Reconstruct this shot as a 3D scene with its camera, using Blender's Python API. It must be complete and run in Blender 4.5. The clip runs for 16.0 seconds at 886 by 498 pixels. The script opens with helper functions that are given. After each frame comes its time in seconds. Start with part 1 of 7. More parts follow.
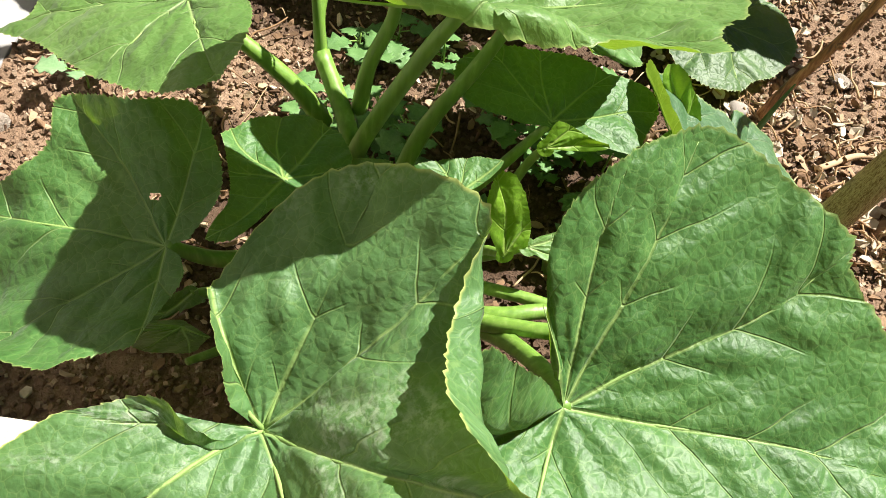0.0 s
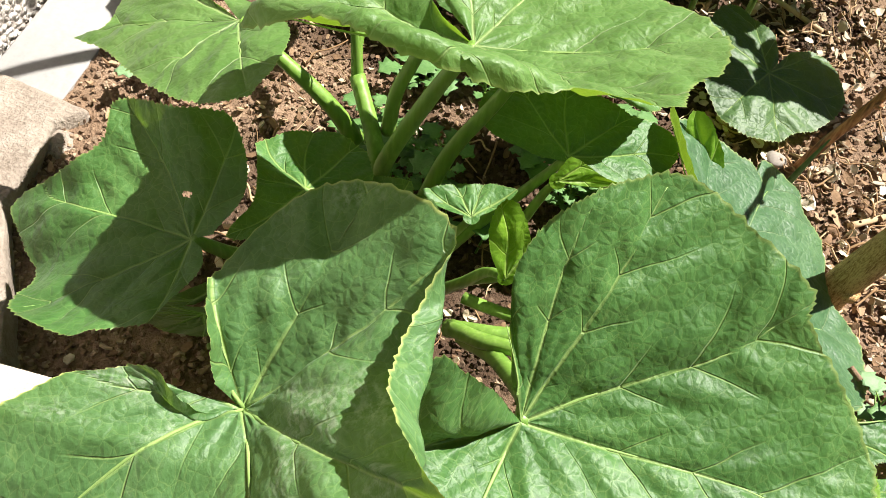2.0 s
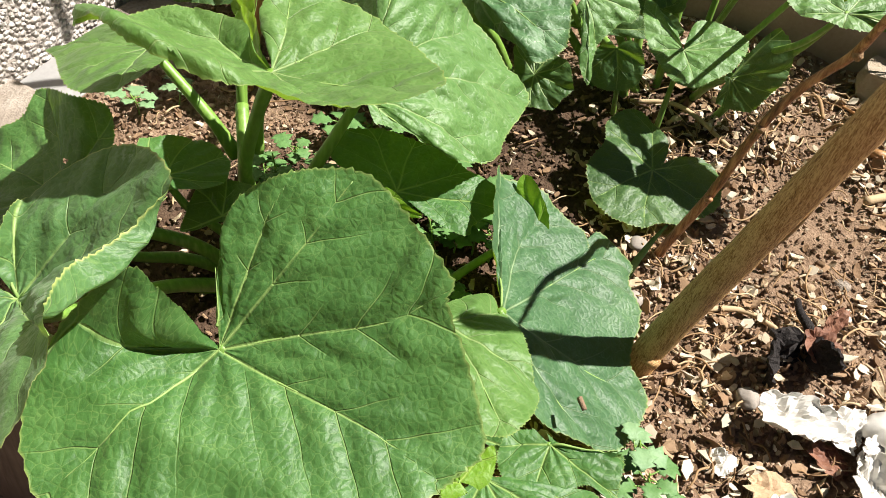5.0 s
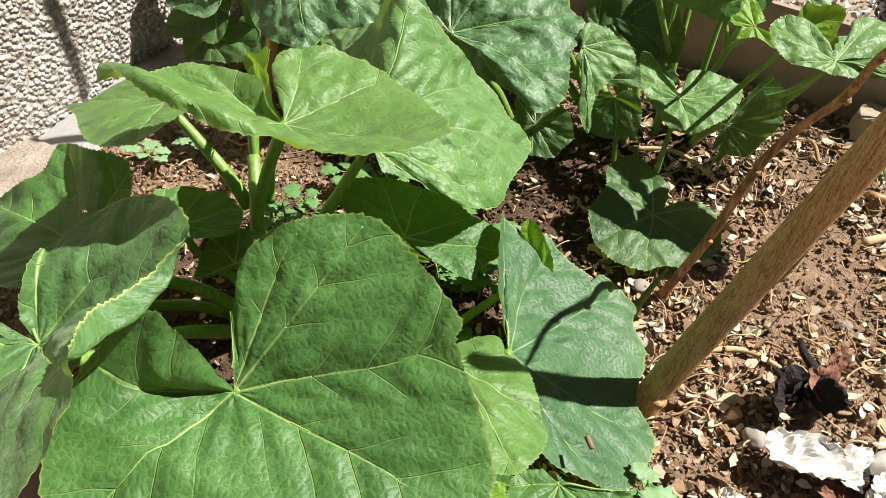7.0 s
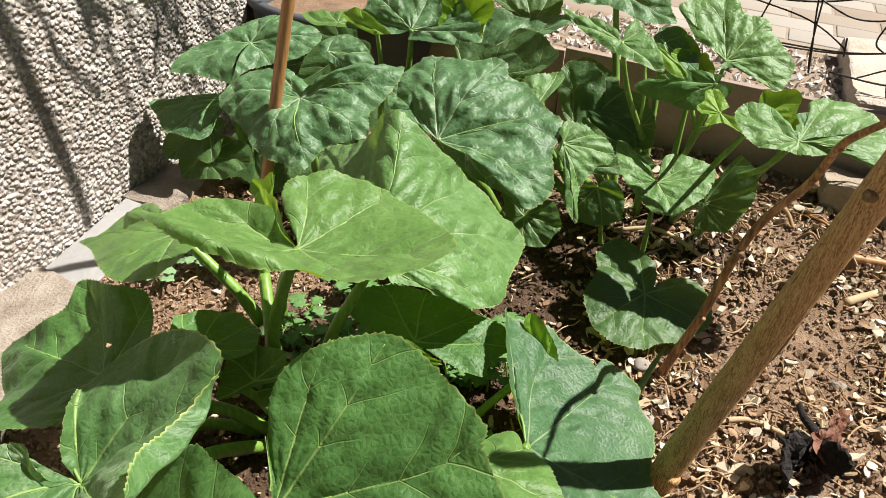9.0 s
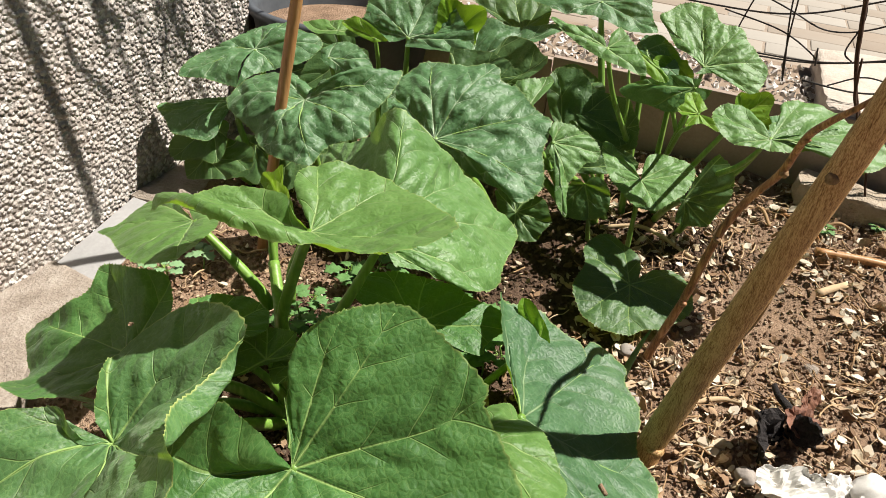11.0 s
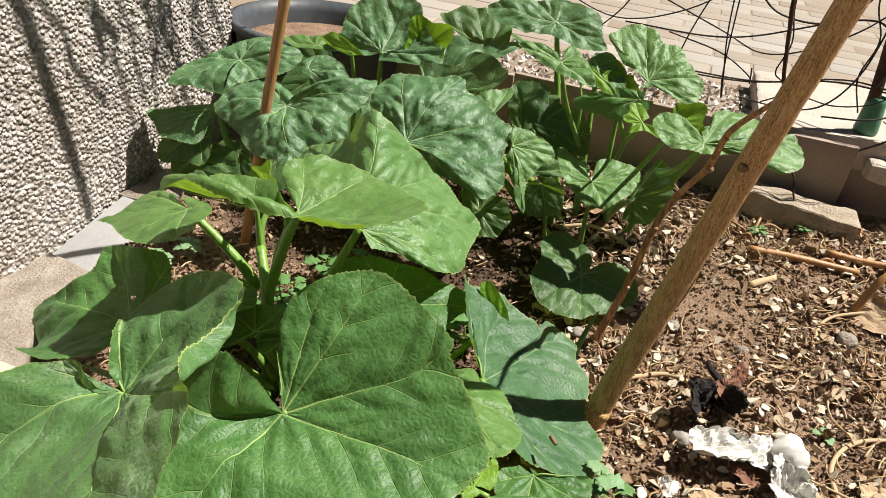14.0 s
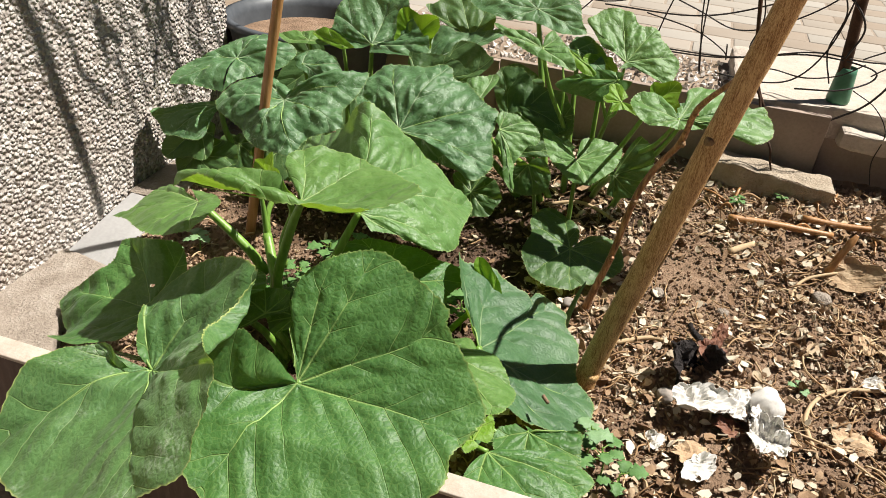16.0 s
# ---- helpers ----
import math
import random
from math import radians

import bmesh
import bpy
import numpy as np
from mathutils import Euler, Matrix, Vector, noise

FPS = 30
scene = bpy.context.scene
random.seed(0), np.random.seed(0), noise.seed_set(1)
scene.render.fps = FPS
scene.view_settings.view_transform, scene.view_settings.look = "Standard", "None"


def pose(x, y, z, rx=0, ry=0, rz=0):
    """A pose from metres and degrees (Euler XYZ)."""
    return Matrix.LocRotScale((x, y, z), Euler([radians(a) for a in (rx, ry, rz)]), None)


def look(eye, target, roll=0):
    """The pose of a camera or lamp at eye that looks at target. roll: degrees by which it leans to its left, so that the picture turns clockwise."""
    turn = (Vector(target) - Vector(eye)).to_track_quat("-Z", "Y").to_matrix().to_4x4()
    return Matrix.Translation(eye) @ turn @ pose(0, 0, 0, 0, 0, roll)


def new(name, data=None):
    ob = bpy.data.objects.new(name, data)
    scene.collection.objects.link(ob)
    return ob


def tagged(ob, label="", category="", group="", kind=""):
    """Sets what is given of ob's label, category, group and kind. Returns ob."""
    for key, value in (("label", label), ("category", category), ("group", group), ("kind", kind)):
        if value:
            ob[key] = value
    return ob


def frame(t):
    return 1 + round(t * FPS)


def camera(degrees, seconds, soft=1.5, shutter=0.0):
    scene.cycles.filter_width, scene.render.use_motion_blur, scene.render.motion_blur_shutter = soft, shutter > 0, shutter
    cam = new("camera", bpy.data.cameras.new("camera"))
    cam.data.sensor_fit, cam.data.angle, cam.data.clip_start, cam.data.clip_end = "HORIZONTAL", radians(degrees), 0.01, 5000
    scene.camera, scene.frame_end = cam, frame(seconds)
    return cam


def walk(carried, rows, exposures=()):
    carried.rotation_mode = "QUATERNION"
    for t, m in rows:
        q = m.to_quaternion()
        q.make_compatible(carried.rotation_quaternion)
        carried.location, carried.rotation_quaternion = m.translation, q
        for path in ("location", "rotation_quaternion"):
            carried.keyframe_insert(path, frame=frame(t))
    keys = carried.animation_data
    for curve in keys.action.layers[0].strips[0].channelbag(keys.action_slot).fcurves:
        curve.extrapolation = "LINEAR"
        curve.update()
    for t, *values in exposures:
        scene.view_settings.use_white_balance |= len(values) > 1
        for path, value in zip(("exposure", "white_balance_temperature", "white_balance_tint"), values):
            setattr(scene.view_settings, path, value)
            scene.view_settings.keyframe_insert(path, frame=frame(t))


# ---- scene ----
cam = camera(59.5, 16.0, soft=0.7)
METRES, EYE, TILT, LEAN, TURN = 0.65, 0.45, -50.0, -9.0, 6.0
ROWS = [
    (0.0, 0.0, 0.0, 0.0, 0.0, 0.0, -0.0),
    (0.5, 0.0129, -0.0086, -0.0079, 0.72, 0.03, -0.74),
    (1.0, 0.0291, -0.0152, -0.0089, 1.92, 0.24, -1.86),
    (1.5, 0.0463, -0.0314, -0.0024, 3.62, 0.74, -3.51),
    (2.0, 0.0751, -0.048, -0.0007, 5.8, 1.33, -5.56),
    (2.5, 0.1232, -0.0686, -0.0076, 8.23, 1.84, -7.93),
    (3.0, 0.1944, -0.1141, -0.0163, 10.86, 2.35, -10.57),
    (3.5, 0.2811, -0.156, -0.0252, 12.9, 3.1, -12.96),
    (4.0, 0.3572, -0.16, -0.0394, 13.85, 4.14, -14.49),
    (4.2, 0.3942, -0.1464, -0.0472, 13.46, 5.27, -14.97),
    (6.3, 0.4814, -0.1362, -0.084, 13.62, 10.77, -15.77),
    (6.5, 0.4764, -0.1413, -0.0844, 13.56, 11.13, -15.68),
    (7.0, 0.4679, -0.1558, -0.0828, 13.72, 12.23, -14.93),
    (7.5, 0.4622, -0.1692, -0.0744, 13.9, 13.42, -13.73),
    (8.0, 0.4536, -0.1868, -0.0682, 14.0, 14.72, -12.15),
    (8.5, 0.447, -0.2065, -0.0622, 13.95, 16.06, -10.82),
    (8.7, 0.4459, -0.2182, -0.058, 13.89, 16.78, -10.28),
    (10.8, 0.4502, -0.2846, -0.1279, 12.65, 19.08, -9.56),
    (11.0, 0.4504, -0.2879, -0.134, 12.58, 19.09, -9.6),
    (11.5, 0.457, -0.3078, -0.1601, 12.38, 19.26, -9.66),
    (12.0, 0.4608, -0.3183, -0.1819, 11.99, 19.55, -9.7),
    (12.5, 0.4653, -0.3343, -0.2014, 11.39, 20.06, -9.66),
    (13.0, 0.4704, -0.3552, -0.2136, 10.72, 20.67, -9.52),
    (13.5, 0.4767, -0.379, -0.2276, 10.3, 21.14, -9.34),
    (14.0, 0.4859, -0.3975, -0.242, 10.13, 21.28, -8.96),
    (14.5, 0.4984, -0.4126, -0.2589, 10.23, 21.17, -8.34),
    (15.0, 0.509, -0.4299, -0.2757, 10.49, 20.74, -7.56),
    (15.5, 0.5137, -0.455, -0.2817, 10.69, 20.34, -6.98),
    (16.0, 0.5137, -0.4797, -0.2831, 10.88, 20.02, -6.67),
]
walk(cam, [(t, pose(0, 0, EYE, TILT, LEAN, TURN) @ pose(METRES * x, METRES * y, METRES * z, 90 + pitch, roll, yaw)) for t, x, y, z, yaw, pitch, roll in ROWS],
     exposures=((0.0, 1.43), (2.0, 1.38), (3.5, 1.26), (7.0, 1.10), (11.0, 0.92), (16.0, 0.885)))

SUN_AZ, SUN_EL = 61.0, 58.0  # degrees from +y towards +x, and above the horizon

# ---- light ----
world = bpy.data.worlds.new("sky")
scene.world = world
world.use_nodes = True
wn = world.node_tree.nodes
sky = wn.new("ShaderNodeTexSky")
sky.sky_type, sky.sun_disc = "NISHITA", False
sky.sun_elevation, sky.sun_rotation = radians(SUN_EL), radians(SUN_AZ)
wn["Background"].inputs["Strength"].default_value = 0.012
world.node_tree.links.new(sky.outputs[0], wn["Background"].inputs["Color"])
lamp = bpy.data.lights.new("sun", "SUN")
lamp.energy, lamp.angle, lamp.color = 5.0, radians(0.6), (1.0, 0.955, 0.88)
sun = new("sun", lamp)
to_sun = Vector((math.sin(radians(SUN_AZ)) * math.cos(radians(SUN_EL)), math.cos(radians(SUN_AZ)) * math.cos(radians(SUN_EL)), math.sin(radians(SUN_EL))))
sun.matrix_world = look(to_sun * 5, (0, 0, 0))

rng = random.Random(7)


# ---- materials ----
def material(name):
    m = bpy.data.materials.new(name)
    m.use_nodes = True
    nt = m.node_tree
    b = nt.nodes["Principled BSDF"]
    return m, nt, b


def node(nt, kind, **values):
    n = nt.nodes.new(kind)
    for key, v in values.items():
        n.inputs[key.replace("_", " ")].default_value = v
    return n


def ramp(nt, fac, stops):
    r = nt.nodes.new("ShaderNodeValToRGB")
    while len(r.color_ramp.elements) < len(stops):
        r.color_ramp.elements.new(0.5)
    for e, (p, c) in zip(r.color_ramp.elements, stops):
        e.position, e.color = p, (*c, 1) if len(c) == 3 else c
    nt.links.new(fac, r.inputs[0])
    return r.outputs[0]


def mix(nt, fac, a, b, mode="MIX"):
    n = nt.nodes.new("ShaderNodeMix")
    n.data_type, n.blend_type = "RGBA", mode
    for slot, v in ((0, fac), (6, a), (7, b)):
        if isinstance(v, (int, float)):
            n.inputs[slot].default_value = v
        elif isinstance(v, tuple):
            n.inputs[slot].default_value = (*v, 1)
        else:
            nt.links.new(v, n.inputs[slot])
    return n.outputs[2]


def maths(nt, op, a, b=0.0, clamp=False):
    n = nt.nodes.new("ShaderNodeMath")
    n.operation, n.use_clamp = op, clamp
    for slot, v in ((0, a), (1, b)):
        if isinstance(v, (int, float)):
            n.inputs[slot].default_value = v
        else:
            nt.links.new(v, n.inputs[slot])
    return n.outputs[0]


def smooth(nt, v, lo, hi, a=0.0, b=1.0):
    n = nt.nodes.new("ShaderNodeMapRange")
    n.interpolation_type = "SMOOTHSTEP"
    nt.links.new(v, n.inputs[0])
    for slot, w in ((1, lo), (2, hi), (3, a), (4, b)):
        n.inputs[slot].default_value = w
    return n.outputs[0]


def noise_tex(nt, scale, detail=4.0, rough=0.55, where=None):
    n = node(nt, "ShaderNodeTexNoise", Scale=scale, Detail=detail, Roughness=rough)
    if where is not None:
        nt.links.new(where, n.inputs["Vector"])
    return n.outputs["Fac"]


def bump(nt, b, height, strength, distance):
    n = nt.nodes.new("ShaderNodeBump")
    n.inputs["Strength"].default_value, n.inputs["Distance"].default_value = strength, distance
    nt.links.new(height, n.inputs["Height"])
    nt.links.new(n.outputs[0], b.inputs["Normal"])
    return n


def place_vector(nt):
    return nt.nodes.new("ShaderNodeTexCoord").outputs["Object"]


def piece_random(nt):
    return nt.nodes.new("ShaderNodeObjectInfo").outputs["Random"]


def rough_material(name, stops, scale, relief=0.6, depth=0.004, roughness=0.9, fine=6.0, island=False, by_object=False):
    """A dull mineral or woody surface: two scales of colour and a fine relief."""
    m, nt, b = material(name)
    where = place_vector(nt)
    big, small = noise_tex(nt, scale, 5, 0.6, where), noise_tex(nt, scale * fine, 4, 0.65, where)
    fac = maths(nt, "ADD", maths(nt, "MULTIPLY", big, 0.6), maths(nt, "MULTIPLY", small, 0.4))
    if island or by_object:
        r = nt.nodes.new("ShaderNodeNewGeometry").outputs["Random Per Island"] if island else piece_random(nt)
        fac = maths(nt, "ADD", maths(nt, "MULTIPLY", fac, 0.35), maths(nt, "MULTIPLY", r, 0.65))
    nt.links.new(ramp(nt, fac, stops), b.inputs["Base Color"])
    b.inputs["Roughness"].default_value = roughness
    b.inputs["Specular IOR Level"].default_value = 0.25
    bump(nt, b, maths(nt, "ADD", small, maths(nt, "MULTIPLY", big, 0.7)), relief, depth)
    return m


def wood_material(name, stops, grain=90.0, relief=0.5, roughness=0.65, pores=0.15):
    """Bark or sawn wood with grain along local z."""
    m, nt, b = material(name)
    mp = nt.nodes.new("ShaderNodeMapping")
    mp.inputs["Scale"].default_value = (1, 1, 0.08)
    nt.links.new(place_vector(nt), mp.inputs[0])
    fibre, patch = noise_tex(nt, grain * 3, 5, 0.6, mp.outputs[0]), noise_tex(nt, 14, 4, 0.6)
    mp2 = nt.nodes.new("ShaderNodeMapping")
    mp2.inputs["Scale"].default_value = (1, 1, 0.3)
    nt.links.new(place_vector(nt), mp2.inputs[0])
    dots = noise_tex(nt, grain * 5, 2, 0.5, mp2.outputs[0])
    fac = maths(nt, "ADD", maths(nt, "MULTIPLY", fibre, 0.55), maths(nt, "ADD", maths(nt, "MULTIPLY", patch, 0.3), maths(nt, "MULTIPLY", dots, pores)))
    nt.links.new(ramp(nt, fac, stops), b.inputs["Base Color"])
    b.inputs["Roughness"].default_value = roughness
    bump(nt, b, maths(nt, "ADD", fibre, maths(nt, "MULTIPLY", dots, 0.5)), relief, 0.0015)
    return m


def leaf_material(name, dark, mid, light, vein, fleck=0.0, dust=0.0, gloss=0.50, through_light=0.18, edge=0.35):
    """Leaf blade. The 'vein' attribute holds the way along the nearest main vein, the distance from it and the share of the radius."""
    m, nt, b = material(name)
    at = nt.nodes.new("ShaderNodeAttribute")
    at.attribute_name = "vein"
    sep = nt.nodes.new("ShaderNodeSeparateXYZ")
    nt.links.new(at.outputs["Vector"], sep.inputs[0])
    along, aside, share = sep.outputs
    flat = nt.nodes.new("ShaderNodeAttribute")
    flat.attribute_name = "flat"
    gapat = nt.nodes.new("ShaderNodeAttribute")
    gapat.attribute_name = "gap"
    gap = gapat.outputs["Fac"]
    where = flat.outputs["Vector"]
    off = maths(nt, "ABSOLUTE", aside)
    width = maths(nt, "SUBTRACT", 0.0016, maths(nt, "MULTIPLY", share, 0.0010))
    main = maths(nt, "SUBTRACT", 1.0, maths(nt, "DIVIDE", off, width), clamp=True)
    # side veins leave the main one at an angle and bend towards the tip
    run = maths(nt, "SUBTRACT", along, maths(nt, "MULTIPLY", maths(nt, "POWER", off, 0.9), 0.78))
    run = maths(nt, "ADD", run, maths(nt, "MULTIPLY", maths(nt, "SUBTRACT", noise_tex(nt, 14, 2, 0.45, where), 0.5), 0.022))
    saw = maths(nt, "ABSOLUTE", maths(nt, "SUBTRACT", maths(nt, "FRACT", maths(nt, "MULTIPLY", run, 29.0)), 0.5))
    side = maths(nt, "MULTIPLY", smooth(nt, saw, 0.030, 0.004), maths(nt, "MULTIPLY", smooth(nt, gap, 0.80, 0.30), smooth(nt, share, 0.10, 0.26)))
    cells = node(nt, "ShaderNodeTexVoronoi", Scale=165.0)
    cells.feature = "DISTANCE_TO_EDGE"
    warp = nt.nodes.new("ShaderNodeVectorMath")
    warp.operation = "ADD"
    nt.links.new(where, warp.inputs[0])
    wob = node(nt, "ShaderNodeTexNoise", Scale=60.0, Detail=2.0)
    nt.links.new(where, wob.inputs["Vector"])
    wsc = nt.nodes.new("ShaderNodeVectorMath")
    wsc.operation = "SCALE"
    wsc.inputs["Scale"].default_value = 0.006
    nt.links.new(wob.outputs["Color"], wsc.inputs[0])
    nt.links.new(wsc.outputs[0], warp.inputs[1])
    nt.links.new(warp.outputs[0], cells.inputs["Vector"])
    blotch = noise_tex(nt, 17, 4, 0.6, where)
    net = smooth(nt, cells.outputs["Distance"], 0.05, 0.0)
    pillow = smooth(nt, cells.outputs["Distance"], 0.0, 0.35)
    grain = noise_tex(nt, 420, 3, 0.6, where)
    mid_grain = noise_tex(nt, 150, 4, 0.65, where)
    tone = maths(nt, "ADD", maths(nt, "MULTIPLY", blotch, 0.45), maths(nt, "ADD", maths(nt, "MULTIPLY", mid_grain, 0.33), maths(nt, "MULTIPLY", grain, 0.22)))
    col = ramp(nt, tone, [(0.38, dark), (0.51, mid), (0.66, light)])
    col = mix(nt, maths(nt, "MULTIPLY", maths(nt, "MULTIPLY", net, blotch), 0.40), col, vein)
    speck = smooth(nt, noise_tex(nt, 700, 2, 0.6, where), 0.55, 0.75)
    col = mix(nt, maths(nt, "MULTIPLY", speck, 0.42), col, (0.02, 0.05, 0.008))
    col = mix(nt, maths(nt, "MULTIPLY", side, 0.48), col, vein)
    col = mix(nt, maths(nt, "MULTIPLY", main, 0.9), col, vein)
    rimcol = smooth(nt, share, 0.984, 1.0)
    col = mix(nt, maths(nt, "MULTIPLY", rimcol, edge), col, (0.42, 0.46, 0.14))
    if fleck:
        pale = smooth(nt, noise_tex(nt, 80, 3, 0.65, where), 0.53, 0.66)
        near = maths(nt, "MULTIPLY", pale, maths(nt, "ADD", side, maths(nt, "ADD", main, net), clamp=True), clamp=True)
        col = mix(nt, maths(nt, "MULTIPLY", maths(nt, "ADD", near, maths(nt, "MULTIPLY", pale, 0.07)), fleck, clamp=True), col, (0.42, 0.52, 0.36))
    if dust:
        powder = maths(nt, "MULTIPLY", smooth(nt, noise_tex(nt, 13, 4, 0.65, where), 0.50, 0.72), smooth(nt, noise_tex(nt, 260, 3, 0.7, where), 0.4, 0.65))
        col = mix(nt, maths(nt, "MULTIPLY", powder, dust), col, (0.42, 0.48, 0.36))
    nt.links.new(col, b.inputs["Base Color"])
    b.inputs["Roughness"].default_value = gloss
    b.inputs["Specular IOR Level"].default_value = 0.42
    b.inputs["Sheen Weight"].default_value = 0.07
    b.inputs["Sheen Roughness"].default_value = 0.45
    b.inputs["Sheen Tint"].default_value = (0.85, 1.0, 0.8, 1)
    height = maths(nt, "ADD", maths(nt, "MULTIPLY", pillow, 0.20), maths(nt, "MULTIPLY", grain, 0.20))
    height = maths(nt, "SUBTRACT", height, maths(nt, "ADD", maths(nt, "MULTIPLY", side, 0.7), maths(nt, "MULTIPLY", main, 0.6)))
    height = maths(nt, "ADD", height, maths(nt, "ADD", maths(nt, "MULTIPLY", noise_tex(nt, 30, 2, 0.5, where), 0.5), maths(nt, "MULTIPLY", mid_grain, 0.5)))
    height = maths(nt, "ADD", height, maths(nt, "MULTIPLY", maths(nt, "MULTIPLY", smooth(nt, saw, 0.0, 0.4), smooth(nt, gap, 1.0, 0.5)), 1.1))
    bump(nt, b, height, 0.75, 0.0017)
    trans = nt.nodes.new("ShaderNodeBsdfTranslucent")
    nt.links.new(mix(nt, 0.75, col, (0.46, 0.74, 0.03)), trans.inputs["Color"])
    both = nt.nodes.new("ShaderNodeMixShader")
    both.inputs[0].default_value = through_light
    nt.links.new(b.outputs[0], both.inputs[1])
    nt.links.new(trans.outputs[0], both.inputs[2])
    nt.links.new(both.outputs[0], nt.nodes["Material Output"].inputs[0])
    return m


PALE_VEIN = (0.30, 0.42, 0.13)
LEAF = {
    "deep": leaf_material("leaf_deep", (0.032, 0.095, 0.020), (0.056, 0.150, 0.034), (0.099, 0.212, 0.057), PALE_VEIN),
    "dusty": leaf_material("leaf_dusty", (0.044, 0.112, 0.030), (0.074, 0.168, 0.052), (0.117, 0.224, 0.084), PALE_VEIN, dust=0.85, edge=0.8, through_light=0.20),
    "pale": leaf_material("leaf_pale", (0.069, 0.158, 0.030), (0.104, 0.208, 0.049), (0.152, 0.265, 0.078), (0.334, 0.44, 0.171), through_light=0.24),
    "blue": leaf_material("leaf_blue", (0.038, 0.105, 0.036), (0.069, 0.160, 0.060), (0.123, 0.230, 0.103), (0.355, 0.46, 0.257), fleck=1.0),
    "teal": leaf_material("leaf_teal", (0.032, 0.088, 0.032), (0.054, 0.132, 0.051), (0.092, 0.185, 0.078), (0.272, 0.38, 0.190), fleck=0.22),
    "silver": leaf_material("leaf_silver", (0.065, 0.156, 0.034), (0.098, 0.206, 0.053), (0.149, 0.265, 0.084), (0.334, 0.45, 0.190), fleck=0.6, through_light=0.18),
    # darker copy for leaves in shade, the shade put into its colour
    "dark": leaf_material("leaf_shaded", (0.032, 0.079, 0.021), (0.052, 0.114, 0.032), (0.076, 0.150, 0.046), PALE_VEIN),
    "young": leaf_material("leaf_young", (0.104, 0.24, 0.014), (0.157, 0.31, 0.019), (0.209, 0.38, 0.028), (0.376, 0.50, 0.114), through_light=0.36),
}


def stalk_material():
    m, nt, b = material("stalk_green")
    where = place_vector(nt)
    mp = nt.nodes.new("ShaderNodeMapping")
    mp.inputs["Scale"].default_value = (1, 1, 0.05)
    nt.links.new(where, mp.inputs[0])
    fac = maths(nt, "ADD", maths(nt, "MULTIPLY", noise_tex(nt, 260, 3, 0.5, mp.outputs[0]), 0.6), maths(nt, "MULTIPLY", noise_tex(nt, 25, 3, 0.6, where), 0.4))
    col = ramp(nt, fac, [(0.3, (0.10, 0.20, 0.03)), (0.55, (0.17, 0.30, 0.05)), (0.75, (0.30, 0.42, 0.12))])
    nt.links.new(col, b.inputs["Base Color"])
    b.inputs["Roughness"].default_value = 0.45
    b.inputs["Subsurface Weight"].default_value = 0.15
    b.inputs["Subsurface Radius"].default_value = (0.004, 0.006, 0.001)
    bump(nt, b, fac, 0.5, 0.001)
    return m


STALK = stalk_material()
VEIN = rough_material("leaf_vein", [(0.3, (0.17, 0.29, 0.07)), (0.7, (0.28, 0.39, 0.13))], 60, 0.3, 0.001, 0.5)
SOIL = rough_material("soil", [(0.25, (0.11, 0.072, 0.047)), (0.5, (0.25, 0.162, 0.104)), (0.75, (0.42, 0.30, 0.208))], 30, 0.9, 0.006, 0.95, 9)
CHIP = rough_material("wood_chip", [(0.12, (0.07, 0.042, 0.025)), (0.36, (0.19, 0.114, 0.064)), (0.58, (0.34, 0.225, 0.135)), (0.74, (0.46, 0.37, 0.25)), (0.86, (0.72, 0.65, 0.52))], 70, 0.5, 0.002, 0.85, 5, island=True)
CRUMB = rough_material("soil_crumb", [(0.1, (0.13, 0.083, 0.055)), (0.5, (0.24, 0.157, 0.102)), (0.95, (0.45, 0.345, 0.245))], 60, 0.7, 0.002, 0.95, 5, island=True)


def shade_earth(m, places):
    """Shade under the plants put into the earth's colour: dark patches with ragged edges."""
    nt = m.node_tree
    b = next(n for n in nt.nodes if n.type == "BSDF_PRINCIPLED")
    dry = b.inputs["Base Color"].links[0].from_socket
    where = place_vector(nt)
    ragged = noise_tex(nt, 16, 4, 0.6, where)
    shade_mask = 0.0
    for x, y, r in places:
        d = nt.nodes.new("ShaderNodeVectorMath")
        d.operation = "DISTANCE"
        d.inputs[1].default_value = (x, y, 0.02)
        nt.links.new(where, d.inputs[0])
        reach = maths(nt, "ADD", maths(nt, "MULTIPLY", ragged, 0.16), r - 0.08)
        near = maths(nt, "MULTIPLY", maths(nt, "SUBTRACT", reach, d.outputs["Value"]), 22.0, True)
        shade_mask = maths(nt, "MAXIMUM", near, shade_mask)
    nt.links.new(mix(nt, maths(nt, "MULTIPLY", shade_mask, 0.92), dry, (0.30, 0.27, 0.26), "MULTIPLY"), b.inputs["Base Color"])


# middles and radii of the shade painted on the earth below the leaves
SHADE_PATCHES = ((-0.03, 0.40, 0.19), (0.13, 0.42, 0.17), (0.25, 0.85, 0.15), (0.14, 0.66, 0.17), (-0.14, 0.80, 0.22))
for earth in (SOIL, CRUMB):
    shade_earth(earth, SHADE_PATCHES)
STRAW = rough_material("dry_fibre", [(0.1, (0.14, 0.075, 0.035)), (0.5, (0.36, 0.23, 0.12)), (0.95, (0.60, 0.47, 0.30))], 70, 0.4, 0.001, 0.8, 5, island=True)
CONCRETE = rough_material("concrete", [(0.30, (0.17, 0.135, 0.105)), (0.5, (0.30, 0.25, 0.205)), (0.7, (0.42, 0.37, 0.315))], 26, 0.9, 0.005, 0.9, 9)
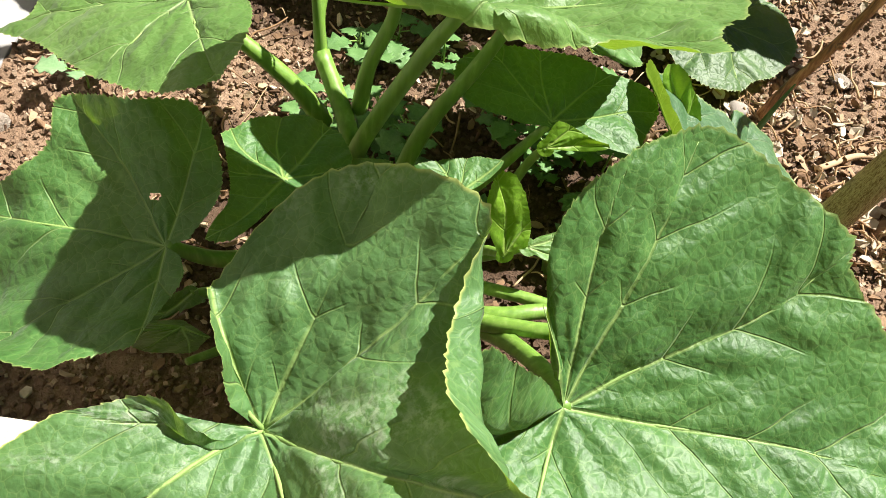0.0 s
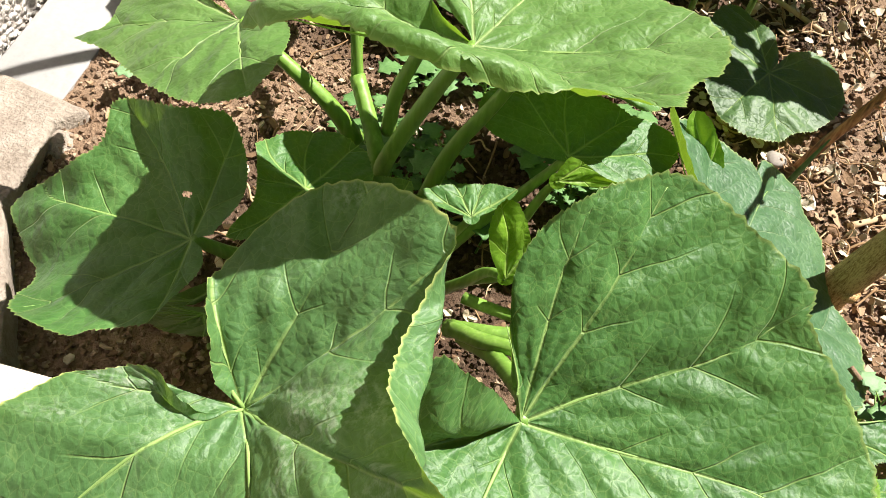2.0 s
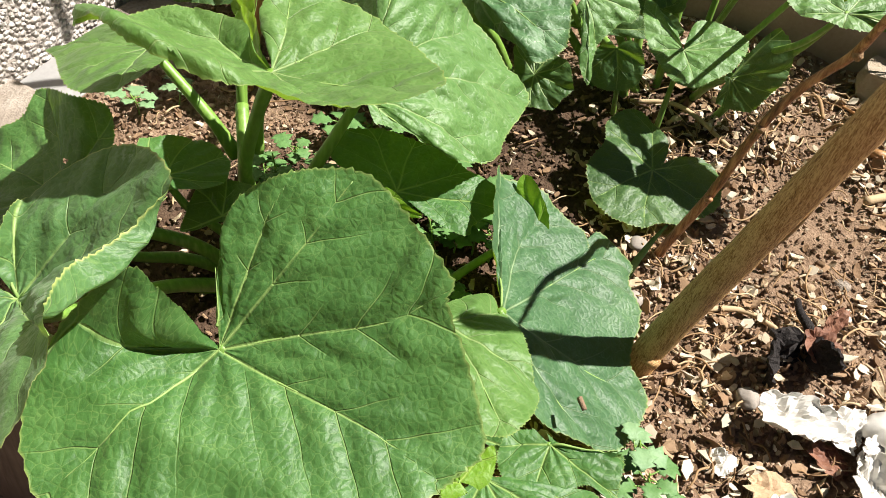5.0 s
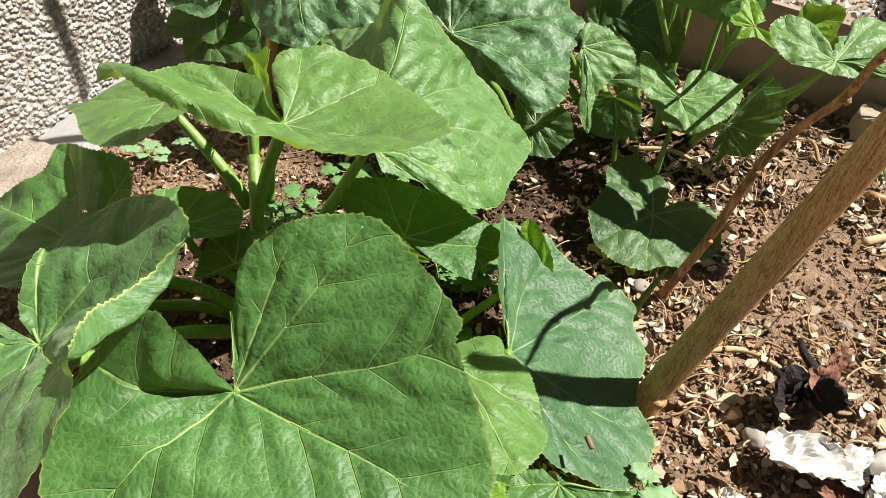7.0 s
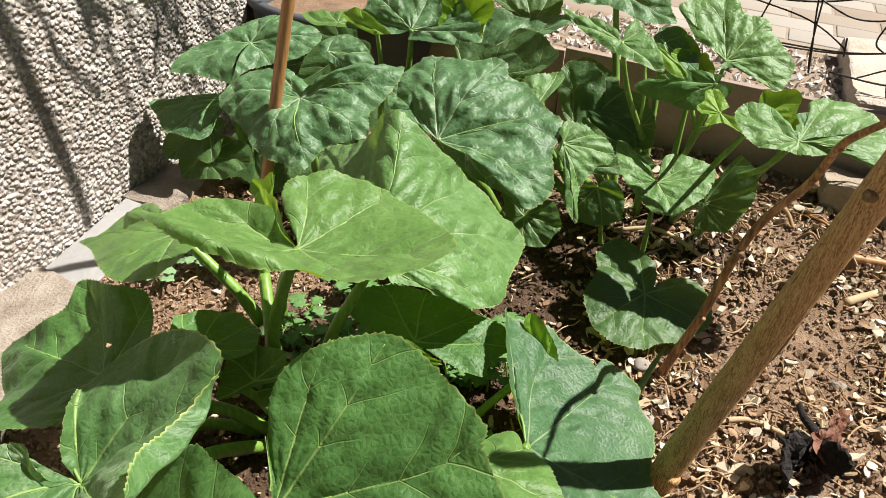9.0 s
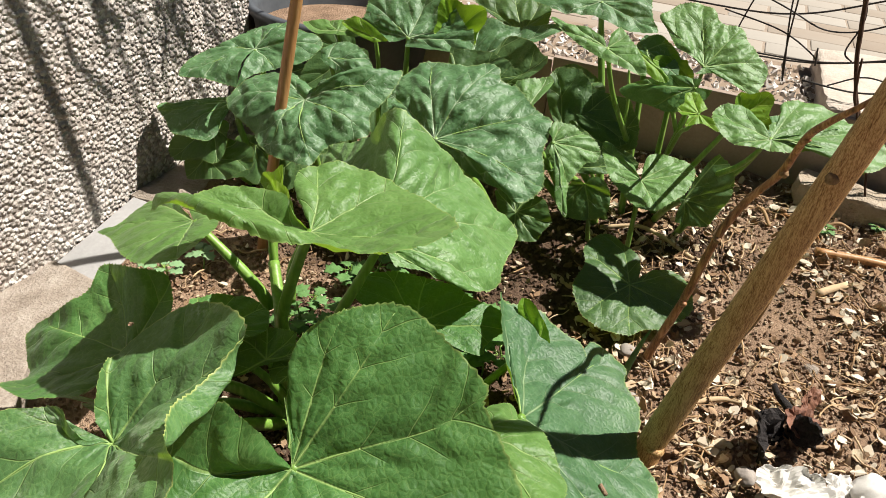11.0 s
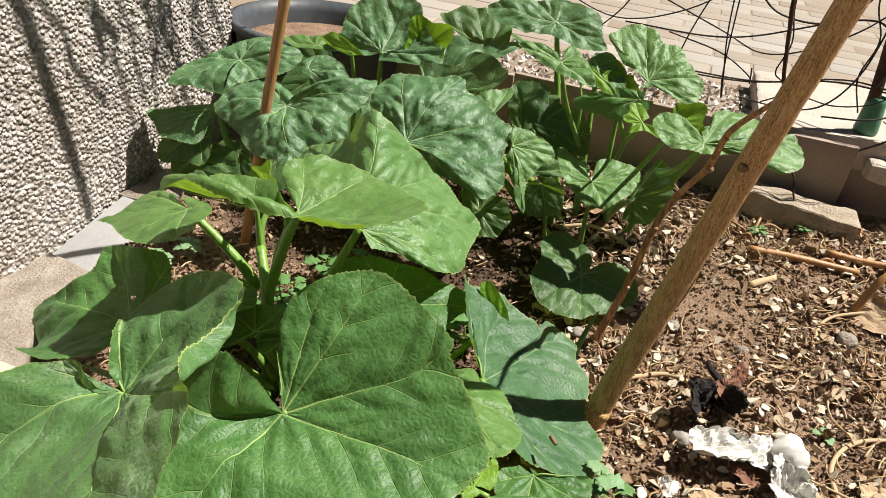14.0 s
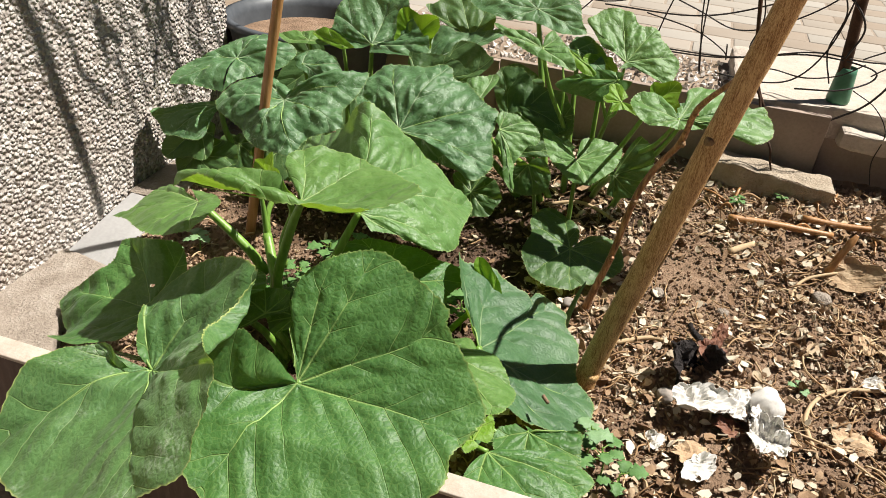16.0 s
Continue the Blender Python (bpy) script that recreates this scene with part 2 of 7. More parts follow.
STONE = rough_material("limestone", [(0.3, (0.28, 0.22, 0.155)), (0.7, (0.46, 0.385, 0.30))], 35, 0.9, 0.005, 0.9, 6)
MARBLE = rough_material("marble_slab", [(0.3, (0.27, 0.262, 0.255)), (0.55, (0.35, 0.34, 0.332)), (0.8, (0.43, 0.42, 0.412))], 12, 0.15, 0.001, 0.5, 15)
PALECAP = rough_material("pale_concrete", [(0.25, (0.36, 0.30, 0.245)), (0.55, (0.52, 0.45, 0.38)), (0.8, (0.66, 0.59, 0.51))], 24, 0.8, 0.004, 0.9, 7)
CUTSTONE = rough_material("slab_edge", [(0.3, (0.30, 0.22, 0.14)), (0.7, (0.46, 0.36, 0.25))], 60, 0.5, 0.002, 0.85, 5)
PAVER = rough_material("paver", [(0.2, (0.27, 0.215, 0.165)), (0.5, (0.315, 0.275, 0.23)), (0.85, (0.345, 0.315, 0.275))], 10, 0.3, 0.002, 0.85, 14, by_object=True)
MORTAR = rough_material("mortar", [(0.3, (0.20, 0.145, 0.10)), (0.7, (0.29, 0.225, 0.17))], 30, 0.5, 0.003, 0.95)
PANEL = rough_material("slate_panel", [(0.3, (0.24, 0.18, 0.145)), (0.6, (0.34, 0.265, 0.215)), (0.8, (0.45, 0.365, 0.30))], 9, 0.3, 0.002, 0.6, 20)
JOINT = rough_material("paving_joint", [(0.3, (0.25, 0.195, 0.15)), (0.7, (0.33, 0.275, 0.22))], 30, 0.5, 0.003, 0.95)
RUSTY = rough_material("rusty_iron", [(0.3, (0.03, 0.018, 0.012)), (0.55, (0.075, 0.04, 0.024)), (0.8, (0.14, 0.08, 0.05))], 60, 0.5, 0.001, 0.8)
WIRE = rough_material("black_wire", [(0.3, (0.02, 0.018, 0.018)), (0.7, (0.06, 0.05, 0.045))], 60, 0.2, 0.0005, 0.5)
POT = rough_material("grey_plastic", [(0.3, (0.05, 0.055, 0.062)), (0.7, (0.10, 0.108, 0.118))], 12, 0.15, 0.001, 0.45)
BOTTLE = rough_material("green_plastic", [(0.3, (0.05, 0.15, 0.09)), (0.7, (0.09, 0.23, 0.14))], 25, 0.2, 0.001, 0.4)
SHELL = rough_material("eggshell", [(0.3, (0.56, 0.53, 0.48)), (0.7, (0.72, 0.70, 0.66))], 50, 0.15, 0.001, 0.6)
PEEL = rough_material("rotten_peel", [(0.3, (0.010, 0.008, 0.008)), (0.7, (0.035, 0.028, 0.026))], 60, 0.9, 0.003, 0.75)
DRYLEAF = rough_material("dry_leaf", [(0.2, (0.24, 0.14, 0.08)), (0.5, (0.44, 0.31, 0.19)), (0.8, (0.62, 0.50, 0.34))], 40, 0.6, 0.002, 0.7)
REDLEAF = rough_material("red_dry_leaf", [(0.2, (0.08, 0.035, 0.025)), (0.5, (0.18, 0.08, 0.05)), (0.8, (0.32, 0.18, 0.11))], 50, 0.5, 0.002, 0.55)
BARK = wood_material("cane_bark", [(0.50, (0.14, 0.060, 0.018)), (0.62, (0.40, 0.205, 0.070)), (0.75, (0.66, 0.42, 0.19))], 270, 1.0, 0.6, 0.5)
REDBARK = wood_material("red_twig_bark", [(0.40, (0.10, 0.036, 0.013)), (0.50, (0.28, 0.12, 0.045)), (0.60, (0.47, 0.25, 0.11))], 120, 0.5, 0.5)
SCAR = rough_material("bark_scar", [(0.3, (0.10, 0.05, 0.025)), (0.6, (0.30, 0.19, 0.10)), (0.8, (0.48, 0.38, 0.27))], 160, 0.6, 0.001, 0.8)
BAMBOO = wood_material("bamboo", [(0.25, (0.22, 0.09, 0.03)), (0.5, (0.38, 0.19, 0.07)), (0.75, (0.50, 0.30, 0.14))], 70, 0.3, 0.45)
BOARD = wood_material("weathered_board", [(0.25, (0.045, 0.028, 0.022)), (0.5, (0.085, 0.055, 0.045)), (0.75, (0.15, 0.105, 0.085))], 45, 0.6, 0.8)
BOARDTOP = rough_material("sawn_edge", [(0.3, (0.36, 0.29, 0.23)), (0.7, (0.52, 0.46, 0.40))], 30, 0.4, 0.002, 0.8)


def wall_material():
    m, nt, b = material("pebbledash")
    where = place_vector(nt)
    v = node(nt, "ShaderNodeTexVoronoi", Scale=150.0)
    nt.links.new(where, v.inputs["Vector"])
    edge = smooth(nt, v.outputs["Distance"], 0.75, 0.1)
    spots, patch = noise_tex(nt, 230, 3, 0.6, where), noise_tex(nt, 5, 4, 0.6, where)
    hue = nt.nodes.new("ShaderNodeSeparateColor")
    nt.links.new(v.outputs["Color"], hue.inputs[0])
    tone = maths(nt, "ADD", maths(nt, "MULTIPLY", hue.outputs[0], 0.5), maths(nt, "MULTIPLY", spots, 0.5))
    col = ramp(nt, tone, [(0.2, (0.31, 0.267, 0.236)), (0.5, (0.50, 0.447, 0.402)), (0.8, (0.69, 0.647, 0.605))])
    col = mix(nt, maths(nt, "MULTIPLY", smooth(nt, patch, 0.48, 0.70), 0.35), col, (0.78, 0.66, 0.56), "MULTIPLY")
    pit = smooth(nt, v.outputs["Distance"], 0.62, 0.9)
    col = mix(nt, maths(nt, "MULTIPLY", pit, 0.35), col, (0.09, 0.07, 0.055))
    nt.links.new(col, b.inputs["Base Color"])
    b.inputs["Roughness"].default_value = 0.92
    b.inputs["Specular IOR Level"].default_value = 0.2
    bump(nt, b, maths(nt, "ADD", edge, maths(nt, "MULTIPLY", spots, 0.6)), 1.0, 0.006)
    return m


WALLMAT = wall_material()


# ---- mesh helpers ----
def as_mesh(bm, name, mat, flat=False):
    me = bpy.data.meshes.new(name)
    bm.normal_update()
    bm.to_mesh(me)
    bm.free()
    me.materials.append(mat)
    if not flat:
        me.shade_smooth()
    return me


def part(name, bm, mat, parent=None, label="", flat=False):
    """One bmesh as one object, under a thing or a part."""
    ob = new(name, as_mesh(bm, name, mat, flat))
    ob.parent = parent
    if label:
        tagged(ob, label)
    return ob


def thing(name, bm, mat, label, category, group="", kind="", flat=False):
    return tagged(part(name, bm, mat, None, "", flat), label, category, group, kind)


def empty(name, at, label, category, group=""):
    ob = new(name)
    ob.matrix_world = Matrix.Translation(at)
    return tagged(ob, label, category, group)


def put(ob, parent, m=None):
    """Hang ob under parent while its mesh stays in world places."""
    ob.parent = parent
    ob.matrix_parent_inverse = parent.matrix_world.inverted()
    return ob


def child(name, bm, mat, parent, label="", flat=False):
    ob = part(name, bm, mat, None, label, flat)
    return put(ob, parent)


def path_points(points, steps):
    """A smooth line through the given places."""
    p = [Vector(q) for q in points]
    p = [p[0] * 2 - p[1]] + p + [p[-1] * 2 - p[-2]]
    out = []
    for i in range(1, len(p) - 2):
        for s in range(steps):
            t = s / steps
            out.append(0.5 * ((2 * p[i]) + (p[i + 1] - p[i - 1]) * t + (2 * p[i - 1] - 5 * p[i] + 4 * p[i + 1] - p[i + 2]) * t * t + (3 * p[i] - p[i - 1] - 3 * p[i + 1] + p[i + 2]) * t ** 3))
    out.append(p[-2].copy())
    return out


def tube(points, radii, sides=10, steps=6, ribs=0.0, rough=0.0, seed=0.0, bm=None, smooth_path=True):
    """A closed tube along a line; radii are spread along it; ribs pinch it like a ridged stalk."""
    bm = bm or bmesh.new()
    line = path_points(points, steps) if smooth_path else [Vector(q) for q in points]
    n, rings = len(line), []
    side = None
    for i, c in enumerate(line):
        ahead = (line[min(i + 1, n - 1)] - line[max(i - 1, 0)]).normalized()
        if side is None:
            side = ahead.orthogonal().normalized()
        side = (side - ahead * side.dot(ahead)).normalized()
        up = ahead.cross(side)
        f = i / (n - 1) * (len(radii) - 1)
        j = min(int(f), len(radii) - 2)
        r = radii[j] + (radii[j + 1] - radii[j]) * (f - j)
        ring = []
        for k in range(sides):
            a = 2 * math.pi * k / sides
            rr = r * (1 - (ribs if k % 2 else 0.0))
            if rough:
                rr *= 1 + rough * noise.noise((c.x * 60 + math.cos(a) * 2 + seed, c.y * 60 + math.sin(a) * 2, c.z * 60))
            ring.append(bm.verts.new(c + side * (math.cos(a) * rr) + up * (math.sin(a) * rr)))
        rings.append(ring)
    for a, b in zip(rings, rings[1:]):
        for k in range(sides):
            bm.faces.new((a[k], a[(k + 1) % sides], b[(k + 1) % sides], b[k]))
    bm.faces.new(rings[0][::-1])
    bm.faces.new(rings[-1])
    return bm


def block(size, at=(0, 0, 0), bevel=0.003, rough=0.0, cuts=0, bm=None, turn=(0, 0, 0), seed=0.0):
    """A bevelled box, its faces cut and roughened where asked."""
    own = bmesh.new()
    bmesh.ops.create_cube(own, size=1.0)
    bmesh.ops.scale(own, vec=size, verts=own.verts)
    if bevel:
        bmesh.ops.bevel(own, geom=own.edges[:], offset=bevel, segments=2, affect="EDGES", profile=0.6)
    if cuts:
        bmesh.ops.subdivide_edges(own, edges=own.edges[:], cuts=cuts, use_grid_fill=True)
    if rough:
        for v in own.verts:
            q = v.co * 30 + Vector((seed, seed * 1.7, 0))
            v.co += Vector((noise.noise(q), noise.noise(q + Vector((9, 0, 0))), noise.noise(q + Vector((0, 9, 0))))) * rough
    own.transform(pose(*at, *turn))
    if bm is None:
        return own
    me = bpy.data.meshes.new("tmp")
    own.to_mesh(me)
    own.free()
    bm.from_mesh(me)
    bpy.data.meshes.remove(me)
    return bm


def soil_z(x, y):
    """Height of the soil: it climbs towards the back and sinks a little towards the wall."""
    z = min(max(0.125 * (y - 0.42), -0.035), 0.1) - 0.02 * min(max((0.35 - x) / 0.7, 0), 1)
    return z + 0.010 * noise.noise((x * 9, y * 9, 0.3)) + 0.004 * noise.noise((x * 34, y * 34, 2.0))


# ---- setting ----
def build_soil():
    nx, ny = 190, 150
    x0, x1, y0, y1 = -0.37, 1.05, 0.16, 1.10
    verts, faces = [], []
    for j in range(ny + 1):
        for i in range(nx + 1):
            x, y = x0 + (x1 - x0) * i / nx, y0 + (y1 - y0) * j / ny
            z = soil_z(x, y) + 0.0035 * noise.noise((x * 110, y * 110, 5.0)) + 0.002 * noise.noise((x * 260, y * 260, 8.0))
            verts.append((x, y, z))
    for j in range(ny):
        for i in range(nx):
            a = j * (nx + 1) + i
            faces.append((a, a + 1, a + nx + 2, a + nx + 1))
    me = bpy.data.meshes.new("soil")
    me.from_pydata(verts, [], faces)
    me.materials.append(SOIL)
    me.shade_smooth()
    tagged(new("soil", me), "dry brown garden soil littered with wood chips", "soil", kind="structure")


def build_ground():
    bm = bmesh.new()
    rings = [1.4, 3, 8, 30, 120, 600]
    last = None
    for r in rings:
        ring = [bm.verts.new((math.cos(a * math.pi / 16) * r, 0.4 + math.sin(a * math.pi / 16) * r, -0.14)) for a in range(32)]
        if last:
            for k in range(32):
                bm.faces.new((last[k], ring[k], ring[(k + 1) % 32], last[(k + 1) % 32]))
        else:
            bm.faces.new(ring)
        last = ring
    thing("ground", bm, MORTAR, "pale bare ground round the bed", "ground", kind="structure")


build_soil()
build_ground()


def build_wall():
    """Pebble-dashed wall: a lumpy face towards the bed, and its thickness behind."""
    y0, y1, z0, z1, x = -0.5, 0.93, -0.14, 1.1, -0.442
    ny, nz = 400, 330
    verts, faces = [], []
    for j in range(nz + 1):
        for i in range(ny + 1):
            y, z = y0 + (y1 - y0) * i / ny, z0 + (z1 - z0) * j / nz
            d = 0.0024 * noise.noise((y * 105, z * 105, 1.0)) + 0.0013 * noise.noise((y * 190, z * 190, 4.0)) + 0.006 * noise.noise((y * 8, z * 8, 7.0))
            verts.append((x + d, y, z))
    for j in range(nz):
        for i in range(ny):
            a = j * (ny + 1) + i
            faces.append((a, a + 1, a + ny + 2, a + ny + 1))
    m = len(verts)
    for i, j in ((0, 0), (ny, 0), (ny, nz), (0, nz)):
        verts.append((x - 0.2, y0 + (y1 - y0) * i / ny, z0 + (z1 - z0) * j / nz))
    rim_bottom = [i for i in range(ny + 1)]
    rim_top = [nz * (ny + 1) + i for i in range(ny + 1)]
    rim_near = [j * (ny + 1) for j in range(nz + 1)]
    rim_far = [j * (ny + 1) + ny for j in range(nz + 1)]
    faces += [tuple(rim_bottom[::-1]) + (m, m + 1), tuple(rim_top) + (m + 2, m + 3), tuple(rim_near) + (m + 3, m), tuple(rim_far[::-1]) + (m + 1, m + 2), (m, m + 3, m + 2, m + 1)]
    me = bpy.data.meshes.new("wall_west")
    me.from_pydata(verts, [], faces)
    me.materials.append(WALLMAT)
    tagged(new("wall_west", me), "rough pebble-dashed beige wall in full sun", "wall", kind="structure")


build_wall()


def cane(name, points, radii, mat, label, category, knots=(), rough=0.06, sides=18):
    ob = thing(name, tube(points, radii, sides, 10, 0, rough, len(name)), mat, label, category)
    for at, size, note in knots:
        bm = bmesh.new()
        bmesh.ops.create_icosphere(bm, subdivisions=3, radius=size)
        for v in bm.verts:
            v.co *= 1 + 0.3 * noise.noise(v.co * (1.6 / size) + Vector((at[0] * 90, 0, 0)))
            v.co.z *= 0.9
        bm.transform(Matrix.Translation(at))
        child("knot", bm, SCAR if note.startswith("pale") else mat, ob, note)
    return ob


# garden cane, thin side shoot, upright stick
cane("thick_cane", [(0.332, 0.457, -0.03), (0.333, 0.457, 0.03), (0.369, 0.455, 0.20), (0.401, 0.452, 0.35), (0.433, 0.450, 0.50), (0.446, 0.449, 0.56)], [0.0150, 0.0140, 0.0130, 0.0125, 0.0121, 0.0117], BARK, "thick brown woody cane leaning out of the soil", "cane", (((0.3955, 0.4415, 0.350), 0.0052, "pale round bark scar"), ((0.404, 0.445, 0.363), 0.0050, "swollen bark above a scar"), ((0.337, 0.449, 0.03), 0.0085, "swollen cane foot")))
cane("thin_shoot", [(0.301, 0.599, -0.011), (0.312, 0.597, 0.05), (0.326, 0.585, 0.12), (0.338, 0.568, 0.212), (0.352, 0.567, 0.257), (0.373, 0.559, 0.299), (0.379, 0.530, 0.345), (0.387, 0.500, 0.372), (0.398, 0.476, 0.394), (0.407, 0.464, 0.410)], [0.0050, 0.0047, 0.0043, 0.0039, 0.0036, 0.0034, 0.0031, 0.0026, 0.0018], REDBARK, "thin reddish brown bare shoot beside the thick cane", "shoot", (((0.3755, 0.5560, 0.300), 0.0042, "pale papery bud"), ((0.3385, 0.5640, 0.214), 0.0038, "pale papery bud"), ((0.380, 0.527, 0.346), 0.0034, "swollen joint"), ((0.327, 0.580, 0.122), 0.004, "swollen joint")), rough=0.16)
cane("bamboo_stick", [(-0.219, 0.60, -0.05), (-0.197, 0.61, 0.13), (-0.1775, 0.622, 0.29), (-0.151, 0.630, 0.46), (-0.133, 0.631, 0.54)], [0.0075, 0.0073, 0.0071, 0.007, 0.0068], BAMBOO, "slim brown bamboo stick standing among the leaves", "stick", rough=0.05)

# ---- squash plants ----
front = empty("squash_plant", (-0.03, 0.38, 0.0), "leafy squash plant growing behind the timber board", "squash plant", "squash plants")
side = empty("squash_plant", (0.12, 0.39, 0.0), "low squash plant spreading beside the thick cane", "squash plant", "squash plants")
back = empty("squash_plant", (0.26, 0.82, 0.05), "squash plant with upright stalks near the back edging", "squash plant", "squash plants")
rear = empty("squash_plant", (-0.14, 0.83, 0.03), "squash plant with large flecked leaves by the wall", "squash plant", "squash plants")


def over_board(p):
    """Blades rest on the timber board where they reach across it."""
    top = 0.139 - 0.049 * p.x
    floor = top - 0.9 * max(abs(p.y - 0.133 - 0.0507 * p.x) - 0.014, 0.0)
    if p.z < floor + 0.006 and 0.02 < p.y < 0.3:
        p.z = floor + 0.006 * math.exp(min((p.z - floor - 0.006) / 0.006, 0.0))
    return p


def leaf(plant, node, tip, up, bend, rim, stem, look, wave=0.004, label="", hole=(), curls=(), rings=14, veins=(), via=(), pucker=0.0014, rise=()):
    """A palmate squash leaf. rim: radii in centimetres at even angles from the notch round to the notch; bend: how the blade curves
    along, askew and across its axis, its cone, and how it folds two and three times round; curls: stretches of the rim (from, span in degrees) whose margin of a width in metres is turned up by
    some degrees; veins: degrees of the main veins; hole: middle and half sizes of a tear; via: places that the stalk passes; pucker: swelling
    of the blade between its side veins; rise: centimetres by which the rim stands above the node, at the angles of rim."""
    o, n = Vector(node), Vector(up).normalized()
    u = Vector(tip)
    u = (u - n * u.dot(n)).normalized()
    v = n.cross(u)
    k = len(rim)
    segs = 192
    seed = node[0] * 37 + node[1] * 11

    def radius(a):
        f = (a + math.pi) / (2 * math.pi) * k
        i = int(math.floor(f))
        f -= i
        p0, p1, p2, p3 = (rim[(i + d) % k] * 0.01 for d in (-1, 0, 1, 2))
        soft = 0.5 * (2 * p1 + (p2 - p0) * f + (2 * p0 - 5 * p1 + 4 * p2 - p3) * f * f + (3 * p1 - p0 - 3 * p2 + p3) * f ** 3)
        return min(max(soft, min(p1, p2) * 0.9), max(p1, p2) * 1.06)

    full = [radius(-math.pi + 2 * math.pi * s / segs) for s in range(segs)]
    big = max(full)
    teeth = 2 * math.pi / segs
    # main veins run to the fullest parts of the rim
    ways = [radians(a) for a in veins]
    for s in sorted(range(segs), key=lambda q: -full[q]):
        a = -math.pi + 2 * math.pi * s / segs
        if len(ways) >= (len(veins) or 7):
            break
        if all(abs((a - w + math.pi) % (2 * math.pi) - math.pi) > 0.62 for w in ways) and full[s] > 0.45 * big:
            ways.append(a)
    ways = [-math.pi + 2 * math.pi * round((w + math.pi) / (2 * math.pi) * segs) / segs for w in ways]

    def bow(a, f):
        return a + 0.20 * f * noise.noise((math.cos(a) * 1.6 + seed, math.sin(a) * 1.6, f * 1.4))

    # margins that stand up
    margin = []
    for s in range(segs):
        a, best = -180 + 360 * s / segs, (0.0, 0.0)
        for start, span, width, turn in curls:
            into = (a - start) % 360
            if into < span:
                ease = min(min(into, span - into) / (0.22 * span), 1.0)
                best = (width * ease * (1 + 0.15 * noise.noise((s * 0.12, seed, 9.0))), radians(turn + 10 * noise.noise((s * 0.10, seed, 4.0))))
        margin.append(best)

    def surface(x, y):
        d = math.hypot(x, y)
        t = math.atan2(y, x)
        h = bend[0] * x * x + bend[1] * x * y + bend[2] * y * y
        h += d * (bend[3] + bend[4] * math.cos(2 * t) + bend[5] * math.sin(2 * t) + bend[6] * math.cos(3 * t) + bend[7] * math.sin(3 * t))
        if rise:
            f = (t + math.pi) / (2 * math.pi) * k
            i = int(math.floor(f))
            f -= i
            edge = 0.01 * (rise[i % k] * (1 - f) + rise[(i + 1) % k] * f)
            h += edge * min(d / max(radius(t), 0.008), 1.15) ** 1.15
        h += wave * min(d / 0.05, 1.0) * (noise.noise((x * 22 + seed, y * 22, seed)) + 0.35 * noise.noise((x * 60, y * 60 + seed, 3.0)))
        return h

    bm = bmesh.new()
    vein, flat, gap = bm.verts.layers.float_vector.new("vein"), bm.verts.layers.float_vector.new("flat"), bm.verts.layers.float.new("gap")

    def add(x, y, share, extra=0.0, a=0.0):
        w = min(ways, key=lambda q: abs((a - q + math.pi) % (2 * math.pi) - math.pi))
        d = (a - w + math.pi) % (2 * math.pi) - math.pi
        near = sorted(abs((a - q + math.pi) % (2 * math.pi) - math.pi) for q in ways)
        between = 2 * near[0] / (near[0] + near[1]) if len(near) > 1 else near[0] / math.pi
        r = math.hypot(x, y)
        along, off = r * math.cos(d), abs(r * math.sin(d))
        h = surface(x, y) - 0.0016 * math.exp(-(off / 0.004) ** 2) * min(r / 0.02, 1) + 0.0014 * (1 - math.exp(-(off / 0.012) ** 2))
        run = along - 0.78 * off ** 0.9 + 0.013 * noise.noise((x * 16 + seed, y * 16, 0.0))
        swell = abs((run * 29.0) % 1.0 - 0.5) * 2
        h += pucker * (math.sin(swell * math.pi * 0.5) - 0.5) * min(off / 0.012, 1.0) * min(1.0, 1.25 - share) * min(1.0, 1.6 - 1.5 * between)
        h += 0.5 * pucker * noise.noise((x * 70 + seed, y * 70, 1.5)) * min(r / 0.03, 1.0)
        p = over_board(o + u * x + v * y + n * (h + extra))
        vert = bm.verts.new(p)
        vert[vein], vert[flat] = (along, off, share), (x + seed, y, 0.0)
        vert[gap] = between
        return vert

    middle = add(0.0, 0.0, 0.0)
    grid = []
    for j in range(1, rings + 1):
        f = (j / rings) ** 0.9
        row = []
        for s in range(segs):
            a = -math.pi + 2 * math.pi * s / segs
            wide, turn = margin[s]
            out = radius(bow(a, f))
            r = (out + wide) * f
            if j == rings:
                r += (0.0009, -0.0006, 0.0001, -0.0008)[s % 4] * (1.0 + noise.noise((s * 0.21, seed, 2.0))) * min(r / 0.06, 1.0) + 0.012 * r * noise.noise((s * 0.35, seed, 1.0))
            over = max(r - out, 0.0) if wide else 0.0
            lift, pull = over * math.sin(turn), over * (1 - math.cos(turn))
            row.append(add((r - pull) * math.cos(bow(a, f)), (r - pull) * math.sin(bow(a, f)), f, lift, a))
        grid.append(row)
    for s in range(segs):
        bm.faces.new((middle, grid[0][s], grid[0][(s + 1) % segs]))
    for a, b in zip(grid, grid[1:]):
        for s in range(segs):
            bm.faces.new((a[s], b[s], b[(s + 1) % segs], a[(s + 1) % segs]))
    if hole:
        gone = []
        for f in bm.faces:
            x, y = sum(q[flat][0] for q in f.verts) / len(f.verts) - seed, sum(q[flat][1] for q in f.verts) / len(f.verts)
            if ((x - hole[0]) / hole[2]) ** 2 + ((y - hole[1]) / hole[3]) ** 2 < 1:
                gone.append(f)
        bmesh.ops.delete(bm, geom=gone, context="FACES")
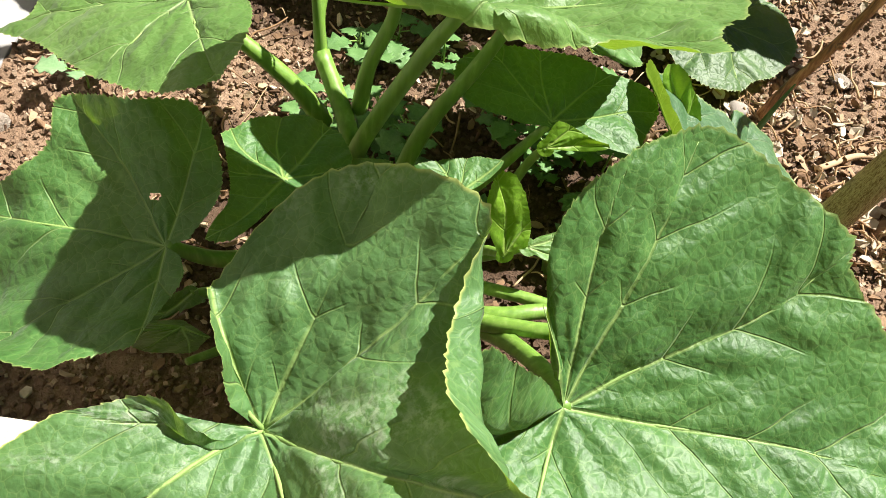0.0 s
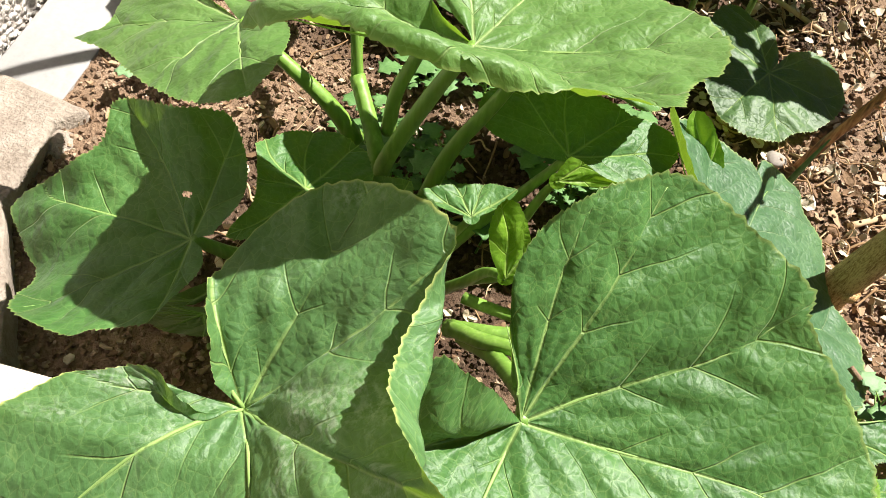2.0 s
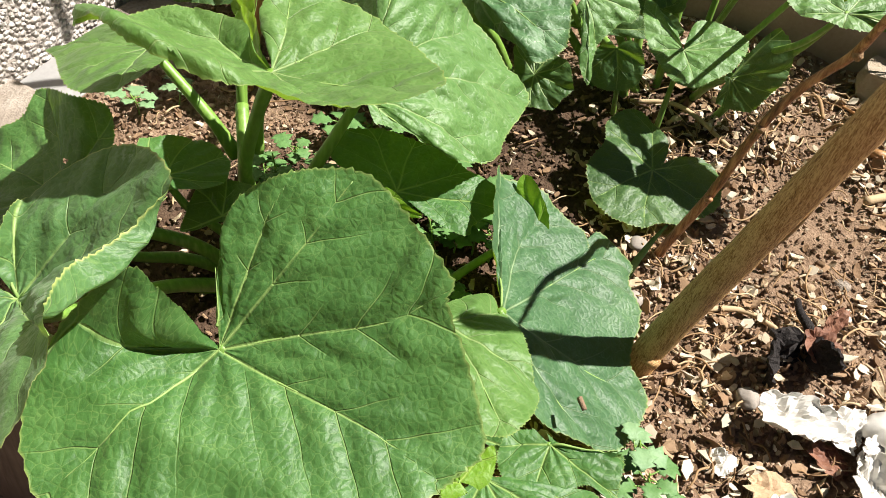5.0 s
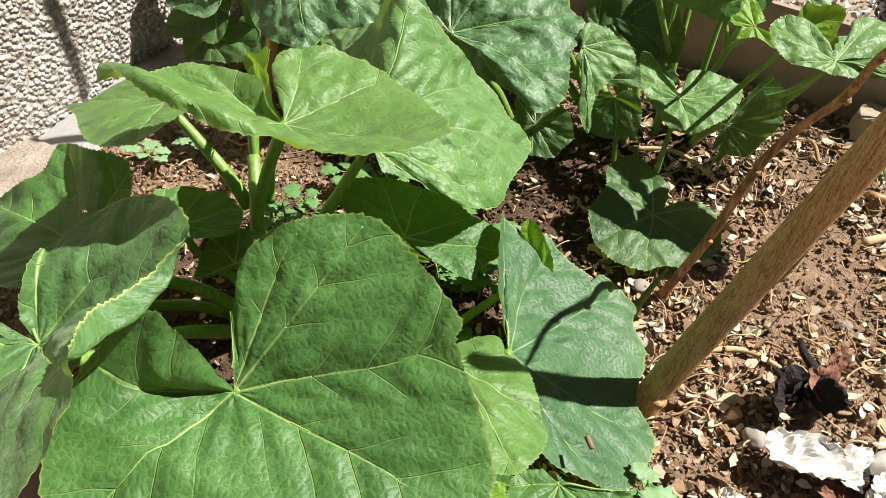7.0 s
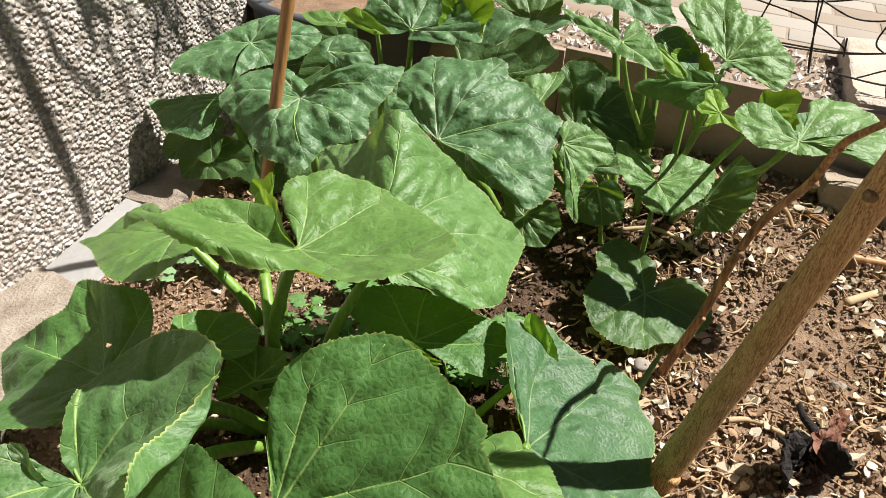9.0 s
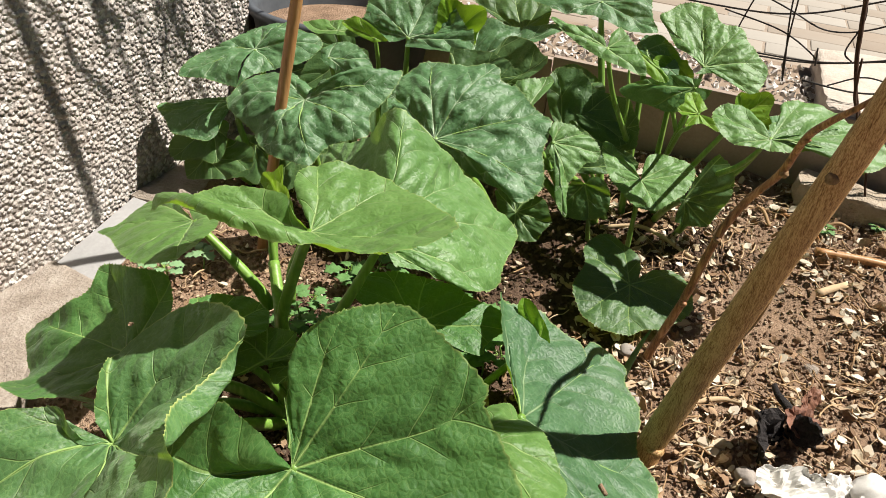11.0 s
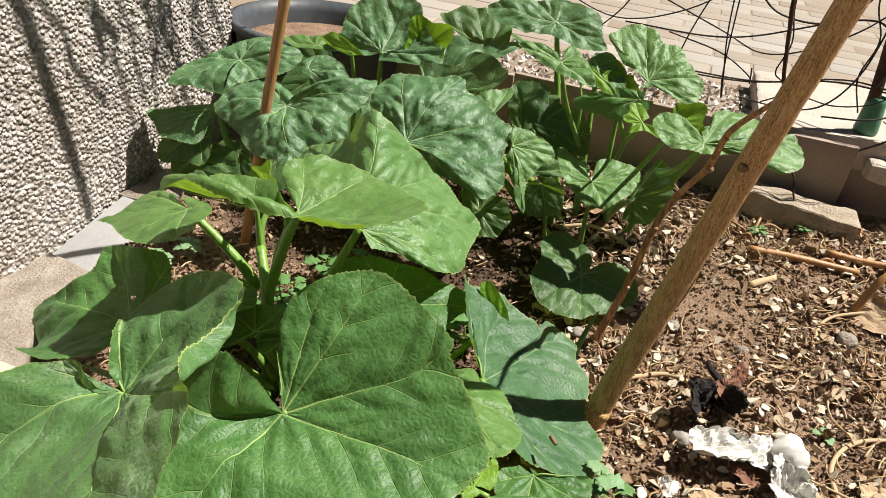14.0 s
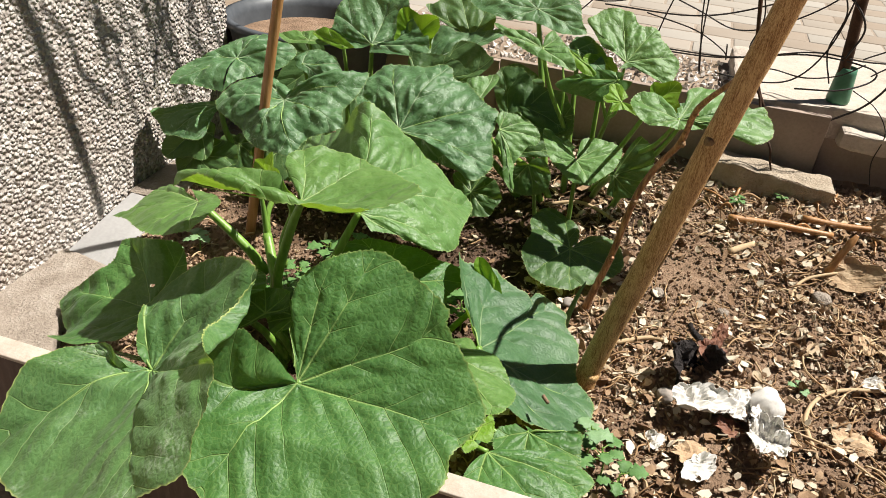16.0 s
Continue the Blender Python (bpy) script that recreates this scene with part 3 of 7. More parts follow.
    blade = child("leaf", bm, LEAF[look], plant, label)
    # raised ribs along the main veins
    for w in ways:
        s = int(round((w + math.pi) / (2 * math.pi) * segs)) % segs
        line = []
        for q in range(8):
            r = 0.93 * full[s] * q / 7
            x, y = r * math.cos(bow(w, 0.93 * q / 7)), r * math.sin(bow(w, 0.93 * q / 7))
            line.append(over_board(o + u * x + v * y + n * (surface(x, y) - 0.0028)))
        child("vein", tube(line, [0.0011, 0.0007, 0.0003], 6, 2), VEIN, blade)
    # stalk from the foot of the plant to the blade
    foot = Vector(stem)
    reach = (o - foot).length
    start = o - n * 0.001
    mid1 = foot.lerp(o, 0.35) + Vector((0, 0, 0.04 * reach))
    mid2 = foot.lerp(o, 0.75) + Vector((0, 0, 0.02 * reach)) - n * 0.010
    thickr = min(0.0032 + 0.022 * big, 0.0062)
    child("stalk", tube([foot, *via, start] if via else [foot, mid1, mid2, start], [thickr * 1.15, thickr, thickr * 0.85, thickr * 0.62], 16, 8, 0.10, 0.04, seed), STALK, blade)
    return blade


def catmull(a, count):
    """Even samples of the smooth line through the rows of a."""
    a = np.asarray(a, float)
    pad = np.concatenate([[2 * a[0] - a[1]], a, [2 * a[-1] - a[-2]]])
    s = np.linspace(0, len(a) - 1, count)
    i = np.minimum(s.astype(int), len(a) - 2)
    t = (s - i).reshape((-1,) + (1,) * (a.ndim - 1))
    p0, p1, p2, p3 = pad[i], pad[i + 1], pad[i + 2], pad[i + 3]
    return 0.5 * (2 * p1 + (p2 - p0) * t + (2 * p0 - 5 * p1 + 4 * p2 - p3) * t ** 2 + (3 * p1 - p0 - 3 * p2 + p3) * t ** 3)


def palm_leaf(plant, node, spokes, look, stem, veins, via=(), wave=0.003, pucker=0.0016, label="", hole=(), rings=26, segs=230, teeth=1.0, thick=0.0, rests=True):
    """A palmate squash leaf, open at its notch. spokes: from one side of the notch round to the other, each a line of places in centimetres
    from the node to the rim; a spoke may arch, droop or turn back where the margin curls. veins: the spokes along which main veins run;
    rests: whether it lies on the board; hole: middle, long way and half sizes of a tear; via: places that the stalk passes."""
    o = np.array(node)
    seed = node[0] * 37 + node[1] * 11
    lines = []
    for s in spokes:
        p = np.concatenate([[[0, 0, 0]], np.array(s)]) * 0.01
        if len(p) == 2:
            p = np.array([p[0], p[1] * 0.5, p[1]])
        fine = catmull(p, 41)
        run = np.concatenate([[0], np.cumsum(np.linalg.norm(np.diff(fine, axis=0), axis=1))])
        f = np.linspace(0, 1, rings + 1) ** 0.9 * run[-1]
        lines.append(np.stack([np.interp(f, run, fine[:, c]) for c in range(3)], 1))
    grid = catmull(np.array(lines), segs)
    half = grid[:, rings // 2]
    size = np.linalg.norm(np.diff(grid, axis=1), axis=2).sum(1)
    way = half / np.linalg.norm(half, axis=1)[:, None]
    turn = np.concatenate([[0], np.cumsum(np.arccos(np.clip((way[1:] * way[:-1]).sum(1), -1, 1)))])
    facing = np.cross(grid[:-1, rings // 2], grid[1:, rings // 2]).sum(0)
    flip = -1.0 if facing[2] < 0 else 1.0
    f = np.linspace(0, 1, rings + 1) ** 0.9
    ways = [float(np.interp(v, np.linspace(0, len(spokes) - 1, segs), turn)) for v in veins]

    def bow(a, q):
        return a + 0.16 * q * noise.noise((math.cos(a) * 1.6 + seed, math.sin(a) * 1.6, q * 1.4))

    du = np.gradient(grid, axis=0)
    dv = np.gradient(grid, axis=1)
    normal = np.cross(dv, du)
    normal[:, 0] = facing / np.linalg.norm(facing) * flip
    normal *= flip / np.maximum(np.linalg.norm(normal, axis=2, keepdims=True), 1e-9)
    normal[:, 0] *= flip
    verts, vein, flat, gap = [], [], [], []
    for i in range(segs):
        for j in range(1, rings + 1):
            q, r, a = f[j], f[j] * size[i], turn[i]
            near = sorted((abs(a - bow(w, q)), w) for w in ways)
            d = min(near[0][0], 1.4)
            between = 2 * near[0][0] / (near[0][0] + near[1][0]) if len(near) > 1 else 0.5
            along, off = r * math.cos(d), r * math.sin(d)
            x, y = r * math.cos(a), r * math.sin(a)
            h = wave * min(r / 0.05, 1.0) * (noise.noise((x * 20 + seed, y * 20, seed)) + 0.4 * noise.noise((x * 55, y * 55 + seed, 3.0)))
            h += -0.0014 * math.exp(-(off / 0.003) ** 2) * min(r / 0.02, 1) + 0.0015 * (1 - math.exp(-(off / 0.012) ** 2)) * min(r / 0.03, 1)
            lane = along - 0.78 * off ** 0.9 + 0.011 * noise.noise((x * 14 + seed, y * 14, 0.0))
            swell = abs((lane * 29.0) % 1.0 - 0.5) * 2
            h += pucker * (math.sin(swell * math.pi * 0.5) - 0.5) * min(off / 0.012, 1.0) * min(1.0, 1.25 - q) * min(1.0, 1.6 - 1.5 * between)
            h += pucker * (0.8 * noise.noise((x * 75 + seed, y * 75, 1.5)) + 0.4 * noise.noise((x * 160 + seed, y * 160, 2.5))) * min(r / 0.03, 1.0)
            p = o + grid[i, j] + normal[i, j] * h
            if j == rings:
                out = grid[i, j] - grid[i, j - 1]
                out /= max(np.linalg.norm(out), 1e-9)
                p = p + out * teeth * ((0.0010, -0.0006, 0.0002, -0.0008)[i % 4] * (1.0 + noise.noise((i * 0.21, seed, 2.0))) + 0.009 * size[i] * noise.noise((i * 0.33, seed, 1.0)))
            verts.append(over_board(Vector(p)) if rests else Vector(p))
            vein.append((along, off, q))
            flat.append((x + seed, y, 0.0))
            gap.append(between)
    centre = len(verts)
    verts.append(Vector(node))
    vein.append((0, 0, 0))
    flat.append((seed, 0, 0))
    gap.append(0)
    faces = []
    for i in range(segs - 1):
        a, b = i * rings, (i + 1) * rings
        quads = [(centre, a, b)] + [(a + j, a + j + 1, b + j + 1, b + j) for j in range(rings - 1)]
        for q in quads:
            if hole:
                e = sum((verts[k] for k in q), Vector()) / len(q) - Vector(hole[0])
                long = e.dot(Vector(hole[1]).normalized())
                wide = math.sqrt(max(e.length_squared - long * long, 0.0))
                if (long / hole[2]) ** 2 + (wide / hole[3]) ** 2 < 1 + 0.5 * noise.noise(e * 700):
                    continue
            faces.append(q if flip > 0 else q[::-1])
    me = bpy.data.meshes.new("leaf")
    me.from_pydata([v[:] for v in verts], [], faces)
    for name, kind, data in (("vein", "FLOAT_VECTOR", vein), ("flat", "FLOAT_VECTOR", flat)):
        me.attributes.new(name, kind, "POINT").data.foreach_set("vector", np.array(data, np.float32).ravel())
    me.attributes.new("gap", "FLOAT", "POINT").data.foreach_set("value", np.array(gap, np.float32))
    me.materials.append(LEAF[look])
    me.shade_smooth()
    blade = put(new("leaf", me), plant)
    if label:
        tagged(blade, label)
    # raised ribs below the main veins
    for w in ways:
        line = []
        for q in range(9):
            j = min(int(round(rings * q / 8 * 0.94)), rings)
            i = int(np.argmin(abs(turn - bow(w, f[j]))))
            line.append(Vector(o + grid[i, j] - normal[i, j] * 0.0026))
            if rests:
                over_board(line[-1])
        child("vein", tube(line, [0.0012, 0.0007, 0.0003], 6, 2), VEIN, blade)
    foot, top = Vector(stem), Vector(node)
    down = Vector(normal[segs // 2, 1]) * 0.012
    thickr = thick or min(0.0032 + 0.022 * float(size.max()), 0.0062)
    line = [foot, *via, top] if via else [foot, foot.lerp(top, 0.35) + Vector((0, 0, 0.012)), foot.lerp(top, 0.78) - down, top]
    child("stalk", tube(line, [thickr * 1.15, thickr, thickr * 0.85, thickr * 0.62], 16, 8, 0.10, 0.04, seed), STALK, blade)
    return blade


palm_leaf(front, node=(0.086, 0.183, 0.143), look="deep", stem=(0.048, 0.295, 0.04), veins=(2, 5.5, 8, 11, 14, 19.5, 22), via=((0.070, 0.262, 0.075), (0.088, 0.215, 0.115)), wave=0.0025, pucker=0.002, segs=260, rings=30,
          label="broad deep green squash leaf with pale veins",
          spokes=(((-0.1, 0.4, 0.5), (-0.2, 0.9, 1)), ((-0.7, 1, 1.4), (-1.3, 1.9, 3)), ((-1.1, 1.6, 2.3), (-2.1, 3, 4.9)), ((-1.2, 2, 3.1), (-2.4, 3.9, 6.5)), ((-1, 2.6, 3.9), (-2, 5.1, 8.1)), ((-0.5, 3.1, 4.4), (-1, 6.1, 9.1)),
             ((0.1, 3.5, 4.8), (0.2, 7, 9.8)), ((0.9, 4, 5.2), (1.7, 8.1, 10.1)), ((2.2, 4.5, 5.3), (4.3, 9.4, 10.1)), ((4, 4.3, 4.3), (8, 8.7, 8.6)), ((5.8, 3.8, 3.3), (11.6, 7.3, 7.1)), ((6, 3.3, 2.7), (12, 6.3, 5.9)),
             ((7.2, 2.4, 1.9), (14.4, 4.8, 3.8)), ((8.7, 0.7, 0.8), (17.4, 2, 0.8)), ((8.3, -0.3, 0.2), (16.6, -0.3, -0.1)), ((7.9, -1.4, -0.2), (15.7, -2.5, -0.9)), ((7.9, -2.9, -0.7), (15.7, -5.3, -2.1)), ((5.7, -5.2, -1.4), (11.4, -9.8, -3.8)),
             ((3.2, -6.5, -1.8), (6.4, -12.3, -4.8)), ((0.2, -6.6, -1.8), (0.4, -12.8, -4.3)), ((-2.8, -5.5, -1), (-5.6, -10.5, -2.8)), ((-4, -3.7, 0), (-8.1, -6.8, -0.8)), ((-4, -2.7, 0.5), (-7.4, -3.5, 2.7)), ((-3.1, -2.3, 1.2), (-5, -1.5, 5.7)),
             ((-2, -1.7, 1.5), (-3.4, -1.1, 4.7)), ((-1.1, -1, 1.5), (-1.8, -0.8, 3.3)), ((-0.4, 0.1, 0.3), (-0.8, -0.5, 1.7))))
palm_leaf(front, node=(-0.045, 0.149, 0.138), look="dusty", stem=(-0.03, 0.36, -0.02), veins=(2.6, 5, 6.4, 12.5, 17.5, 21.5, 24), via=((-0.04, 0.27, 0.05), (-0.05, 0.17, 0.10)), wave=0.0025, pucker=0.002, segs=260, rings=32,
          label="dusty green squash leaf with a curled yellowing edge",
          spokes=(((-0.5, 0.1, 0.5), (-1.3, 0.1, 1.6)), ((-0.7, 0.6, 1.1), (-1.9, 0.9, 3.2)), ((-1.3, 1.5, 2.1), (-2.7, 2.9, 4.2)), ((-1.7, 2.3, 2.8), (-2.8, 4.9, 4.3)), ((-0.4, 4, 4), (-0.1, 8.3, 6.8)), ((1.5, 4.4, 4.4), (3.3, 8.9, 8.4)),
             ((3.9, 3.4, 4.5), (7.5, 6.7, 9.4)), ((3.6, 1.8, 4.2), (8.1, 4.1, 6.6), (7.1, 3.9, 7.6)), ((3.7, 0.5, 3.9), (8.2, 1.6, 6.1), (6.9, 1.2, 7.4)), ((4, -0.7, 3.8), (8.5, -1.1, 6.6), (7.0, -0.9, 7.9)), ((4.5, -1.7, 4), (9.2, -3.4, 7.7), (8.2, -3.2, 8.5)), ((5.1, -2.6, 4.4), (10, -5.2, 9)),
             ((5.3, -2.9, 4.5), (10.6, -5.7, 8.9)), ((5.4, -3.4, 4.5), (11.2, -6.6, 8.1)), ((5.6, -4.4, 4.5), (11.9, -8.3, 7.6)), ((5.7, -5.7, 4.1), (12.3, -10.8, 6.3)), ((5.8, -7, 3.7), (12.8, -13.3, 5.2)), ((4.5, -7.4, 2.4), (10.1, -14.1, 2.7)),
             ((3, -7.5, 1), (6.7, -14.5, 0.7)), ((0.8, -7.4, -0.6), (1.9, -14.5, -1.8)), ((-1.8, -7, -1.5), (-3.2, -13.7, -3.8)), ((-4.2, -5.9, -1.4), (-7.7, -11.4, -4.2)), ((-5.6, -4.3, -0.6), (-10.2, -8.1, -3)), ((-5.6, -2.4, 0.5), (-10.3, -4.2, -0.8)),
             ((-4.6, -1.1, 1.2), (-8.4, -1.7, 1.1)), ((-3.4, -0.5, 1.2), (-6.3, -0.8, 1.6)), ((-2.1, -1.2, 0.1), (-4.3, -0.1, 2.1)), ((-1.5, -1.2, 0.2), (-3, -0.6, 2)), ((-0.6, -0.4, 0.1), (-1.7, -1.2, 1.2))))
palm_leaf(front, node=(-0.123, 0.253, 0.118), look="deep", stem=(-0.03, 0.37, -0.02), veins=(2.5, 5.5, 8.5, 12, 15), wave=0.0025, segs=300, rings=44, hole=((-0.136, 0.272, 0.133), (1.0, 0.1, 0.25), 0.0062, 0.0019),
          label="deep green squash leaf with a small torn hole",
          spokes=(((0.7, 0.2, 0.3), (1.3, 0.3, 0.6)), ((1.1, 1.3, 1), (2.3, 2.7, 1.9)), ((0.7, 2.3, 1.7), (1.6, 4.7, 3.1)), ((0.1, 3.1, 2.3), (-0, 6, 4.9)), ((-1.2, 2.8, 2.1), (-2.8, 5.2, 5.2)), ((-2.6, 3.1, 1.8), (-5.4, 5.9, 4.3)),
             ((-3.5, 3.2, 1.1), (-7.5, 5.9, 3.4)), ((-3.6, 2.2, 0.4), (-7.5, 4.2, 1.7)), ((-4.9, 1.2, -0.2), (-9.9, 2.4, -0.3)), ((-7, 0.3, -0.5), (-13.1, 1.4, -3.3)), ((-6.2, -0.6, -1), (-11.7, -0.5, -4)), ((-4.9, -1.7, -1.4), (-9.2, -2.8, -4.5)),
             ((-3.6, -3.5, -1.1), (-7.3, -7.1, -2.2)), ((-1.4, -4.1, -0.3), (-3.1, -8.5, -0)), ((-0.8, -3.8, -0.2), (-2, -7.8, 0.2)), ((0.4, -3.2, 0), (0.5, -6.7, 0.7)), ((0.6, -2.5, -0), (0.9, -5.2, 0.5)), ((0.8, -1.1, 0.1), (1.6, -2.2, 0.3)),
             ((0.5, -0.3, 0.1), (1, -0.6, 0.2))))
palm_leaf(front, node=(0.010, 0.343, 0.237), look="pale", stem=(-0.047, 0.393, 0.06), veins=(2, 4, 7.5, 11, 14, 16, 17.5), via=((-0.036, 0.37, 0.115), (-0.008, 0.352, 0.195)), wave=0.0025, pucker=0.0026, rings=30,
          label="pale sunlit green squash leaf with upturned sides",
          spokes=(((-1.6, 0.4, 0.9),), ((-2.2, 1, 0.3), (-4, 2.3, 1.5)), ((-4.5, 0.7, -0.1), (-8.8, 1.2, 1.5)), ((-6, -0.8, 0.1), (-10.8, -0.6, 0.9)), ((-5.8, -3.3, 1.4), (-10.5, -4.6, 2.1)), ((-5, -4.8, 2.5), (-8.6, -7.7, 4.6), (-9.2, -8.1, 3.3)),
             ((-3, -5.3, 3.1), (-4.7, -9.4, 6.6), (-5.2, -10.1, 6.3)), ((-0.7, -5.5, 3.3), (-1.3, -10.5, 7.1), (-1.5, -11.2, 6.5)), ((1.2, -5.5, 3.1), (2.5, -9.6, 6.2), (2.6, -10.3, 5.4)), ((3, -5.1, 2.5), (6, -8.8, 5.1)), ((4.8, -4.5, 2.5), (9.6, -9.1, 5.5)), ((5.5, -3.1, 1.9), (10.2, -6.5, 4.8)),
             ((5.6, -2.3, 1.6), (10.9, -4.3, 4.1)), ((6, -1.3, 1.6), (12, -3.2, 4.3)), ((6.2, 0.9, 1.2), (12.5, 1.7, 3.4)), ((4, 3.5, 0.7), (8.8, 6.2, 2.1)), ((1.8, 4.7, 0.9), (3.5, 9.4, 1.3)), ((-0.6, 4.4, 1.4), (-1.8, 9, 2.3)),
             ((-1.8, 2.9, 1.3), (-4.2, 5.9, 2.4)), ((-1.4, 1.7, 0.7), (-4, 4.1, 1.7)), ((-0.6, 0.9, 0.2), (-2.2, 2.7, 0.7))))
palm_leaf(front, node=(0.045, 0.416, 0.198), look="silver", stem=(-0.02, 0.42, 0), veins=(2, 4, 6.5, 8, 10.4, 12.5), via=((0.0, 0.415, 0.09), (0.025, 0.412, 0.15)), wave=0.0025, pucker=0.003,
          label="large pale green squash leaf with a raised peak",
          spokes=(((-3.5, 1.4, -0.6), (-7.5, 4.4, -1.8)), ((-6, 5.4, 0.2), (-13, 12.4, -2.3)), ((-6.5, 7.4, 1.6), (-15.4, 17.9, -1.1)), ((-4.5, 6.9, 3.2), (-9.5, 15.6, 2.4)), ((-1.7, 5.9, 5.2), (-4.2, 11.9, 8.5)), ((0, 6.6, 4), (0.2, 13.7, 4.4)),
             ((1, 7.1, 2.6), (2.1, 16.3, 1.1)), ((2.3, 6.6, 1.8), (5.7, 17.2, -2.6)), ((4, 6.2, 0.4), (8.9, 17.4, -5.3)), ((5, 4.6, -1), (9.5, 11, -5.4)), ((5.3, 3.2, -1.4), (9.9, 7, -6)), ((4.7, 1.2, -1.5), (8.8, 2.6, -4.3)),
             ((4, 0.5, -1.6), (7.1, 1.5, -3.4)), ((2.1, -0.1, -1), (4.3, 0.3, -2)), ((0.7, -0.4, -0.5), (1.9, -1.1, -1.4))))
palm_leaf(side, node=(0.216, 0.360, 0.098), look="teal", stem=(0.12, 0.4, -0.02), veins=(3, 5.3, 9.6, 14, 17, 19), wave=0.002, pucker=0.0016,
          label="blue-green squash leaf with a notched edge",
          spokes=(((-1, 1.2, 0.5), (-2, 2, 2)), ((-2.3, 3.5, 0.5), (-3.6, 4.5, 2.7)), ((-3.4, 6.5, 0.8), (-5.2, 8.2, 3.5)), ((-3.8, 8, 0.9), (-6.4, 11.8, 4.2)), ((-3.2, 6.6, 0.4), (-5.8, 13.3, 2.1)), ((-2, 7.7, -0.5), (-3, 15.4, 0.7)),
             ((-0.6, 7.6, -1.3), (-0.2, 15.2, -0.7)), ((0.5, 7.7, -1.8), (2.1, 15.4, -1.7)), ((1.1, 7.1, -2.1), (3.2, 14.2, -2.3)), ((1, 8.2, -2), (3.1, 16.5, -2)), ((3.1, 8.4, -2.9), (7.1, 16.9, -4.1)), ((3.3, 7.3, -3.2), (7.6, 14.6, -4.6)),
             ((4.5, 6.3, -3.8), (9.8, 12.6, -6.1)), ((5, 3.8, -4.1), (10.6, 7.5, -6.9)), ((6.2, 2.9, -4.6), (13.1, 5.9, -8)), ((6.3, 0.9, -4.4), (13.2, 1.7, -7.9)), ((6, -0.8, -3.9), (12.4, -1.5, -7.2)), ((5.1, -1.8, -3.2), (10.3, -3.5, -5.9)),
             ((3.4, -2.7, -1.8), (6.8, -5.4, -3.6)), ((2, -2.6, -0.9), (4, -5.2, -1.9)), ((0, -3.5, -0.6),)))
palm_leaf(side, node=(0.190, 0.300, 0.125), look="pale", stem=(0.038, 0.289, 0.055), veins=(2, 4.5, 6, 8), via=((0.067, 0.268, 0.08), (0.118, 0.264, 0.1)), wave=0.0025,
          label="light green squash leaf half under a larger one",
          spokes=(((-1.2, 1.8, -0.7),), ((0.8, 3, -0.5), (0.7, 6.5, -2.3)), ((1.4, 2.8, -0.8), (2.5, 6.1, -2.8)), ((2.5, 1.5, -0.4), (5, 3.1, -1.3)), ((3.8, 0.3, -0.1), (6.8, 0.5, -1)), ((4, -1.2, 0.1), (8.3, -1.8, -1.1)),
             ((3.8, -2.8, 0.4), (7.8, -6.2, 0.3)), ((2.5, -3.5, 0.5), (5, -7.5, 0)), ((0.5, -3, 0.5), (1, -6.5, -0.5)), ((-1.2, -1.5, -0.3),)))
palm_leaf(front, node=(-0.149, 0.390, 0.177), look="pale", stem=(-0.067, 0.398, 0.095), veins=(1, 3.5, 5.5, 8, 10.5), via=((-0.09, 0.392, 0.13),), wave=0.0025, pucker=0.002,
          label="pale green squash leaf below a taller one",
          spokes=(((-2.1, 2.1, -0.3), (-3.9, 4.3, -1.4)), ((1.2, 0.1, 0.7), (2.6, 0.3, 1)), ((2.3, -1.8, 1.2), (4.8, -3.6, 1.8)), ((2.1, -3.7, 1.1), (4.5, -7.4, 1.6)), ((1.2, -4.6, 0.8), (2.8, -9.1, 0.9)), ((-0.5, -4.2, 0.2), (-0.6, -8.3, -0.4)),
             ((-2.7, -2.7, -0.5), (-5.1, -5.3, -2.1)), ((-4.4, -1.4, -1), (-8.4, -2.7, -3.3)), ((-6.5, -0.2, -1.7), (-12.4, -0.4, -4.8)), ((-5.3, 0.3, -1.6), (-10.3, 0.6, -4)), ((-5.9, 2.7, -1.7), (-11.5, 5.5, -4.3)), ((-5.8, 4, -1.4), (-11, 8, -4.1)),
             ((-3.9, 2.8, -0.8), (-7.3, 5.5, -2.7))))
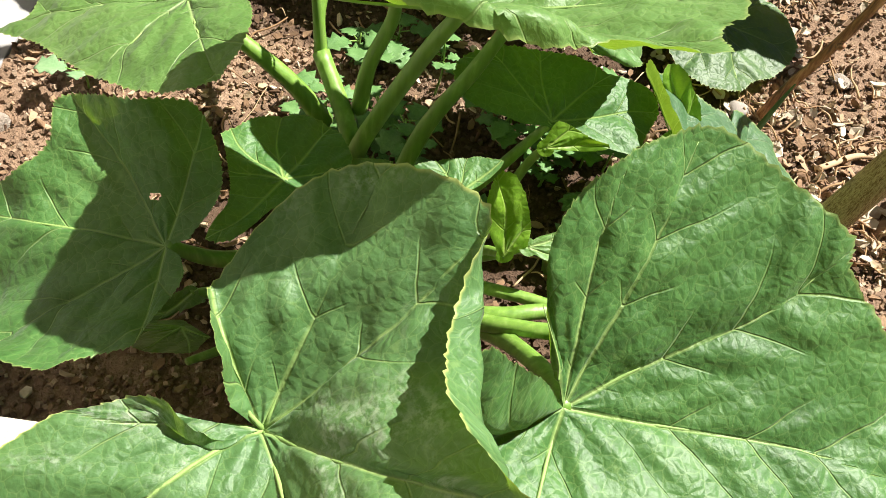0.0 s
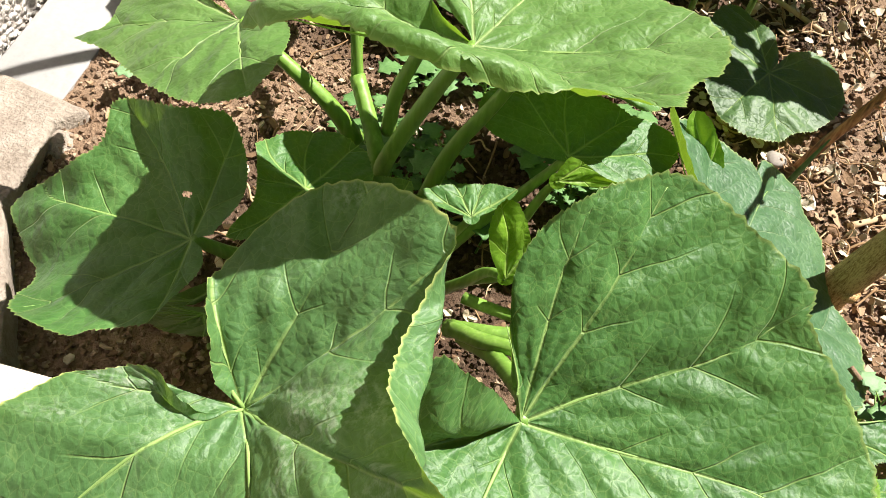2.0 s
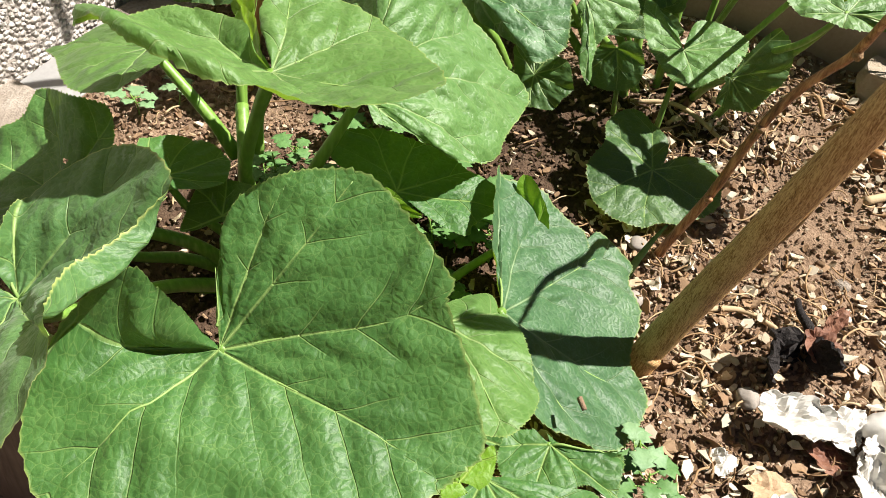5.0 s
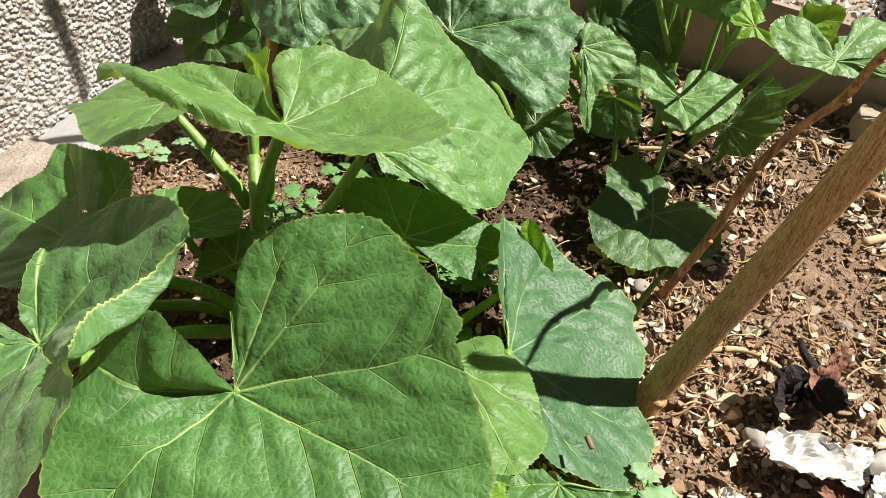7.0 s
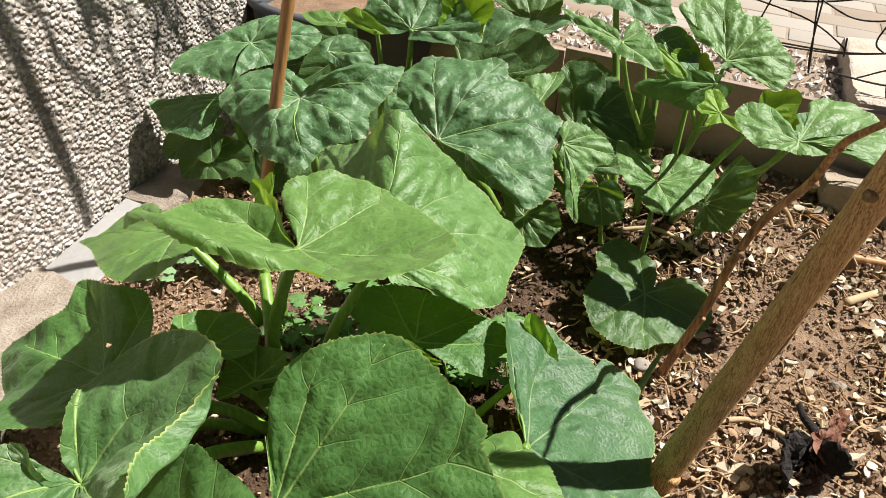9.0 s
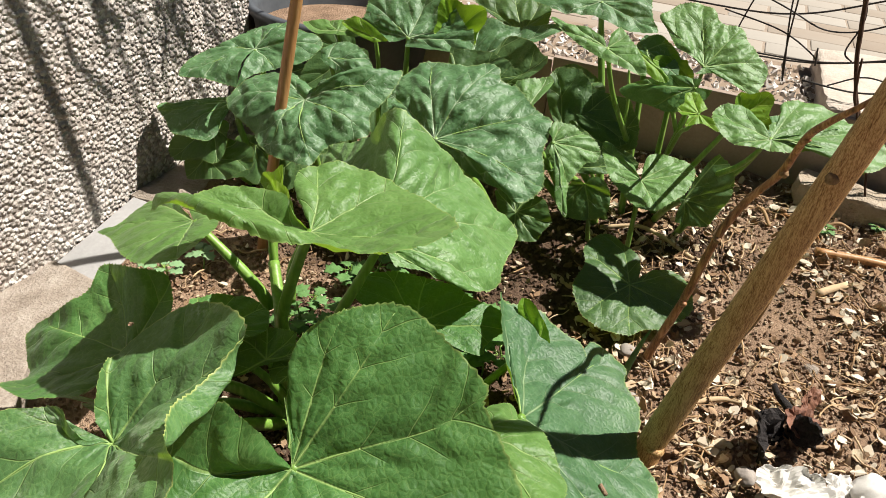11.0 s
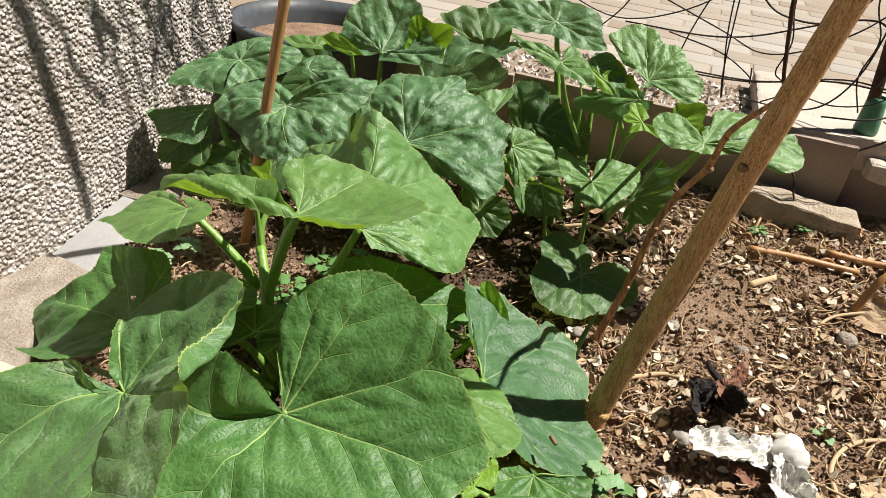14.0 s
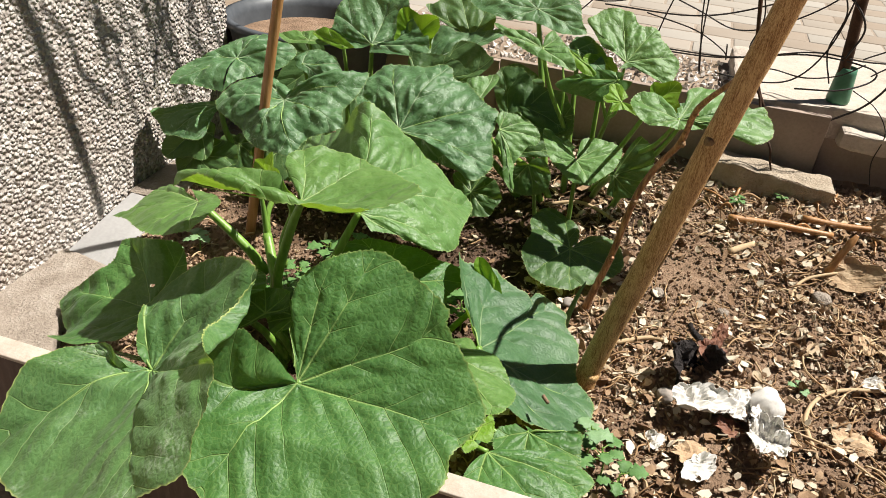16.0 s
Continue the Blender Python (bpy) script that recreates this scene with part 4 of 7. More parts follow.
palm_leaf(side, node=(0.262, 0.229, 0.083), look="deep", stem=(0.04, 0.32, 0.05), veins=(7, 9.2, 11.3, 14), via=((0.12, 0.30, 0.06), (0.2, 0.25, 0.07)), wave=0.003, thick=0.004, rests=False,
          label="green squash leaf behind the timber board",
          spokes=(((0.2, 0.2, 0), (0.5, 0.4, -0)), ((0.9, 0.5, 0), (1.9, 1.1, -0.1)), ((2, 0.7, 0), (4, 1.4, -0.3)), ((2.7, 0.6, -0.1), (5.3, 1.3, -0.4)), ((3.2, 0.9, -0.1), (6.4, 1.9, -0.5)), ((3.2, 1.4, -0.1), (6.3, 2.7, -0.4)),
             ((3.5, 1.6, -0), (6.9, 3.2, -0.4)), ((4.2, 1.2, -0), (8.4, 2.4, -0.6)), ((5.1, 0.6, -0), (10.1, 1.4, -0.9)), ((5.1, 0, -0.1), (10.1, 0.1, -1)), ((4.6, -0.8, -0.2), (9.1, -1.5, -1.1)), ((3.6, -1.9, -0.3), (7.1, -3.7, -1.1)),
             ((2.3, -2.8, -0.3), (4.7, -5.5, -1)), ((1, -2.9, -0.3), (1.9, -5.9, -0.8)), ((-0, -2.8, -0.2), (-0.1, -5.5, -0.5)), ((-0.6, -2, -0), (-1.2, -4.1, -0.3)), ((-0.5, -1.2, 0), (-1.1, -2.3, -0.1)), ((-0.2, -0.4, 0), (-0.5, -0.7, -0))))
palm_leaf(side, node=(0.291, 0.294, 0.061), look="deep", stem=(0.2, 0.3, 0.03), veins=(2.5, 4.5, 8, 10.5), wave=0.002, thick=0.003,
          label="thin yellow-green leaf half under a blue-green one",
          spokes=(((-0.3, 0.4, 0.1), (-0.6, 0.7, 0.1)), ((0.9, 0, 0.1), (1.8, 0.1, 0)), ((1.9, 0.3, 0.1), (3.7, 0.6, 0.1)), ((2.5, 0.9, 0.2), (5.1, 1.8, 0.4)), ((2.8, -0.3, 0), (5.6, -0.5, -0.1)), ((2.8, -0.9, -0.1), (5.6, -1.7, -0.4)),
             ((1.8, -0.8, -0), (3.6, -1.5, -0.3)), ((1.1, -1.5, -0.2), (2.2, -2.9, -0.6)), ((0.1, -2.2, -0.4), (0.3, -4.4, -0.9)), ((-0.7, -2.2, -0.4), (-1.5, -4.3, -0.9)), ((-1.5, -1.4, -0.2), (-3, -2.8, -0.6)), ((-1.6, -0.4, -0), (-3.1, -0.7, -0.1)),
             ((-0.8, 0.2, 0.1), (-1.5, 0.5, 0.1))))
palm_leaf(front, node=(0.255, 0.185, 0.136), look="young", stem=(0.235, 0.19, 0.125), veins=(5.5, 3), wave=0.002, thick=0.002,
          label="yellowing curled lobe below the broad leaf",
          spokes=(((0.4, -0.1, -0.2), (0.7, -0.2, -0.3)), ((-0.1, -0.7, -0.2), (-0.2, -1.3, -0.5)), ((-0.4, -0.5, -0.1), (-0.7, -1.1, -0.2)), ((-0.3, -0.2, 0), (-0.7, -0.5, 0)), ((-0.1, 0.3, 0.2), (-0.2, 0.7, 0.4)), ((0.1, 0.8, 0.4), (0.2, 1.6, 0.7)),
             ((0.4, 1.3, 0.5), (0.7, 2.6, 1)), ((0.6, 1.1, 0.3), (1.2, 2.3, 0.7)), ((0.7, 0.5, 0), (1.5, 1.1, -0)), ((0.6, 0.2, -0.1), (1.2, 0.3, -0.3))))
palm_leaf(back, node=(0.265, 0.682, 0.064), look="dark", stem=(0.25, 0.77, 0.02), veins=(2.5, 5, 8, 10, 13, 15), wave=0.002,
          label="dark green heart-shaped squash leaf near the soil",
          spokes=(((0.4, 0.7, 0.2), (0.8, 1.4, 0.3)), ((0.3, 1.8, 0.6), (0.5, 3.8, 0.9)), ((-0.4, 2.6, 0.9), (-0.8, 5.3, 1.5)), ((-1.8, 3.3, 1.2), (-3.6, 6.8, 2.1)), ((-2.7, 3.1, 1.2), (-5.5, 6.3, 2.2)), ((-3.4, 1.6, 0.9), (-6.8, 3.3, 1.6)),
             ((-3, 0.2, 0.5), (-6, 0.4, 0.7)), ((-3.2, -1.8, 0.1), (-6.4, -3.6, -0.3)), ((-2.1, -3.6, -0.3), (-4.3, -7, -1.4)), ((-0.6, -4.3, -0.6), (-1.3, -8.4, -2)), ((0.8, -3.9, -0.8), (1.5, -7.7, -2.1)), ((1.6, -3, -0.8), (3.1, -6, -1.9)),
             ((2.6, -2.4, -0.8), (5.2, -4.8, -1.8)), ((3.9, -0.5, -0.4), (7.8, -0.9, -1)), ((3.6, 1.4, 0.1), (7.1, 2.8, 0)), ((2.5, 2.3, 0.6), (4.9, 4.6, 0.7)), ((1, 1.7, 0.5), (2, 3.4, 0.7))))
palm_leaf(back, node=(0.242, 0.772, 0.163), look="silver", stem=(0.246, 0.790, 0.03), veins=(2.5, 5, 7.3, 10, 11.5), wave=0.0025, pucker=0.002, thick=0.0034,
          label="heart-shaped light green squash leaf",
          spokes=(((-0.9, 0.9, 0.7), (-1.7, 2.1, 1.1)), ((-2, 1.4, 1.1), (-3.9, 3.1, 1.7)), ((-2.8, 1.9, 1.3), (-5.7, 4.1, 2.2)), ((-3.1, 1.7, 1), (-6.1, 3.4, 1.9)), ((-2.6, 0.6, 0.4), (-5.2, 1.2, 0.7)), ((-1.7, -0.6, -0.2), (-3.5, -1.1, -0.5)),
             ((0.1, -1.9, -0.8), (0.1, -3.7, -1.9)), ((1.3, -2.1, -0.7), (2.5, -3.8, -2)), ((2, -1.3, -0.4), (4.1, -2.4, -1.3)), ((2.9, -0.1, 0.2), (5.8, 0, -0.1)), ((3.1, 1.4, 0.8), (6.2, 3, 1.4)), ((2.6, 2, 1), (5.2, 4.1, 2)),
             ((0.9, 2.2, 1.2), (1.8, 4.5, 2.2)), ((0, 1.8, 1), (0, 3.6, 1.8)), ((-0.1, 0.6, 0.4), (-0.2, 1.4, 0.7))))
palm_leaf(back, node=(-0.004, 0.670, 0.197), look="blue", stem=(0.05, 0.8, 0.04), veins=(2.5, 5, 7, 10.5, 13, 16), wave=0.003, pucker=0.0045, rings=30,
          label="large puckered dark green squash leaf",
          spokes=(((-1.4, 0.2, 0.4), (-2.9, 0.6, 0.3)), ((-3.3, 0.7, 0.9), (-6.5, 1.9, 1.1)), ((-4, 1.3, 1.3), (-8, 3.1, 1.8)), ((-4.2, 2.5, 2.2), (-8.5, 5.6, 3.2)), ((-3.9, 3.1, 3.1), (-7.8, 7.4, 4.2)), ((-2.7, 4.2, 4.3), (-5.5, 10, 5.8)),
             ((-0.6, 4.3, 4.5), (-1.2, 10.4, 6)), ((1.6, 4.8, 5.1), (3.2, 11.7, 6.7)), ((2.3, 4, 4.1), (4.7, 9.6, 5.5)), ((3.5, 4.1, 3.8), (6.9, 9.4, 5.4)), ((5.1, 3.1, 2.7), (10.1, 7, 4)), ((6.4, 2.4, 2.2), (12.9, 5.5, 3.2)),
             ((6.7, 0.4, 1.1), (13.3, 1.6, 0.9)), ((7.4, -1.5, 0.5), (14.7, -1.9, -1.1)), ((7.2, -2.8, 0.4), (14.3, -3.8, -2.2)), ((6.4, -3.5, 0.2), (12.8, -5.1, -2.9)), ((5.3, -3, 0.3), (10.5, -4.2, -2.4)), ((3.1, -2.2, -0.1), (6.2, -3.4, -1.9)),
             ((0.6, -0.7, -0.2), (1.2, -1.1, -0.6))))
palm_leaf(rear, node=(-0.175, 0.651, 0.215), look="blue", stem=(-0.176, 0.71, 0.02), veins=(2.5, 4.5, 8, 10, 12, 14.5, 17), wave=0.003, pucker=0.004, rings=30,
          label="drooping blue-green squash leaf with pale flecks",
          spokes=(((0.6, 0.3, 0.7), (1.3, 1, 0.7)), ((-0, 0.6, 0.9), (-0, 1.7, 1.1)), ((-2, 1.1, 1.6), (-3.9, 3.1, 1.8)), ((-3.6, 0.7, 1.4), (-7, 2.4, 1.2)), ((-4.9, -0.8, 0.8), (-9.7, -0.1, -0.6)), ((-4.9, -2.1, 0.2), (-9.6, -2.5, -2.2)),
             ((-3.6, -2.8, -0.1), (-7.1, -3.8, -2.9)), ((-2.3, -3.4, -0.4), (-4.4, -5, -3.6)), ((-0.5, -4.8, -0.6), (-0.8, -7.2, -4.8)), ((1.3, -5, -0.5), (2.8, -7.6, -4.8)), ((2.5, -5.1, -0.5), (5.2, -7.6, -4.7)), ((3, -3.4, -0.2), (6.2, -5, -3)),
             ((5.1, -2.4, 0.7), (10.3, -2.9, -1.3)), ((4.7, -1.1, 1.1), (9.5, -0.7, 0.1)), ((5.1, 0, 2.1), (10.4, 1.7, 1.7)), ((5.4, 1.4, 3.7), (10.9, 5.1, 4)), ((4.8, 1.5, 4.1), (9.7, 5.6, 4.3)), ((2.8, 1.3, 3.3), (5.8, 4.7, 3.4)),
             ((1.1, 0.9, 1.9), (2.2, 2.9, 2.1)), ((0.7, 0.3, 0.9), (1.5, 1.3, 0.9))))
palm_leaf(rear, node=(-0.313, 0.753, 0.225), look="blue", stem=(-0.278, 0.767, 0.02), veins=(1.8, 4, 6, 8.5, 11), wave=0.0025, pucker=0.003,
          label="large blue-green squash leaf beside the wall",
          spokes=(((0.5, -3.6, -0.8), (0.8, -6, -3.6)), ((-2.1, -3.8, -0.6), (-4.3, -6.5, -3.3)), ((-3.7, -4, -1), (-7.6, -7.3, -3.3)), ((-3.5, -1.9, -0.5), (-7.1, -3.6, -1.3)), ((-2.4, -0.6, 0.1), (-4.8, -1.1, -0.1)), ((-0.8, 1.3, 1.2), (-1.6, 2.9, 1.9)),
             ((0.8, 2.3, 2.2), (1.5, 5.4, 2.9)), ((2.1, 1.9, 2.1), (4, 4.9, 2.4)), ((4.1, 1.6, 1.9), (8, 4.5, 1.7)), ((4.4, 1, 0.9), (8.6, 2.8, 0.6)), ((3.7, 0, -0.2), (7.4, 0.2, -0.7)), ((2.3, -0.7, -0.5), (4.5, -1.3, -1.3)),
             ((1.1, -2, -0.9), (2, -3.6, -2.4)), ((0.5, -3.5, -1), (0.8, -6, -3.6))))
palm_leaf(rear, node=(-0.335, 0.729, 0.150), look="blue", stem=(-0.311, 0.74, 0.02), veins=(2, 3.2, 5.5, 7.5), wave=0.005, pucker=0.002,
          label="blue-green squash leaf touching the wall",
          spokes=(((-0.1, 1.1, 0.9), (-0.3, 2.4, 1.4)), ((-0.7, 0.1, 0.2), (-1.4, 0.3, 0.3)), ((-3.3, -1.2, -0), (-6.7, -2.1, -0.4)), ((-4.9, -2.3, -0.5), (-9.8, -4.4, -1.4)), ((-3.7, -3.1, -0.9), (-7.5, -5.8, -2.5)), ((-2.9, -3.9, -1.1), (-5.9, -7, -3.4)),
             ((-2.1, -3.8, -1.2), (-4.3, -7, -3.5)), ((-0.1, -3.4, -1.5), (-0.2, -6.4, -3.7)), ((0.3, -2, -1.1), (0.5, -4, -2.4)), ((-0.2, -1.5, -0.7), (-0.4, -2.9, -1.6)), ((0.2, -0.4, -0.2), (0.4, -0.8, -0.5))))
palm_leaf(rear, node=(-0.121, 0.846, 0.257), look="blue", stem=(-0.143, 0.875, 0.02), veins=(1, 3, 5.5, 7.5, 9.5), wave=0.0025, pucker=0.003,
          label="dark blue-green squash leaf with a pale vein pattern",
          spokes=(((-1.2, -0.2, -0.7), (-2.4, -0.9, -1)), ((-4.9, 0.9, -0.3), (-9.9, 0.4, 0.5)), ((-3.7, 0.8, 0.4), (-7.5, 1, 1.2)), ((-3.9, 1.7, 1.8), (-7.7, 3.3, 3.7)), ((-3.1, 2.7, 2.7), (-6.2, 5.1, 5.8)), ((-1.1, 3.9, 3.4), (-2.1, 6.7, 7.6)),
             ((1.5, 3.8, 2.8), (3.1, 6.1, 7)), ((2.6, 2.6, 1.7), (5.1, 4, 4.6)), ((3.9, 1.5, 0.8), (7.8, 2.1, 2.4)), ((4.4, 1.1, 1), (8.9, 1.9, 2.2)), ((4.7, 0, -0.2), (9.3, -0.2, -0.2)), ((2.3, -0.2, -0.6), (4.6, -0.7, -0.8)),
             ((-0, -0.4, -0.6), (-0.1, -0.9, -1.1))))
palm_leaf(rear, node=(-0.214, 0.786, 0.225), look="blue", stem=(-0.188, 0.835, 0.02), veins=(1, 3, 5), wave=0.004, pucker=0.004,
          label="blue-green squash leaf in the back row",
          spokes=(((-1, 0.3, 0.4), (-1.9, 0.8, 0.5)), ((-0.2, 1.1, 1), (-0.3, 2.4, 1.6)), ((1.5, 1.2, 1), (2.9, 2.5, 1.7)), ((2.9, 0.3, 0.5), (5.9, 0.9, 0.6)), ((3.5, -0.7, 0.3), (7, -0.7, -0.5)), ((1.9, -1, -0.3), (3.9, -1.7, -1.1)),
             ((0.6, -0.7, -0.4), (1.2, -1.3, -0.9)), ((-0.3, -0.4, -0.2), (-0.6, -0.7, -0.5)), ((-1, 0.3, 0.4), (-1.9, 0.8, 0.5))))
palm_leaf(back, node=(0.278, 0.874, 0.291), look="silver", stem=(0.250, 0.905, 0.06), veins=(2, 4.5, 7, 9.5, 11.5), wave=0.0025, pucker=0.003, thick=0.0034,
          label="upright light green squash leaf in the back row",
          spokes=(((-2, 0.1, 1), (-4, 0.7, 1.4)), ((-2.8, 0.8, 2), (-5.8, 2.2, 3.1)), ((-3.5, 1.4, 2.4), (-7.2, 3.3, 4.3)), ((-3.1, 2.1, 2.6), (-6.3, 4.3, 5)), ((-2.2, 2.9, 3), (-4.4, 5.9, 6)), ((-0.6, 3, 3.1), (-1.2, 6.4, 5.8)),
             ((0.4, 2.3, 2.5), (0.6, 5.1, 4.3)), ((1.7, 2.3, 2.6), (3.2, 5.5, 4.1)), ((2.1, 1.8, 2), (4.1, 4.4, 3)), ((3, 1.5, 1.3), (5.8, 3.6, 2)), ((3.8, 1, 0.4), (7.6, 2.4, 0.5)), ((3.7, 0.1, -0.6), (7.4, 0.2, -1.3)),
             ((3.1, -0.6, -1), (6.3, -1, -2.1)), ((1.4, -0, -0.1), (2.7, 0.1, -0.5)), ((-0.4, -0.7, -0.4), (-0.9, -1.3, -0.9))))
palm_leaf(back, node=(0.164, 0.784, 0.315), look="silver", stem=(0.238, 0.90, 0.06), veins=(1.5, 4, 7.5, 9.5), wave=0.003, pucker=0.002, thick=0.0042,
          label="light green squash leaf on a tall stalk",
          spokes=(((-0, 0.7, 0.7), (-0.1, 1.7, 1.2)), ((0.5, 1.3, 1.2), (0.9, 2.8, 1.9)), ((1.5, 0.7, 0.4), (2.9, 1.4, 0.7)), ((2.2, -0.1, -0.2), (4.4, -0.1, -0.5)), ((2.7, -1, -0.8), (5.4, -1.8, -1.8)), ((1.4, -1, -0.5), (2.7, -1.8, -1.5)),
             ((-0.3, -0.8, -0.3), (-0.6, -1.3, -0.9)), ((-2.2, -0.3, 0.4), (-4.4, -0.2, 0.3)), ((-3.9, 0.7, 1.2), (-7.8, 1.6, 1.9)), ((-2.7, 0.7, 0.8), (-5.4, 1.5, 1.6)), ((-1.5, 0.8, 0.8), (-3.1, 1.7, 1.5)), ((-0.4, 0.5, 0.5), (-0.9, 1.1, 0.9))))
palm_leaf(back, node=(0.275, 0.828, 0.276), look="deep", stem=(0.248, 0.90, 0.06), veins=(1, 4, 7, 9), wave=0.004, thick=0.0034,
          label="dark green squash leaf with a lit rim",
          spokes=(((0.3, 0.2, 0.5), (0.6, 0.5, 1)), ((-0.4, 0.3, 0.5), (-0.7, 0.8, 0.9)), ((-1.6, 0.5, 0.4), (-3.2, 1.2, 0.6)), ((-2.8, 0.5, -0.1), (-5.6, 1.2, -0.3)), ((-4, 0.3, -0.6), (-7.9, 1, -1.4)), ((-4.7, -0.2, -1), (-9.1, 0.6, -2.6)),
             ((-3.8, -0.6, -1.2), (-7.4, -0.2, -3.2)), ((-2.4, -0.8, -1.4), (-4.7, -0.9, -3.2)), ((-1.1, -0.9, -1.6), (-2.1, -1.6, -3.3)), ((-0.1, -0.7, -1.1), (-0.2, -1.4, -2.3)), ((0.8, -0.6, -0.4), (1.5, -1, -1)), ((1, -0.3, 0.2), (2.1, -0.4, 0.2))))
palm_leaf(back, node=(0.370, 0.722, 0.270), look="silver", stem=(0.262, 0.895, 0.06), veins=(2.5, 5.5, 8.5, 12, 14, 16.5), wave=0.003, pucker=0.003, thick=0.0042,
          label="wide light green squash leaf above bare soil",
          spokes=(((-0.3, 0.8, 0.5), (-0.6, 1.7, 0.8)), ((0.4, 1.8, 0.9), (0.7, 3.7, 1.4)), ((0.4, 3, 1.5), (0.7, 6.3, 2.5)), ((2.1, 3.6, 1.6), (4.2, 7.4, 2.6)), ((4.4, 2.7, 1), (8.7, 5.7, 1.4)), ((5.4, 3.1, 1), (10.7, 6.4, 1.5)),
             ((6, 1.7, 0.4), (12, 3.6, 0.2)), ((6, 0.4, -0.1), (11.9, 1.1, -0.8)), ((5, -0.4, -0.2), (10, -0.4, -1.3)), ((4.1, 0.5, 0.2), (8.1, 1.2, -0.4)), ((2.2, -0, 0), (4.4, 0.2, -0.4)), ((1, -0.7, -0.2), (1.9, -1.2, -0.7)),
             ((0.1, -0.9, -0.3), (0.2, -1.7, -0.7)), ((-0.7, -1, -0.2), (-1.5, -1.9, -0.6)), ((-1.8, -1.1, -0.1), (-3.6, -2.1, -0.5)), ((-2.7, -0.7, 0.2), (-5.5, -1.3, 0)), ((-3.3, 0.1, 0.6), (-6.7, 0.4, 0.9)), ((-3.1, 1.1, 1), (-6.3, 2.4, 1.7)),
             ((-2.1, 1.6, 1.1), (-4.3, 3.3, 1.8)), ((-1.1, 1.2, 0.8), (-2.3, 2.5, 1.3)), ((-0.5, 0.6, 0.4), (-1, 1.3, 0.6))))
palm_leaf(back, node=(0.134, 0.704, 0.214), look="silver", stem=(0.19, 0.84, 0.05), veins=(1.5, 3, 5, 9, 11), wave=0.003, pucker=0.002,
          label="drooping pale green squash leaf",
          spokes=(((-0.3, 0.2, 0.6), (-0.8, 0.5, 0.9)), ((-0.1, 0.7, 1.1), (-0.4, 1.7, 1.9)), ((0.7, 1.1, 1), (1.3, 2.5, 1.7)), ((1.6, 1.2, 0.6), (3, 2.6, 1)), ((2.4, 1.3, 0.3), (4.6, 2.8, 0.3)), ((2.9, 0.9, -0.3), (5.6, 2.1, -0.9)),
             ((2.8, 0.4, -0.6), (5.4, 1.2, -1.7)), ((2.3, -0, -0.6), (4.4, 0.5, -1.8)), ((2, -0.7, -1.1), (3.7, -0.8, -2.8)), ((1.8, -1.4, -1.5), (3.3, -2, -3.7)), ((1.9, -2.2, -2.2), (3.4, -3.5, -5.2)), ((2.2, -2.8, -3), (4, -4.9, -6.8)),
             ((1.4, -2.4, -2.6), (2.6, -4.4, -5.6)), ((1, -1.8, -2), (1.9, -3.4, -4.3)), ((1, -1.2, -1.3), (1.8, -2.1, -3)), ((0.6, -0.8, -0.9), (1.1, -1.4, -2)), ((-0, -0.6, -0.4), (-0.1, -1, -0.9))))
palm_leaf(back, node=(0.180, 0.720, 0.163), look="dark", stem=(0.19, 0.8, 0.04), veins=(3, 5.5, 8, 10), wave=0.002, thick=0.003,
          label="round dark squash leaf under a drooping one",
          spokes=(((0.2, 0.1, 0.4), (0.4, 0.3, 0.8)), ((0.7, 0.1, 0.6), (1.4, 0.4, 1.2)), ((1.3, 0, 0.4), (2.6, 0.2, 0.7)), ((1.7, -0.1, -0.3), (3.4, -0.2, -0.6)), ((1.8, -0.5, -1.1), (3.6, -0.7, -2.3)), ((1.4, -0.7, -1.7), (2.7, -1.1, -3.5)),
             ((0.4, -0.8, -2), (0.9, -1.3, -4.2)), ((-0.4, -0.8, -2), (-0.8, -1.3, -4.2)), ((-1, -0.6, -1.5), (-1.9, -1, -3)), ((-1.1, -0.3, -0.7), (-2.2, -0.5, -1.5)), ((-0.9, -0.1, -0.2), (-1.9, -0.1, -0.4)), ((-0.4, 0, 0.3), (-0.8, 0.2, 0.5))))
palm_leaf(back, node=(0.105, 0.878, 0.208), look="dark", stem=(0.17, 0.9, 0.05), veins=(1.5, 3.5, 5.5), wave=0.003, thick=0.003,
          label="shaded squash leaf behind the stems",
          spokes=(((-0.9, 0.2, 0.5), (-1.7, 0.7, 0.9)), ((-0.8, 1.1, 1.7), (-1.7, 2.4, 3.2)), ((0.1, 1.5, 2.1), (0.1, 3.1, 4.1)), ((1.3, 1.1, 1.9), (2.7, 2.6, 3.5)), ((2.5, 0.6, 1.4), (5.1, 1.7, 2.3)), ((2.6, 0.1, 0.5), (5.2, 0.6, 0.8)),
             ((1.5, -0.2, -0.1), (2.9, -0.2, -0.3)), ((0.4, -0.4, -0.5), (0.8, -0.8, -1))))
